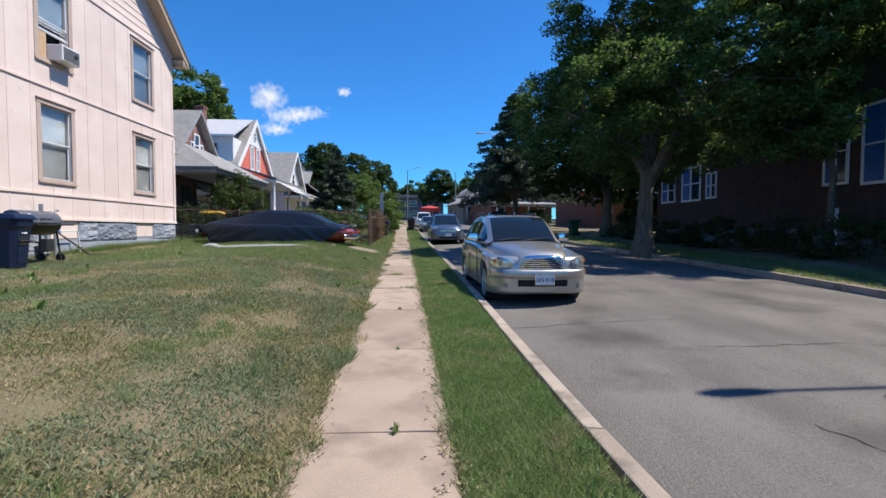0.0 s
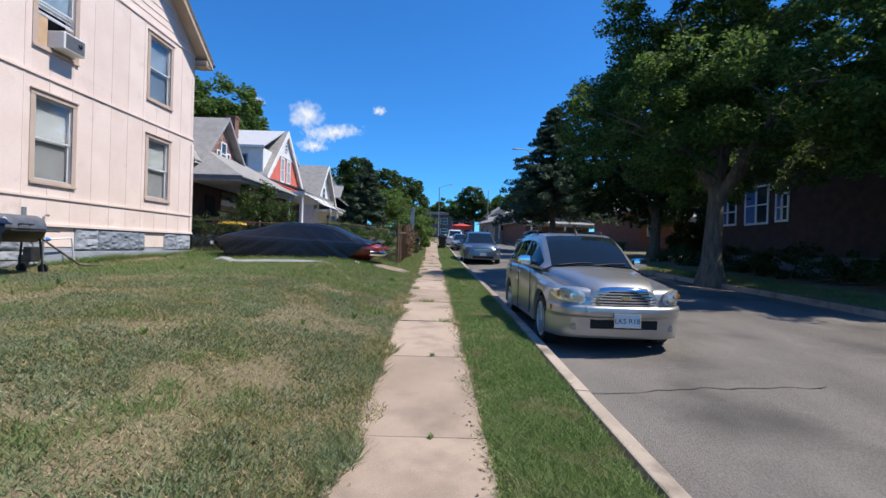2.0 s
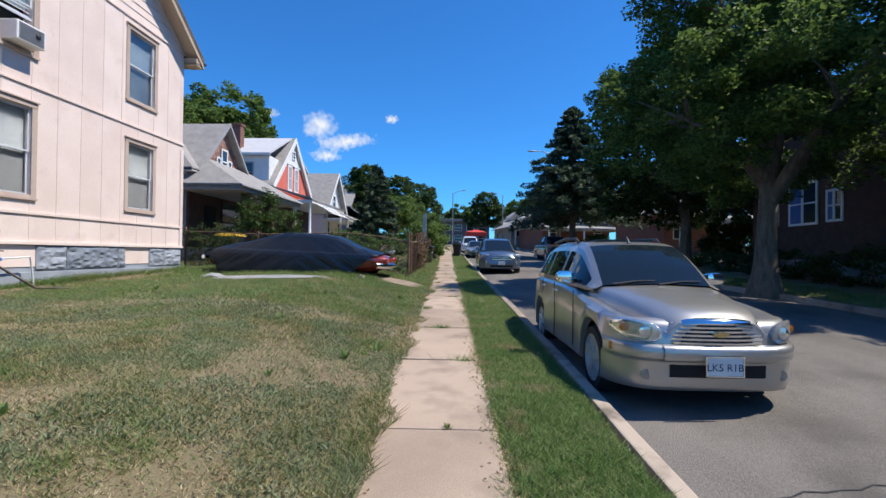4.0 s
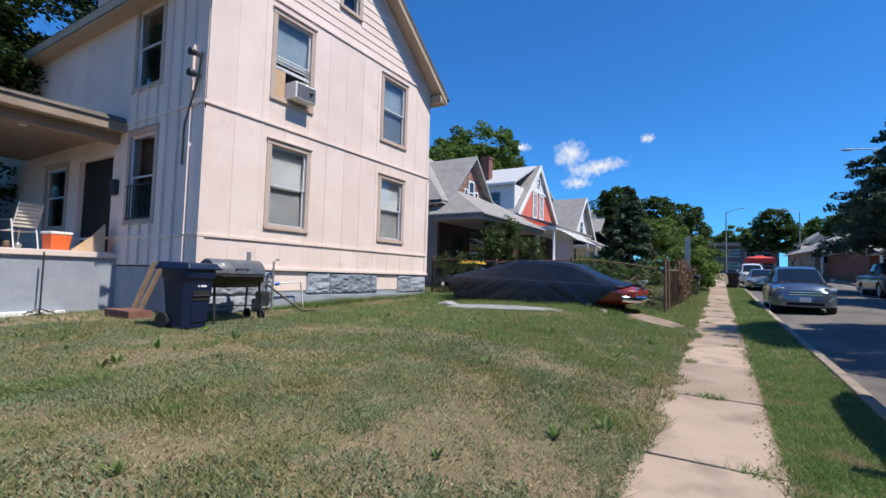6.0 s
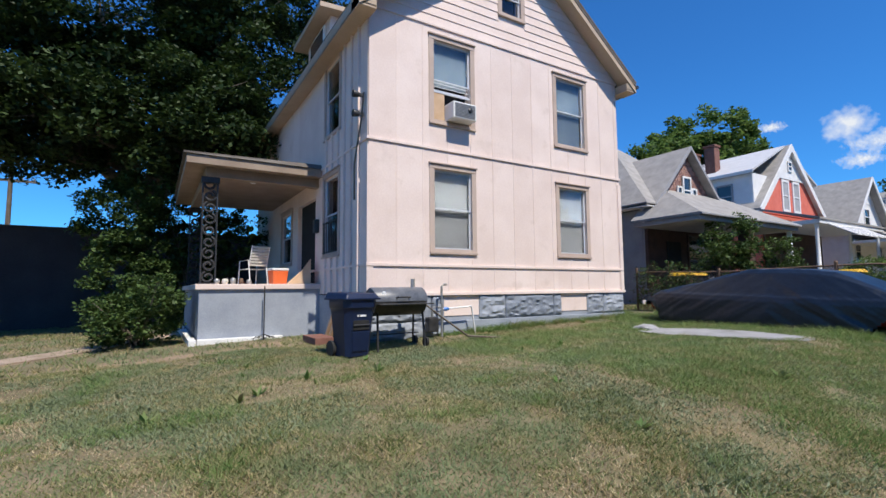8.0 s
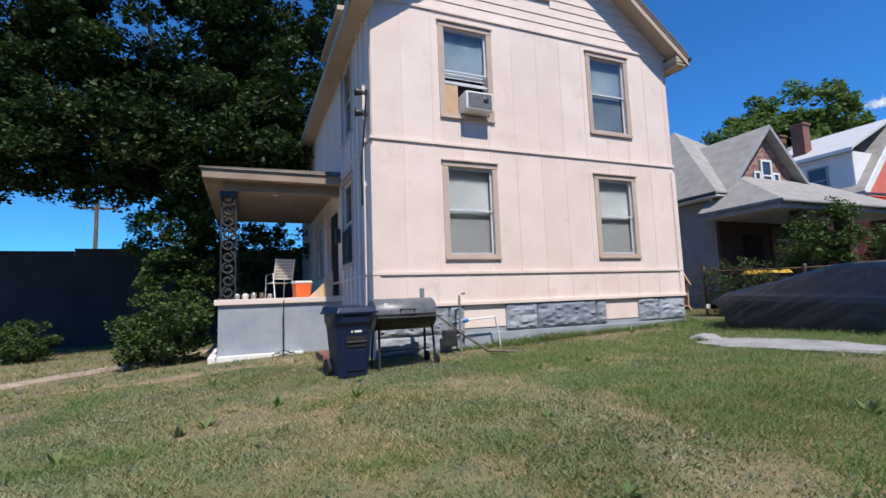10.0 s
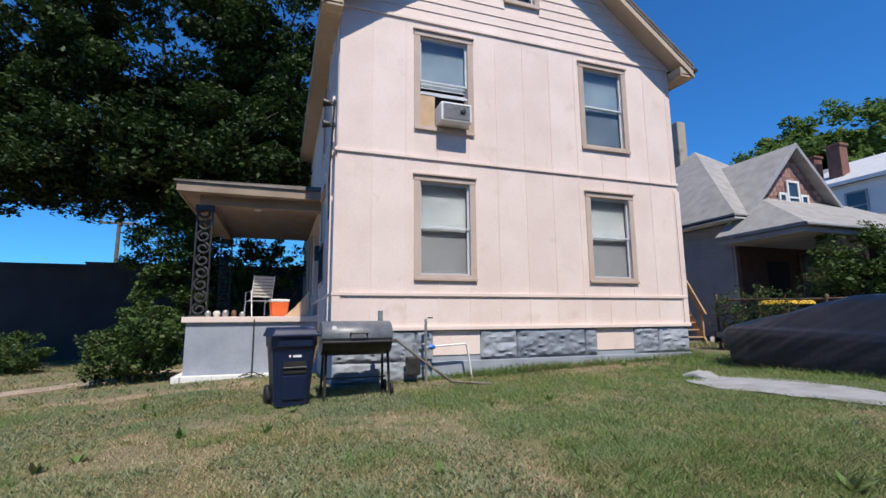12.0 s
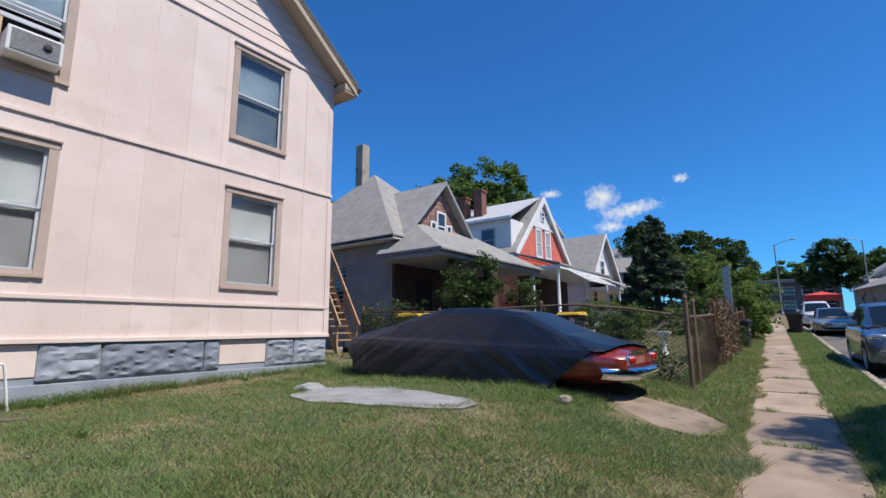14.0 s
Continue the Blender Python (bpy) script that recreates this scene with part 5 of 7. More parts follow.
# the silver retro wagon
HHR = dict(L=4.45, axles=(0.90, 3.53), r=0.335, nose=0.10,
           w=[(0.10, 0.46), (0.15, 0.60), (0.2, 0.69), (0.35, 0.79), (0.6, 0.845), (1.0, 0.865), (3.9, 0.865), (4.2, 0.83), (4.45, 0.73)],
           flare=[(0.3, 0.0), (0.55, 0.012), (0.9, 0.03), (1.3, 0.012), (1.6, 0.0), (2.9, 0.0), (3.2, 0.016), (3.53, 0.032), (3.9, 0.012), (4.2, 0.0)],
           shoulder=[(0.10, 0.72), (0.15, 0.77), (0.2, 0.80), (0.4, 0.85), (0.9, 0.91), (1.3, 0.95), (1.7, 1.0), (2.2, 1.04), (3.6, 1.06), (4.2, 1.03), (4.45, 0.95)],
           valley=[(0.10, 0.0), (0.2, 0.02), (0.4, 0.06), (0.7, 0.085), (1.2, 0.07), (1.55, 0.02), (1.8, 0.0), (4.45, 0.0)],
           centre=[(0.10, 0.85), (0.13, 0.88), (0.2, 0.915), (0.35, 0.958), (0.6, 1.0), (0.9, 1.04), (1.4, 1.085), (4.3, 1.06), (4.45, 0.98)],
           hood_w=[(0.10, 0.38), (0.3, 0.47), (0.6, 0.535), (0.9, 0.59), (1.4, 0.68), (1.8, 0.735), (4.45, 0.64)],
           hood_z=[(0.10, 0.815), (0.14, 0.845), (0.2, 0.875), (0.4, 0.93), (0.9, 1.005), (1.4, 1.06), (2, 1.06), (4.45, 0.98)],
           glass_w=[(1.3, 0.72), (1.6, 0.785), (2.0, 0.81), (3.6, 0.81), (4.2, 0.77), (4.4, 0.74)], roof_w=[(1.3, 0.68), (2.02, 0.615), (3, 0.62), (4.1, 0.58), (4.4, 0.66)],
           roof_z=[(1.3, 1.075), (1.6, 1.295), (1.85, 1.455), (2.02, 1.535), (2.3, 1.585), (2.9, 1.605), (3.7, 1.585), (4.12, 1.52), (4.4, 1.08)],
           belt=[(1.3, 1.03), (1.7, 1.045), (4.4, 1.07)], side=[(1.47, 2.48), (2.58, 3.28), (3.38, 4.0)], cabin=(1.3, 2.02, 4.12, 4.4), mirror=1.80, mirror_m=CHROME)
hhr, hw_ = car("car", "silver retro-styled compact wagon parked at the kerb", at_street(2.47, 7.52, -0.105), 1.5, SILVER, HHR)
# bumper: a full-width moulded band
def band(zs_, push, yoff, half_w, nose_r, n=24):
    """Rings of a nose band: for each height an arc from side to side."""
    rings = []
    for z, pu in zip(zs_, push):
        r = []
        for k in range(n + 1):
            f = -1 + 2 * k / n
            x = f * half_w
            y = yoff + nose_r * abs(f) ** 3.2 * 1.0 - pu
            r.append((x, y, z))
        rings.append(r)
    return Shape().loft(rings)
def nose_y(x):
    return float(np.interp(abs(x), (0, 0.4, 0.58, 0.68, 0.77, 0.82, 0.85, 0.87), (0.085, 0.10, 0.135, 0.19, 0.29, 0.40, 0.52, 0.7)))
def nose_band(levels, half_w, n=34):
    return Shape().loft([[(half_w * math.sin(f * math.pi / 2), nose_y(half_w * math.sin(f * math.pi / 2)) - pu, z) for f in np.linspace(-1, 1, n)] for z, pu in levels])
part("nose_panel", nose_band([(0.58, -0.01), (0.70, -0.008), (0.77, -0.022), (0.81, -0.05), (0.835, -0.10), (0.84, -0.16)], 0.84), SILVER, hhr, smooth=60)
part("bumper", nose_band([(0.20, -0.10), (0.215, -0.02), (0.26, 0.005), (0.36, 0.02), (0.46, 0.022), (0.485, 0.035), (0.50, 0.065), (0.52, 0.078), (0.585, 0.082), (0.61, 0.07), (0.625, 0.045), (0.63, 0.0), (0.63, -0.06)], 0.86), SILVER, hhr, smooth=60)
part("bumper_centre", nose_band([(0.475, 0.03), (0.488, 0.075), (0.51, 0.098), (0.59, 0.10), (0.618, 0.085), (0.628, 0.04)], 0.49), SILVER, hhr, "raised middle of the bumper", smooth=60)
part("lower_intake", nose_band([(0.34, 0.018), (0.35, 0.027), (0.44, 0.03), (0.455, 0.02)], 0.42), DARK, hhr, "black lower air intake")
part("number_plate", Shape().box(-0.155, 0.155, -0.035, -0.02, 0.385, 0.54), WHITE, hhr, "white licence plate with dark letters", bevel=0.004)
for (za, zb, xa, xb) in ((0.375, 0.385, -0.165, 0.165), (0.54, 0.55, -0.165, 0.165), (0.385, 0.54, -0.165, -0.155), (0.385, 0.54, 0.155, 0.165)):
    part("plate_frame", Shape().box(xa, xb, -0.04, -0.018, za, zb), CHROME, hhr)
tc = bpy.data.curves.new("plate_text", "FONT")
tc.body, tc.size, tc.align_x, tc.extrude = "LK5 R1B", 0.088, "CENTER", 0.001
tob = bpy.data.objects.new("plate_text", tc)
me = bpy.data.meshes.new_from_object(tob)
me.materials.append(surf("plate_ink", (0.02, 0.025, 0.06), (0.03, 0.035, 0.08), 5, 0.6))
po = new("plate_text", me)
po.parent = hhr
po.matrix_basis = pose(0, -0.0375, 0.427, 90, 0, 0)
bpy.data.objects.remove(tob)
# grille: chrome surround with bars
GRILLE_BACK = surf("grille_back", (0.02, 0.025, 0.035), (0.03, 0.035, 0.05), 5, 0.4)
def grille_w(z):
    return 0.45 - 0.11 * ((z - 0.67) / 0.19) ** 2 - 0.03 * max(0, 0.68 - z) / 0.05
rings = [[(x * grille_w(z), 0.060 + 0.07 * abs(x) ** 2.4 + (z - 0.63) * 0.18, z) for x in np.linspace(-1, 1, 13)] for z in (0.62, 0.70, 0.78, 0.835)]
part("grille", Shape().loft(rings), GRILLE_BACK, hhr, smooth=True)
for k in range(6):
    z = 0.642 + k * 0.034
    pts = [(x * grille_w(z), 0.040 + 0.07 * abs(x) ** 2.4 + (z - 0.63) * 0.18, z) for x in np.linspace(-1, 1, 13)]
    s = Shape().loft([[(p[0], p[1] + 0.02, p[2] - 0.010) for p in pts], [(p[0], p[1] - 0.004, p[2] - 0.008) for p in pts], [(p[0], p[1] - 0.004, p[2] + 0.009) for p in pts], [(p[0], p[1] + 0.02, p[2] + 0.011) for p in pts]])
    part("grille_bar", s, CHROME, hhr, smooth=40)
rings = [[(x * (0.39 - d), 0.085 + 0.07 * abs(x) ** 2.4 + y, z - 0.035 * abs(x) ** 3) for x in np.linspace(-1, 1, 17)] for z, y, d in ((0.815, 0.01, 0.0), (0.818, -0.028, 0.0), (0.84, -0.022, 0.005), (0.856, -0.002, 0.01), (0.862, 0.03, 0.01))]
part("grille_surround", Shape().loft(rings), CHROME, hhr, smooth=60)
part("emblem", Shape().box(-0.07, 0.07, 0.018, 0.06, 0.715, 0.742).box(-0.035, 0.035, 0.016, 0.06, 0.702, 0.755), surf("gold_badge", (0.6, 0.45, 0.2), (0.7, 0.55, 0.3), 5, 0.2, metal=0.9), hhr, "plain gold cross-shaped badge", bevel=0.004)
AMBER = glass_mat("amber_lens", (0.75, 0.22, 0.02), 0.15, 0.2)
for sg in (-1, 1):
    out = [(0.165 * math.copysign(abs(math.cos(a)) ** 0.8, math.cos(a)), 0.092 * math.copysign(abs(math.sin(a)) ** 0.85, math.sin(a))) for a in np.linspace(0, math.tau, 20, endpoint=False)]
    def on_face(f, a, b, d):
        x = 0.655 + f * a
        return (sg * x, nose_y(x) + d, 0.735 + f * b + 0.12 * f * a)
    part("lamp_housing", Shape().loft([[on_face(f, a, b, d) for a, b in out] for f, d in ((1.0, 0.02), (1.0, -0.006), (0.8, -0.004), (0.3, 0.0), (0.02, 0.0))], closed=True, caps=True), CHROME, hhr, "bright lamp bowl", smooth=50)
    part("headlamp", Shape().loft([[on_face(f, a, b, d) for a, b in out] for f, d in ((1.06, 0.02), (1.05, -0.008), (0.9, -0.022), (0.55, -0.030), (0.25, -0.032), (0.02, -0.033))], closed=True, caps=True), LENSG, hhr, "clear headlamp lens", smooth=60)
    part("turn_signal", Shape().lathe([(0.01, -0.012), (0.036, -0.006), (0.04, 0.02)], (sg * 0.755, nose_y(0.755) - 0.012, 0.755), "y", 14), AMBER, hhr, smooth=True)
    part("reflector", Shape().lathe([(0.02, -0.005), (0.05, 0.0), (0.056, 0.02)], (sg * 0.61, nose_y(0.61) - 0.016, 0.73), "y", 16), CHROME, hhr, smooth=True)
    part("marker_light", Shape().box(min(sg * 0.815, sg * 0.845), max(sg * 0.815, sg * 0.845), 0.36, 0.41, 0.53, 0.60), AMBER, hhr, bevel=0.006)
    part("fog_lamp", Shape().lathe([(0.02, -0.008), (0.045, -0.004), (0.052, 0.03)], (sg * 0.60, 0.128, 0.355), "y", 18), LENSG, hhr, smooth=True)
    part("roof_rail", Shape().tube([(sg * 0.56, 2.5, 1.585), (sg * 0.565, 2.58, 1.64), (sg * 0.56, 3.2, 1.655), (sg * 0.55, 3.9, 1.61), (sg * 0.545, 4.0, 1.555)], 0.019, 8), BLACKM, hhr, smooth=True)
    part("door_handle", Shape().tube([(sg * 0.878, 2.32, 0.93), (sg * 0.905, 2.36, 0.93), (sg * 0.905, 2.48, 0.93), (sg * 0.878, 2.52, 0.93)], 0.014, 8), CHROME, hhr, smooth=True)
    part("door_handle", Shape().tube([(sg * 0.878, 3.1, 0.95), (sg * 0.905, 3.14, 0.95), (sg * 0.905, 3.26, 0.95), (sg * 0.878, 3.3, 0.95)], 0.014, 8), CHROME, hhr, smooth=True)
    for yy, z0, z1 in ((1.55, 0.34, 0.99), (2.53, 0.30, 1.03), (3.32, 0.62, 1.04)):
        part("door_gap", Shape().box(min(sg * 0.874, sg * 0.885), max(sg * 0.874, sg * 0.885), yy - 0.002, yy + 0.002, z0, z1), DARK, hhr)
part("antenna", Shape().tube([(0, 2.12, 1.56), (0, 2.15, 1.60), (0, 2.2, 1.66)], [0.03, 0.02, 0.008], 8), BLACKM, hhr, smooth=True)
part("sunroof", Shape().box(-0.38, 0.38, 2.28, 3.0, 1.598, 1.628), CARGLASS, hhr, bevel=0.012)
for x in (-0.5, 0.02):
    part("wiper", Shape().tube([(x, 1.28, 1.09), (x + 0.28, 1.325, 1.12), (x + 0.5, 1.335, 1.125)], 0.009, 6), BLACKM, hhr)

SUV = dict(L=4.45, axles=(0.85, 3.5), r=0.34, nose=0.05,
           w=[(0.05, 0.6), (0.15, 0.76), (0.4, 0.88), (0.8, 0.91), (3.8, 0.91), (4.2, 0.87), (4.45, 0.76)],
           shoulder=[(0.05, 0.72), (0.3, 0.86), (1.0, 0.98), (1.6, 1.03), (3.8, 1.08), (4.45, 1.0)],
           centre=[(0.05, 0.82), (0.25, 0.97), (0.7, 1.04), (1.3, 1.10), (4.45, 1.0)],
           hood_w=[(0.05, 0.45), (0.4, 0.66), (1.4, 0.74), (4.45, 0.68)], hood_z=[(0.05, 0.79), (0.3, 0.94), (1.3, 1.06), (4.45, 1.0)],
           glass_w=[(1.1, 0.74), (1.6, 0.82), (3.8, 0.81), (4.4, 0.76)], roof_w=[(1.1, 0.72), (2.0, 0.63), (4.0, 0.6), (4.4, 0.7)],
           roof_z=[(1.1, 1.08), (1.9, 1.55), (2.3, 1.65), (3.2, 1.68), (4.0, 1.6), (4.4, 1.1)], belt=[(1.1, 1.05), (4.4, 1.1)],
           side=[(1.75, 2.5), (2.6, 3.3), (3.4, 4.0)], cabin=(1.1, 1.95, 4.0, 4.4), mirror=1.55)
SEDAN = dict(L=4.6, axles=(0.9, 3.6), r=0.31, nose=0.05,
             w=[(0.05, 0.6), (0.15, 0.74), (0.4, 0.84), (0.9, 0.87), (3.8, 0.87), (4.3, 0.83), (4.6, 0.7)],
             shoulder=[(0.05, 0.58), (0.3, 0.68), (1.2, 0.83), (3.8, 0.90), (4.6, 0.8)], centre=[(0.05, 0.62), (0.3, 0.76), (1.4, 0.93), (3.7, 0.95), (4.5, 0.92), (4.6, 0.8)],
             hood_w=[(0.05, 0.45), (0.5, 0.66), (1.4, 0.72), (4.6, 0.62)], hood_z=[(0.05, 0.6), (0.3, 0.74), (1.4, 0.9), (4.6, 0.82)],
             glass_w=[(1.2, 0.7), (1.8, 0.77), (3.4, 0.76), (4.0, 0.7)], roof_w=[(1.2, 0.68), (2.1, 0.57), (3.0, 0.57), (4.0, 0.64)],
             roof_z=[(1.2, 0.94), (2.0, 1.36), (2.5, 1.42), (3.1, 1.38), (4.0, 0.97)], belt=[(1.2, 0.9), (4.0, 0.94)],
             side=[(1.8, 2.55), (2.65, 3.4)], cabin=(1.2, 2.05, 3.15, 4.0), mirror=1.75)
VAN = dict(SUV, L=4.9, roof_z=[(1.1, 1.1), (1.8, 1.6), (2.3, 1.75), (3.4, 1.78), (4.5, 1.7), (4.85, 1.1)], cabin=(1.1, 1.85, 4.5, 4.85), axles=(0.9, 3.9),
           glass_w=[(1.1, 0.76), (1.6, 0.85), (4.3, 0.83), (4.85, 0.78)], belt=[(1.1, 1.05), (4.85, 1.1)], side=[(1.75, 2.5), (2.6, 3.4), (3.5, 4.4)],
           w=[(0.05, 0.6), (0.15, 0.76), (0.4, 0.9), (0.8, 0.95), (4.2, 0.95), (4.6, 0.9), (4.9, 0.8)], shoulder=[(0.05, 0.72), (0.3, 0.86), (1.0, 0.98), (4.9, 1.05)],
           centre=[(0.05, 0.82), (0.25, 0.97), (0.7, 1.04), (1.3, 1.10), (4.9, 1.0)], hood_w=[(0.05, 0.45), (0.4, 0.66), (1.4, 0.76), (4.9, 0.7)], hood_z=[(0.05, 0.79), (0.3, 0.94), (1.3, 1.06), (4.9, 1.0)])
PICKUP = dict(SUV, L=5.6, r=0.39, axles=(0.95, 4.4), sill=0.4, nose=0.03,
              w=[(0.03, 0.8), (0.15, 0.92), (0.6, 0.98), (5.3, 0.98), (5.6, 0.95)], shoulder=[(0.03, 1.0), (0.4, 1.12), (5.6, 1.25)], centre=[(0.03, 1.1), (0.3, 1.22), (1.5, 1.28), (3.3, 1.28), (3.5, 0.9), (5.5, 0.9), (5.6, 1.2)],
              hood_w=[(0.03, 0.7), (1.4, 0.8), (5.6, 0.85)], hood_z=[(0.03, 1.05), (0.4, 1.18), (1.5, 1.25), (5.6, 1.22)],
              glass_w=[(1.5, 0.8), (2.0, 0.88), (3.4, 0.87)], roof_w=[(1.5, 0.78), (2.2, 0.68), (3.2, 0.68), (3.4, 0.75)],
              roof_z=[(1.5, 1.3), (2.2, 1.8), (2.6, 1.88), (3.2, 1.86), (3.4, 1.3)], belt=[(1.5, 1.24), (3.4, 1.26)], side=[(1.95, 2.55), (2.65, 3.15)], cabin=(1.5, 2.2, 3.2, 3.4), mirror=1.9)


def face(t, L_w, z_l, z_g, y=0.04, gm=BLACKM):
    """Lamps, grille, lower bumper and plate on a car seen from the front."""
    for sg in (-1, 1):
        part("headlamp", Shape().loft([[(sg * (L_w - 0.2 + 0.17 * math.cos(a) * f), y + 0.10 + 0.5 * max(0, 0.15 * math.cos(a) * f) - dd, z_l + 0.065 * math.sin(a) * f) for a in np.linspace(0, math.tau, 12, endpoint=False)] for f, dd in ((1.1, -0.06), (1, 0.0), (0.6, 0.03), (0.05, 0.04))], closed=True, caps=True), LENSG, t, smooth=True)
        part("fog_lamp", Shape().lathe([(0.03, -0.02), (0.06, 0), (0.06, 0.05)], (sg * (L_w - 0.22), y + 0.02, z_l - 0.32), "y", 12), LENSG, t)
    part("bumper", band([0.26, 0.34, 0.46, 0.54, 0.56], [-0.06, 0.02, 0.04, 0.03, -0.08], y + 0.02, L_w - 0.04, 0.3), t.children[0].data.materials[0], t, smooth=40)
    part("grille", Shape().box(-0.42, 0.42, y - 0.02, y + 0.12, z_g - 0.07, z_g + 0.07), gm, t, bevel=0.02)
    for k in range(2):
        part("grille_bar", Shape().box(-0.44, 0.44, y - 0.035, y, z_g - 0.05 + k * 0.07, z_g - 0.025 + k * 0.07), CHROME, t, bevel=0.005)
    part("number_plate", Shape().box(-0.155, 0.155, y - 0.05, y - 0.03, 0.42, 0.57), WHITE, t, bevel=0.004)
    part("lower_intake", Shape().box(-0.5, 0.5, y - 0.035, y + 0.05, 0.30, 0.40), DARK, t, bevel=0.01)


c2, _ = car("car", "grey-blue compact crossover parked at the kerb facing the camera", at_street(2.5, 24.4, -0.10), 1.5, STEELBLUE, SUV)
face(c2, 0.9, 0.84, 0.70)
c3, _ = car("car", "pale silver sedan parked farther along the kerb", at_street(2.45, 40.5, -0.10), 1.5, SILVER, SEDAN)
face(c3, 0.85, 0.64, 0.56)
c4, _ = car("car", "white minivan parked beyond the silver sedan", at_street(2.35, 49.0, -0.10), 1.5, WHITECAR, VAN)
face(c4, 0.9, 0.84, 0.70)
c5, _ = car("car", "dark maroon pickup truck parked at the far kerb", at_street(8.0, 36.0, -0.10), 1.5, DARKCAR, PICKUP)
face(c5, 0.95, 0.98, 0.9, 0.03, CHROME)

# ---- the covered coupe: red tail, navy sheet ----
cc_at = (-2.08, 17.68, 0.75)
coupe = thing("covered_car", "dark red vintage coupe under a navy plastic sheet on the lawn", "car", cc_at, 90.0)
coupe.matrix_basis = pose(cc_at[0], cc_at[1], cc_at[2], 1.9, 0, 90.0)
# local: y from the tail (0) to the nose, x across; turned so that the tail looks towards the street
CT = dict(h=tab([(0, 0.70), (0.5, 0.80), (0.9, 0.89), (1.25, 1.04), (1.6, 1.19), (2.0, 1.235), (2.6, 1.25), (3.1, 1.235), (3.5, 1.14), (4.1, 0.95), (4.6, 0.86), (5.1, 0.74), (5.4, 0.58)]),
          w=tab([(0, 0.72), (0.15, 0.84), (0.5, 0.90), (4.6, 0.90), (5.1, 0.82), (5.4, 0.68)]), rw=tab([(0, 0.66), (1, 0.72), (1.6, 0.62), (3.1, 0.62), (4.0, 0.74), (5.4, 0.6)]))
def coupe_ring(y, grow, low, wr=0.0):
    H, W, R = CT["h"](y) + grow, CT["w"](y) + grow, CT["rw"](y) + grow
    belt = min(0.76, H - 0.06)
    prof = [(W - (0.05 if low < 0.15 else 0.30), low), (W - (0.02 if low < 0.15 else 0.10), low + 0.08), (W - (0 if low < 0.15 else 0.03), max(0.36, low + 0.14)), (W + 0.01, 0.5), (W + 0.01, 0.62), (W - 0.01, belt - 0.05), (W - 0.06, belt)]
    for f in (0.3, 0.6, 0.85):
        prof.append((W - 0.06 + (R - W + 0.06) * f, belt + (H - 0.03 - belt) * f ** 0.9))
    prof += [(R - 0.08, H - 0.012), (R * 0.5, H), (0, H + 0.005)]
    pts = [(x, y, z) for x, z in prof]
    return mirrored(pts)
body = [coupe_ring(y, 0.0, 0.22 + 0.12 * max(0.0, 1 - y / 0.7)) for y in (0.03, 0.1, 0.2, 0.35, 0.55, 0.8, 1.1, 1.4, 1.8, 2.4, 3.2, 4.0, 4.6, 5.0, 5.3)]
part("body", Shape().loft(body, caps=True), REDCAR, coupe, "dark red paint on the bare tail", smooth=40)
ys = list(np.linspace(0.12, 1.5, 110)) + list(np.linspace(1.52, 5.46, 120))
prof_n = len(coupe_ring(1.0, 0, 0.1))
fine = []
for y in ys:
    r0 = coupe_ring(y, 0.04, 0.07 + 0.75 * max(0.0, y - 4.95))
    r = []
    for k in range(len(r0) - 1):
        a, b = Vector(r0[k]), Vector(r0[k + 1])
        r += [a.lerp(b, f) for f in (0, 0.25, 0.5, 0.75)]
    r.append(Vector(r0[-1]))
    out = []
    for p in r:
        side = 1 if p.x > 0 else -1
        q = p.y * 1.0 + p.z * 1.6 * (1 if p.y > 2.6 else -1)
        tight = 0.35 * noise.noise(Vector((q * 15.0, p.z * 3.0 + p.x * 2.0, side * 9)))
        fold = tight + noise.noise(Vector((q * 3.2, p.z * 1.1, side * 2.0))) + 0.6 * noise.noise(Vector((q * 7.5, p.z * 2.0, side * 5)))
        amp = 0.024 * min(1.0, max(0.15, (1.0 - p.z) * 1.6))
        crease = -0.02 * abs(math.sin(p.y * 2.1 + p.z * 2.4))
        out.append((p.x + side * (amp * fold + crease * 0.5 + (0.06 * max(0, 0.45 - p.z))), p.y, p.z + 0.011 * fold + (0.03 * noise.noise(Vector((p.y * 2.2, side, 0))) if p.z < 0.2 else 0)))
    fine.append(out)
n = len(fine[0])
sh = Shape()
sh.v = [p for r in fine for p in r]
for i in range(len(fine) - 1):
    for k in range(n - 1):
        p = fine[i][k]
        edge = 0.22 + 1.15 * max(0.0, 0.92 - p[2]) ** 1.15 - (0.25 if p[2] > 0.7 else 0) * 0.6 + 0.05 * noise.noise(Vector((p[2] * 6, p[0] * 3, 2)))
        if p[0] > 0.3:
            edge *= 0.55
        if p[1] > edge:
            sh.f.append((i * n + k, i * n + k + 1, (i + 1) * n + k + 1, (i + 1) * n + k))
part("sheet", sh, TARP, coupe, "wrinkled navy plastic sheet tied over the roof", smooth=60)
for sg in (-1, 1):
    for yy in (1.32, 4.3):
        wheel(coupe, sg * 0.74, yy, 0.31, sg, 5, 0.17)
    for dx in (0.50, 0.66):
        part("tail_light", Shape().lathe([(0.02, -0.055), (0.05, -0.04), (0.06, 0.0)], (sg * dx, 0.03, 0.60), "y", 16), REDLENS, coupe, smooth=True)
        part("lamp_ring", Shape().lathe([(0.06, -0.02), (0.072, -0.01), (0.074, 0.02)], (sg * dx, 0.03, 0.60), "y", 18), CHROME, coupe, smooth=True)
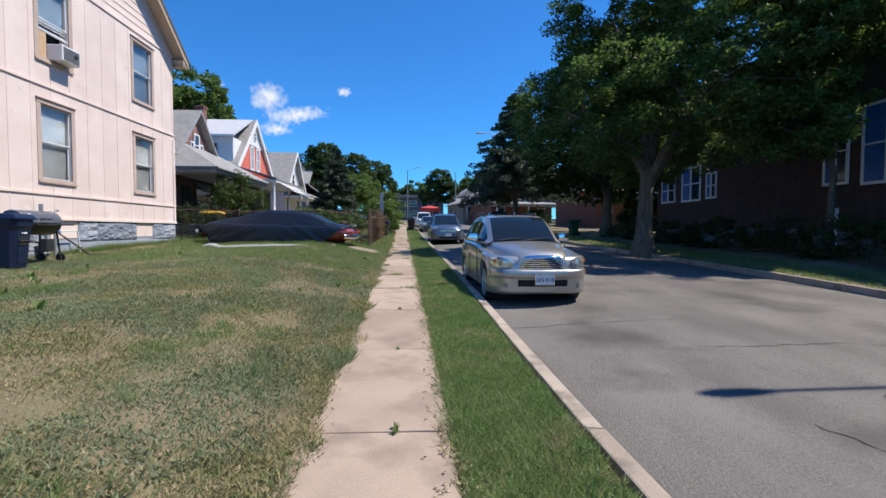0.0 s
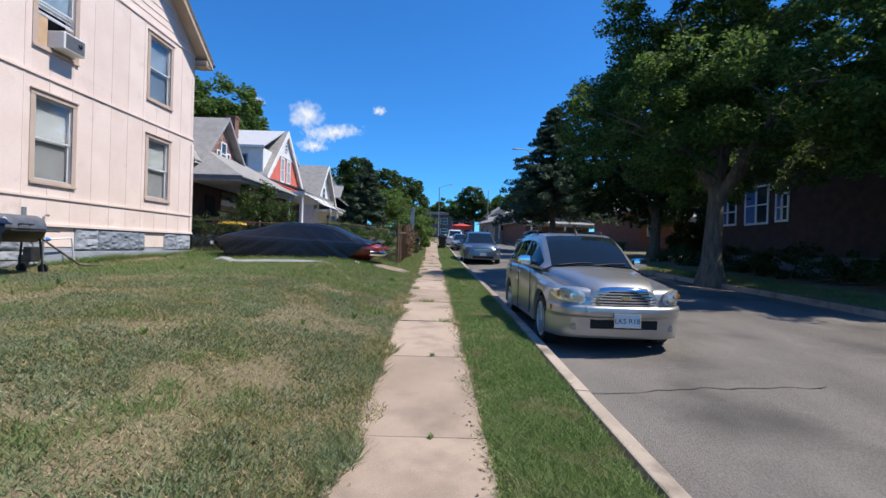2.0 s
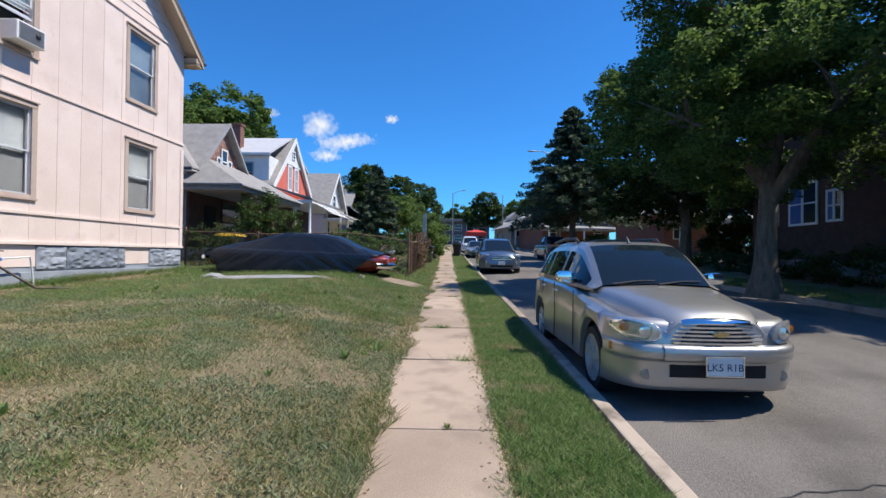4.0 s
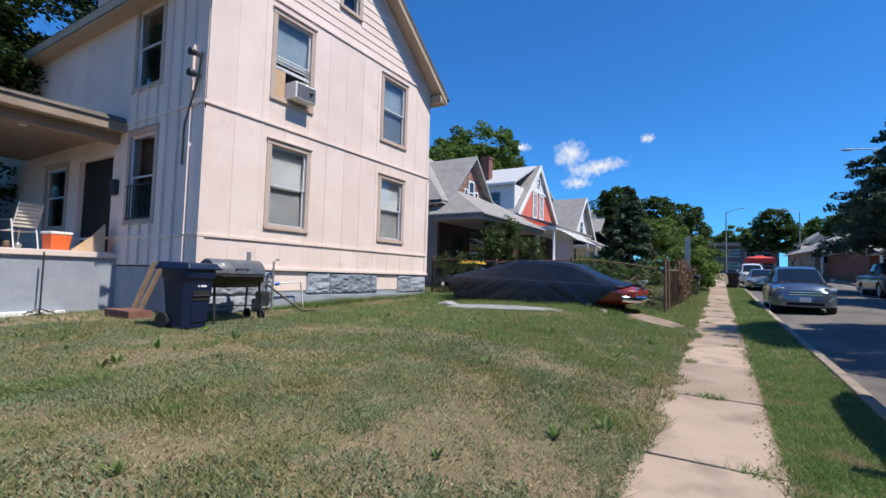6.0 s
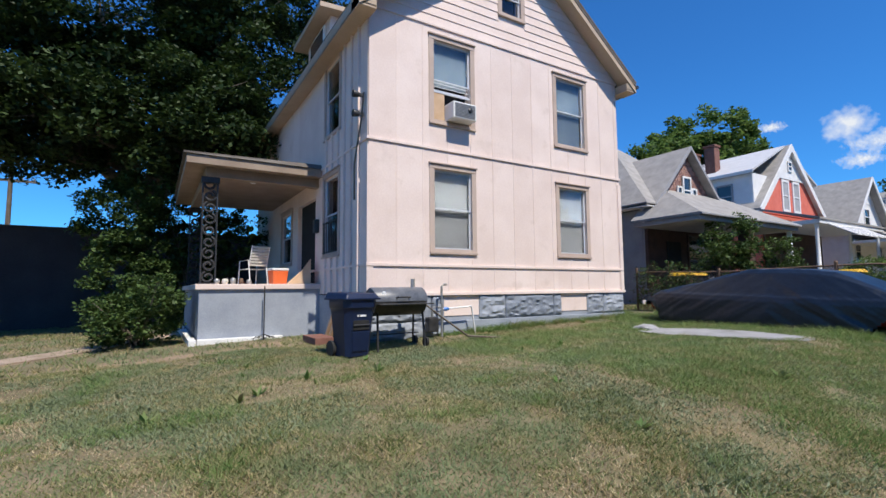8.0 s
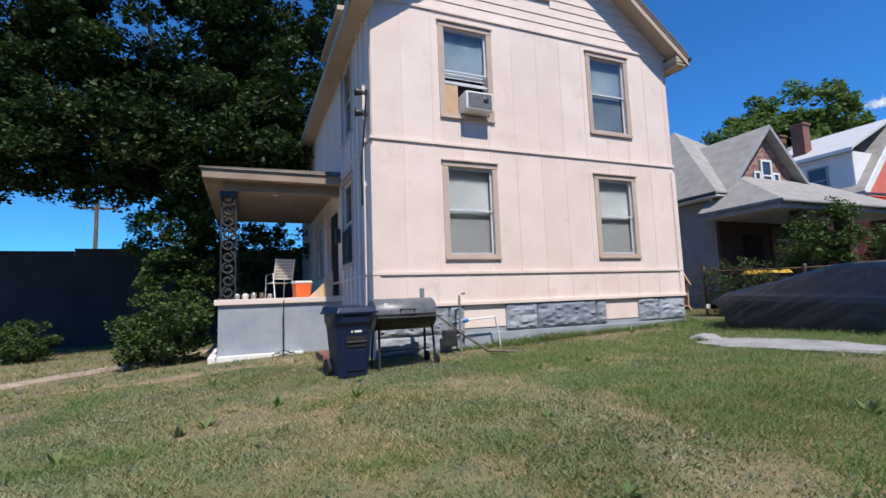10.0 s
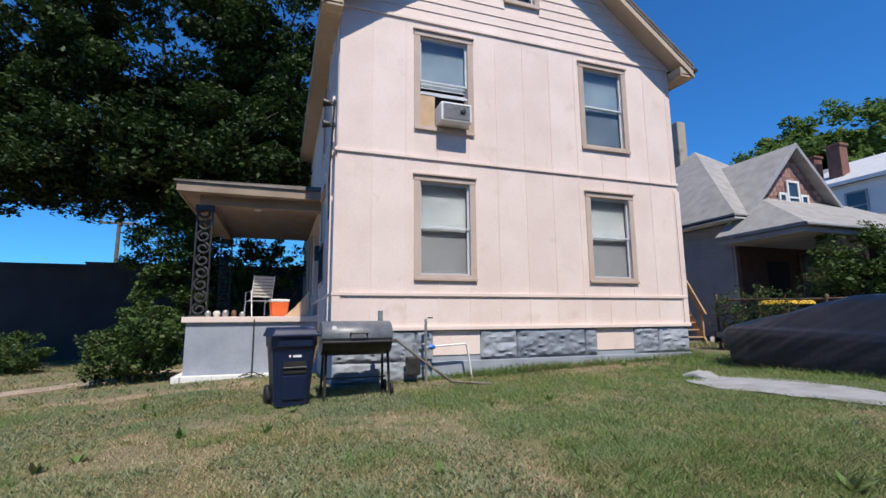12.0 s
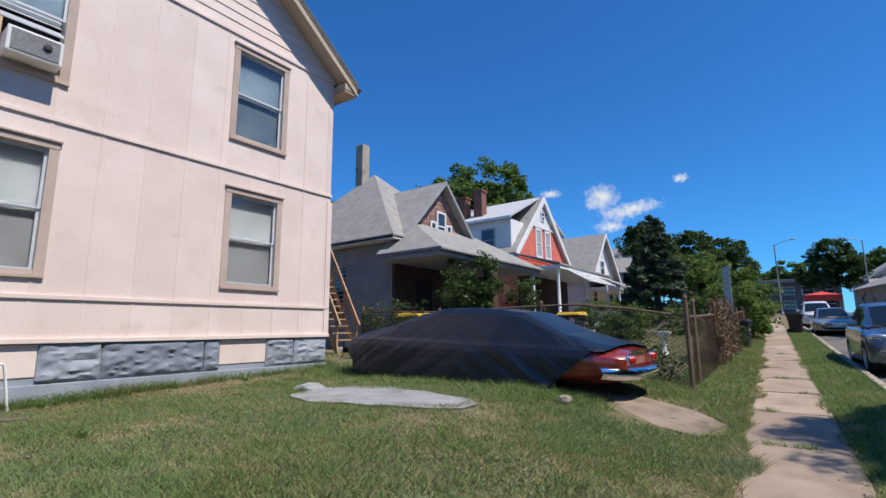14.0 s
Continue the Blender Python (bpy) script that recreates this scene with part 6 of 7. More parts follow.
pts = [(x * 0.95, -0.12 + 0.42 * abs(x) ** 4, 0.43) for x in np.linspace(-1, 1, 21)]
rings = [[(p[0], p[1] + d, p[2] + h) for p in pts] for d, h in ((0.10, -0.085), (0.03, -0.08), (0.0, -0.055), (-0.025, 0.0), (0.0, 0.055), (0.03, 0.075), (0.10, 0.08))]
part("bumper", Shape().loft(rings), CHROME, coupe, "chrome rear bumper", smooth=50)
part("trim_strip", Shape().box(-0.62, 0.62, 0.0, 0.03, 0.70, 0.712), CHROME, coupe)
part("nose_bumper", Shape().box(-0.8, 0.8, 5.38, 5.5, 0.4, 0.52), CHROME, coupe, "chrome front bumper under the sheet", bevel=0.03)

# ---- street furniture, fences ----
def street_lamp(label, u, v, h, arm, group="street lamps"):
    t = thing("street_lamp", label, "street lamp", at_street(u, v, 0.05), 0, group)
    part("pole", Shape().tube([(0, 0, -0.1), (0, 0, h * 0.6), (0, 0, h - 0.3)], [0.10, 0.08, 0.06], 12), STEEL, t, smooth=True)
    part("base", Shape().lathe([(0.2, -0.1), (0.2, 0.12), (0.12, 0.3)], (0, 0, 0), "z", 16), STEEL, t, smooth=40)
    part("arm", Shape().tube([(0, 0, h - 0.5), (-arm * 0.3, 0, h - 0.1), (-arm * 0.7, 0, h + 0.1), (-arm, 0, h + 0.15)], 0.035, 8), STEEL, t, smooth=True)
    part("lamp_head", Shape().loft([[(-arm - 0.6 * f, w * math.cos(a), h + 0.14 + 0.07 * math.sin(a) * k) for a in np.linspace(0, math.tau, 12, endpoint=False)] for f, w, k in ((-0.1, 0.05, 0.6), (0.2, 0.09, 1), (0.7, 0.11, 1), (1, 0.05, 0.5))], closed=True, caps=True), STEEL, t, smooth=50)
    return t
street_lamp("grey steel street lamp with a curved arm", 10.9, 3.88, 8.6, 2.0)
street_lamp("grey steel street lamp with a curved arm", 9.7, 44.0, 8.8, 2.2)
street_lamp("tall thin street lamp far along the kerb", 9.7, 86.0, 9.0, 2.2)
street_lamp("tall thin street lamp far along the kerb", 0.9, 82.0, 9.0, -2.2)


def utility_pole(x, y, h):
    t = thing("utility_pole", "weathered wooden utility pole with a cross-arm", "utility pole", g3(x, y))
    part("pole", Shape().tube([(0, 0, -0.2), (0, 0, h)], [0.15, 0.1], 10), BARK, t, smooth=True)
    part("cross_arm", Shape().box(-0.06, 0.06, -1.1, 1.1, h - 0.8, h - 0.68), BARK, t)
    for k in (-1, -0.5, 0.5, 1):
        part("insulator", Shape().lathe([(0.03, 0), (0.05, 0.06), (0.03, 0.14)], (0, k, h - 0.68), "z", 8), STEEL, t)
utility_pole(-34.0, -0.6, 8.4)


def chain_link(name, a, b, h, posts, label, mesh_m=RUST, cell=0.075):
    """A chain-link run from a to b (x, y), following the ground."""
    A, B = Vector((*a, 0)), Vector((*b, 0))
    L = (B - A).length
    d = (B - A) / L
    t = thing(name, label, "fence", (a[0], a[1], land(*a)))
    inv = Matrix.Translation(-t.matrix_basis.translation)
    def put(nm, sh, m, **k):
        ob = part(nm, sh, m, t, **k)
        ob.matrix_parent_inverse = inv
        return ob
    def at(s, z):
        p = A + d * s
        return (p.x, p.y, land(p.x, p.y) + z)
    for s, ph in posts:
        put("post", Shape().tube([at(s, -0.2), at(s, ph)], 0.036, 10), RUST, smooth=40)
        put("post_cap", Shape().lathe([(0.04, 0), (0.042, 0.03), (0.02, 0.06)], at(s, ph), "z", 10), RUST, smooth=True)
    put("top_rail", Shape().tube([at(s, h) for s in np.linspace(0, L, 9)], 0.021, 8), RUST, smooth=40)
    w = Shape()
    r = 0.0022
    n = Vector((-d.y, d.x, 0))
    for sg in (1, -1):
        q = -h
        while q < L + h:
            s0, z0, s1, z1 = (q, 0.04, q + h, h) if sg > 0 else (q + h, 0.04, q, h)
            def clip(s0, z0, s1, z1):
                if s0 > s1:
                    s0, z0, s1, z1 = s1, z1, s0, z0
                if s1 <= 0 or s0 >= L:
                    return None
                if s0 < 0:
                    z0 += (z1 - z0) * (-s0) / (s1 - s0)
                    s0 = 0
                if s1 > L:
                    z1 = z0 + (z1 - z0) * (L - s0) / (s1 - s0)
                    s1 = L
                return s0, z0, s1, z1
            g = clip(s0, z0, s1, z1)
            if g:
                p, e = Vector(at(g[0], g[1])), Vector(at(g[2], g[3]))
                ax = (e - p).normalized()
                u = ax.cross(n).normalized() * r * 1.6
                o = n * r * 1.6 * sg
                w.add([p - u, p + u, p + o, e - u, e + u, e + o], [(0, 1, 4, 3), (1, 2, 5, 4), (2, 0, 3, 5)])
            q += cell
    m = put("wire_mesh", w, mesh_m)
    m["kind"] = "stuff"
    return t
FC = (-1.72, 19.4)
chain_link("chain_link_fence", (-9.6, 19.5), FC, 1.2, [(0.0, 1.3), (2.6, 1.25), (5.2, 1.25), (7.85, 1.5)], "rusty chain-link fence along the neighbour's yard")
chain_link("chain_link_fence", (-1.72, 19.5), (-1.85, 34.0), 1.2, [(0.45, 1.45), (3.5, 1.45), (6.5, 1.3), (9.5, 1.3), (12.5, 1.3)], "rusty chain-link fence beside the sidewalk, overgrown with vines")
# pale leaning board post by the fence
bp = thing("wooden_post", "weathered pale wooden post standing by the fence", "post", g3(-1.8, 26.4))
part("post_board", Shape().hexa([(-0.10, -0.05, -0.1), (0.12, -0.05, -0.1), (0.12, 0.05, -0.1), (-0.10, 0.05, -0.1)], [(-0.02, -0.05, 2.5), (0.17, -0.05, 2.6), (0.17, 0.05, 2.6), (-0.02, 0.05, 2.5)]), STEEL, bp, bevel=0.01)
# vines on the fence: dry stems and leaves
def vine(label, x0, y0, x1, y1, h, n, material, seed, size=0.035, off=0.05):
    rng = random.Random(seed)
    t = thing("vine", label, "vine", g3((x0 + x1) / 2, (y0 + y1) / 2))
    o = t.matrix_basis.translation
    s, cl = Shape(), []
    for _ in range(n):
        f = rng.random()
        x, y = x0 + (x1 - x0) * f + rng.uniform(-off, off), y0 + (y1 - y0) * f + rng.uniform(-off, off)
        z = land(x, y) - o.z
        hh = h * rng.uniform(0.5, 1.1)
        pts = [(x - o.x, y - o.y, z - 0.03)]
        for k in range(1, 5):
            pts.append((x - o.x + rng.uniform(-0.14, 0.14), y - o.y + rng.uniform(-0.25, 0.25), z + hh * k / 4))
        s.tube(pts, [0.008, 0.007, 0.006, 0.005, 0.003], 4)
        cl += [(*p, 0.14) for p in pts[1:]]
    part("stem", s, RUST, t)
    leaves("foliage", cl, 12, size, material, t, seed)
    return t
DRY = leaf_mat("dry_vine_leaf", (0.10, 0.065, 0.04), (0.17, 0.12, 0.07), 0.15)
vine("dry brown vines matted over the fence", -1.76, 22.8, -1.8, 27.2, 1.45, 170, DRY, 51)
vine("green creeper on the yard fence", -9.5, 19.5, -7.6, 19.5, 1.4, 70, LEAFB, 52)
vine("sparse weeds along the yard fence", -7.5, 19.6, -2.0, 19.6, 0.7, 60, LEAFB, 53)


# ---- wheeled bins ----
def wheelie_bin(label, at, turn, m, h=1.06, group=""):
    t = thing("wheeled_bin", label, "bin", at, turn, group)
    rings = []
    for z, w, d in ((0.02, 0.22, 0.23), (0.12, 0.23, 0.24), (0.70, 0.275, 0.30), (0.78, 0.285, 0.31), (0.80, 0.30, 0.33), (0.93, 0.305, 0.335)):
        rings.append([(w * sx * (1 if abs(sy) < 0.9 else 0.86), d * sy * (1 if abs(sx) < 0.9 else 0.86), z * h / 1.06) for sx, sy in ((-1, -0.8), (-0.8, -1), (0.8, -1), (1, -0.8), (1, 0.8), (0.8, 1), (-0.8, 1), (-1, 0.8))])
    part("tub", Shape().loft(rings, closed=True, caps=True), m, t, smooth=40)
    part("lid", Shape().hexa([(-0.32, -0.36, 0.94), (0.32, -0.36, 0.94), (0.32, 0.36, 0.94), (-0.32, 0.36, 0.94)], [(-0.27, -0.3, 1.03), (0.27, -0.3, 1.03), (0.29, 0.34, 1.05), (-0.29, 0.34, 1.05)]), m, t, bevel=0.025)
    part("lid_rim", Shape().box(-0.325, 0.325, -0.365, 0.37, 0.925, 0.955), m, t, bevel=0.01)
    # no hollow is cut: a dark block paints the shade behind the bar
    part("bar_recess", Shape().box(-0.15, 0.15, -0.292, -0.262, 0.44, 0.60), DARK, t, "dark block painting the shaded recess behind the lifting bar", bevel=0.01)
    part("lift_bar", Shape().tube([(-0.15, -0.30, 0.52), (0.15, -0.30, 0.52)], 0.014, 8), BLACKM, t)
    part("front_panel", Shape().hexa([(-0.14, -0.255, 0.10), (0.14, -0.255, 0.10), (0.14, -0.225, 0.10), (-0.14, -0.225, 0.10)], [(-0.16, -0.285, 0.42), (0.16, -0.285, 0.42), (0.16, -0.25, 0.42), (-0.16, -0.25, 0.42)]), m, t, bevel=0.012)
    part("handle", Shape().tube([(-0.24, 0.33, 0.95), (-0.24, 0.42, 0.98), (0.24, 0.42, 0.98), (0.24, 0.33, 0.95)], 0.016, 8), m, t, smooth=40)
    for x in (-0.26, 0.26):
        part("wheel", Shape().lathe([(0.05, -0.03), (0.125, -0.028), (0.13, 0.0), (0.125, 0.028), (0.05, 0.03)], (x, 0.22, 0.13), "x", 18), RUBBER, t, smooth=40)
    part("axle", Shape().tube([(-0.26, 0.22, 0.13), (0.26, 0.22, 0.13)], 0.012, 6), STEEL, t)
    for k, (a, b) in enumerate(((-0.08, -0.055), (-0.03, 0.08))):
        part("marking", Shape().box(a, b, -0.302, -0.296, 0.655, 0.685), WHITE, t, "small white stamped marking")
    for x in (-0.13, 0.0, 0.13):
        part("rib", Shape().box(x - 0.012, x + 0.012, -0.325, -0.30, 0.80, 0.92), m, t, bevel=0.006)
    return t
wheelie_bin("blue plastic wheeled bin beside the grill", g3(-7.5, 9.17), 100, BINBLUE)
wheelie_bin("black plastic wheeled bin beside the sidewalk", at_street(-1.05, 30.0), 80, BINDARK, group="kerbside bins")
wheelie_bin("black plastic wheeled bin on the verge", at_street(0.85, 41.0), 80, BINDARK, group="kerbside bins")
wheelie_bin("green plastic wheeled bin by the brick house", at_street(11.2, 30.0, 0.1), -90, surf("green_plastic", (0.01, 0.07, 0.03), (0.02, 0.1, 0.045), 4, 0.5))
wheelie_bin("dark bin with a yellow lid behind the fence", g3(-8.4, 20.3), 90, BINDARK)
yl = thing("yellow_lid", "bright yellow plastic lid above the fence", "lid", g3(-8.4, 20.3, 1.06))
part("lid_top", Shape().hexa([(-0.42, -0.42, 0), (0.42, -0.42, 0), (0.42, 0.42, 0), (-0.42, 0.42, 0)], [(-0.34, -0.34, 0.1), (0.34, -0.34, 0.1), (0.34, 0.34, 0.12), (-0.34, 0.34, 0.12)]), YELLOW, yl, bevel=0.03)
wheelie_bin("dark bin with a yellow top in the neighbour's yard", g3(-6.3, 26.0), 90, BINDARK, 0.9)
yl2 = copy_thing(yl, pose(*g3(-6.3, 26.0, 1.0)))

# ---- barrel grill ----
GM = surf("grey_black_enamel", (0.07, 0.078, 0.092), (0.15, 0.16, 0.18), 5, 0.4, 0.1, 40)
grill = thing("barrel_grill", "grey-black steel barrel grill on legs beside the house", "grill", g3(-7.75, 10.1), 92)
def barrel(a0, a1, r, x0, x1, n=14):
    prof = [(r * math.cos(a), r * math.sin(a)) for a in np.linspace(a0, a1, n)]
    return Shape().loft([[(x, p[0] * f, 0.83 + p[1] * f) for p in prof] for x, f in ((x0, 0.02), (x0, 0.94), (x0 + 0.02, 1), (x1 - 0.02, 1), (x1, 0.94), (x1, 0.02))])
part("lid", barrel(0.02, math.pi - 0.02, 0.255, -0.52, 0.52), GM, grill, "grey lid with a faded top", smooth=40)
part("firebox", barrel(math.pi, math.tau, 0.25, -0.51, 0.51), BLACKM, grill, smooth=40)
part("shelf", Shape().box(-0.55, 0.5, -0.50, -0.25, 0.78, 0.80), BLACKM, grill, bevel=0.005)
part("lid_handle", Shape().tube([(-0.12, -0.25, 0.90), (-0.12, -0.32, 0.91), (0.12, -0.32, 0.91), (0.12, -0.25, 0.90)], 0.014, 8), BLACKM, grill, smooth=40)
part("chimney_pipe", Shape().tube([(0.40, 0.1, 1.03), (0.40, 0.1, 1.24)], 0.04, 12), STEEL, grill, smooth=40)
part("thermometer", Shape().lathe([(0.035, -0.01), (0.035, 0.01)], (-0.35, -0.21, 0.98), "y", 14), WHITE, grill)
for x in (-0.45, 0.45):
    for y in (-0.2, 0.2):
        part("leg", Shape().tube([(x, y * 0.8, 0.7), (x * 1.05, y * 1.15, -0.03)], 0.02, 8), BLACKM, grill)
part("stretcher", Shape().tube([(-0.46, 0, 0.25), (0.46, 0, 0.25)], 0.012, 6), BLACKM, grill)
for y in (-0.2, 0.2):
    part("wheel", Shape().lathe([(0.02, -0.02), (0.09, -0.02), (0.09, 0.02), (0.02, 0.02)], (0.5, y, 0.09), "x", 16), RUBBER, grill)

# gas pipes by the foundation
gp = thing("gas_pipe", "galvanised gas riser with white plastic pipe at the foundation", "pipe", g3(-8.22, 11.35))
z0 = gp.matrix_basis.translation.z
part("riser", Shape().tube([(0, 0, -0.1), (0, 0, 1.82 - z0), (0, 0.06, 1.86 - z0), (0, 0.12, 1.86 - z0)], 0.024, 10), STEEL, gp, smooth=40)
part("valve", Shape().lathe([(0.03, -0.06), (0.045, 0), (0.03, 0.06)], (0, 0.1, 1.36 - z0), "y", 10), surf("blue_valve", (0.02, 0.15, 0.5), (0.03, 0.2, 0.6), 5, 0.4), gp)
part("branch_pipe", Shape().tube([(0, 0.0, 1.36 - z0), (0, 0.72, 1.40 - z0), (0, 0.74, 1.38 - z0), (0, 0.84, -0.05)], 0.017, 8), WHITE, gp, smooth=40)
part("meter", Shape().box(-0.12, 0.06, -0.33, -0.1, 0.12, 0.42), BLACKM, gp, bevel=0.03)
part("meter_pipe", Shape().tube([(-0.03, -0.2, 0.42), (-0.03, -0.2, 0.62), (0, -0.02, 0.62)], 0.018, 8), STEEL, gp)
bch = thing("fallen_branch", "dry forked branch leaning on the grass", "branch", g3(-7.75, 11.5))
part("limb", Shape().tube([(-0.2, -0.75, 0.75), (-0.05, -0.4, 0.45), (0.1, 0.1, 0.08), (0.2, 0.75, 0.03)], [0.014, 0.02, 0.024, 0.012], 6), BARK, bch)
part("limb", Shape().tube([(0.1, 0.1, 0.08), (0.3, 0.5, 0.05), (0.28, 0.95, 0.02)], [0.018, 0.014, 0.006], 6), BARK, bch)

# boards stacked by the porch corner
lb = thing("lumber", "leaning wooden boards at the porch corner", "boards", g3(-9.6, 9.5))
part("board", Shape().hexa([(-0.5, 0, 0), (-0.4, 0, 0), (-0.4, 0.06, 0), (-0.5, 0.06, 0)], [(-0.15, 0.2, 1.0), (-0.05, 0.2, 1.0), (-0.05, 0.25, 1.0), (-0.15, 0.25, 1.0)]), WOOD, lb)
part("board", Shape().hexa([(-0.25, 0, 0), (-0.15, 0, 0), (-0.15, 0.06, 0), (-0.25, 0.06, 0)], [(0.1, 0.2, 0.9), (0.2, 0.2, 0.9), (0.2, 0.25, 0.9), (0.1, 0.25, 0.9)]), WOOD, lb)
part("brick_step", Shape().box(-0.3, 0.6, -0.5, -0.1, -0.1, 0.12), BRICK, lb, bevel=0.01)

# ---- porch clutter ----
PL = surf("cream_plastic", (0.55, 0.52, 0.45), (0.65, 0.62, 0.55), 4, 0.5)
ch = thing("patio_chair", "white strapped patio chair on the porch", "chair", (-12.9, 8.5, DECK), -70)
for x in (-0.24, 0.24):
    part("leg_frame", Shape().tube([(x, -0.27, 0), (x, -0.22, 0.6), (x, 0.2, 0.62), (x, 0.32, 0)], 0.014, 8), WHITE, ch, smooth=40)
    part("back_post", Shape().tube([(x, -0.25, 0.38), (x, 0.22, 0.40), (x, 0.38, 0.98)], 0.014, 8), WHITE, ch, smooth=40)
for k in range(7):
    part("strap", Shape().box(-0.24, 0.24, -0.23 + k * 0.065, -0.185 + k * 0.065, 0.385, 0.40), PL, ch)
for k in range(7):
    f = 0.12 + k * 0.125
    part("strap", Shape().box(-0.24, 0.24, 0.215 + 0.16 * f, 0.235 + 0.16 * f, 0.40 + 0.58 * f, 0.46 + 0.58 * f), PL, ch)
cooler = thing("cooler", "orange plastic cooler with a white lid on the porch", "cooler", (-12.2, 8.98, DECK), 10)
part("tub", Shape().hexa([(-0.15, -0.17, 0), (0.15, -0.17, 0), (0.15, 0.17, 0), (-0.15, 0.17, 0)], [(-0.18, -0.2, 0.34), (0.18, -0.2, 0.34), (0.18, 0.2, 0.34), (-0.18, 0.2, 0.34)]), ORANGE, cooler, bevel=0.03)
part("lid", Shape().box(-0.19, 0.19, -0.21, 0.21, 0.34, 0.40), WHITE, cooler, bevel=0.02)
bag = thing("cardboard", "crumpled tan cardboard propped against the wall", "cardboard", (-11.85, 9.5, DECK))
part("sheet", Shape().hexa([(-0.1, -0.4, 0), (0.1, -0.4, 0), (0.3, 0.12, 0), (0.1, 0.15, 0)], [(-0.05, -0.05, 0.3), (0.05, -0.05, 0.33), (0.22, 0.14, 0.62), (0.12, 0.15, 0.64)]), CANVAS, bag, bevel=0.03)
rng = random.Random(5)
for k in range(5):
    w = rng.uniform(0.04, 0.08)
    jr = thing("jar" if k % 2 else "pot", "small pale pot on the porch edge", "pot", (-11.75, 7.55 + k * 0.17, DECK), 0, "clutter on the porch edge")
    hgt = rng.uniform(0.05, 0.15)
    part("vessel", Shape().lathe([(w * 0.7, 0), (w, hgt * 0.4), (w * 0.9, hgt * 0.8), (w * 0.6, hgt), (w * 0.5, hgt * 0.95)], (0, 0, 0), "z", 12), rng.choice([STEEL, PL, GREYSIDE, RUST]), jr, smooth=50)
pl_ = new("porch_lamp")
pl_.parent = porch
pl_.matrix_parent_inverse = Matrix.Translation((-PX1, -PY0, -0.6))
pp("fitting", Shape().lathe([(0.07, RZ - 0.04), (0.09, RZ - 0.09), (0.05, RZ - 0.13)], (-12.6, 8.4, 0), "z", 14), WHITE, parent=pl_, smooth=True)
st = thing("iron_stand", "black iron railing stand against the porch base", "stand", g3(-11.3, 8.5))
part("stem", Shape().tube([(0, 0, 0), (0, 0, 1.2)], 0.016, 8), BLACKM, st)
part("foot", Shape().tube([(0, -0.25, 0.02), (0, 0, 0.12), (0, 0.25, 0.02)], 0.012, 6), BLACKM, st)
part("scroll", Shape().tube([(0, -0.22 + 0.05 * k, 0.02 + 0.06 * abs(math.sin(k * 1.3))) for k in range(10)], 0.009, 6), BLACKM, st)
door = new("front_door")
door.parent = house
door.matrix_parent_inverse = HINV
# no real door leaf: a black panel paints the unlit hall behind the opening
hp("leaf", Shape().box(-13.7, -11.95, Y0 + 0.12, Y0 + 0.17, 1.95, 4.15), DARK, door, "near-black panel painting the shade inside the open doorway")
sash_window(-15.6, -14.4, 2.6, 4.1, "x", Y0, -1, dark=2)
mb = thing("mailbox", "small black wall mailbox by the door", "mailbox", (-11.7, Y0 - 0.001, 3.2))
part("box_body", Shape().box(-0.1, 0.1, -0.12, 0, 0, 0.34), BLACKM, mb, bevel=0.02)
# floodlights at the corner
fl_ = thing("floodlight", "black twin floodlight on the house corner", "lamp", (WX - 0.25, Y0 - 0.02, 5.55))
for dz in (-0.28, 0.12):
    part("lamp_can", Shape().lathe([(0.05, 0), (0.075, -0.12), (0.07, -0.13)], (0.05, -0.1, dz), "y", 14), BLACKM, fl_, smooth=40)
    part("bracket", Shape().box(0.02, 0.08, -0.1, 0, dz - 0.03, dz + 0.03), BLACKM, fl_)
cable = thing("cable", "black service cable hanging down the corner", "cable", (WX - 0.3, Y0 - 0.06, 4.7))
part("wire", Shape().tube([(0.2, 0, 1.0), (0.12, -0.01, 0.5), (-0.25, -0.015, -0.35), (-0.28, 0, -1.1)], 0.02, 6), BLACKM, cable, smooth=True)

# lumber stair beside the bungalow
stair = thing("timber_stair", "brown timber stair against the grey bungalow", "stair", g3(-12.5, 20.7))
zs = stair.matrix_basis.translation.z
for dy in (-0.4, 0.4):
    for nm, up in (("stringer", 0.0), ("handrail", 0.9)):
        part(nm, Shape().hexa([(0.95, dy - 0.03, up), (1.12, dy - 0.03, up), (1.12, dy + 0.03, up), (0.95, dy + 0.03, up)], [(-0.55, dy - 0.03, up + 2.6), (-0.38, dy - 0.03, up + 2.6), (-0.38, dy + 0.03, up + 2.6), (-0.55, dy + 0.03, up + 2.6)]), WOOD, stair)
    for k in range(3):
        part("baluster", Shape().box(0.92 - k * 0.58, 0.99 - k * 0.58, dy - 0.03, dy + 0.03, 0.1 + k * 1.0, 1.0 + k * 1.0), WOOD, stair)
for k in range(11):
    part("tread", Shape().box(0.78 - k * 0.125, 1.0 - k * 0.125, -0.37, 0.37, 0.2 + k * 0.217, 0.235 + k * 0.217), WOOD, stair)

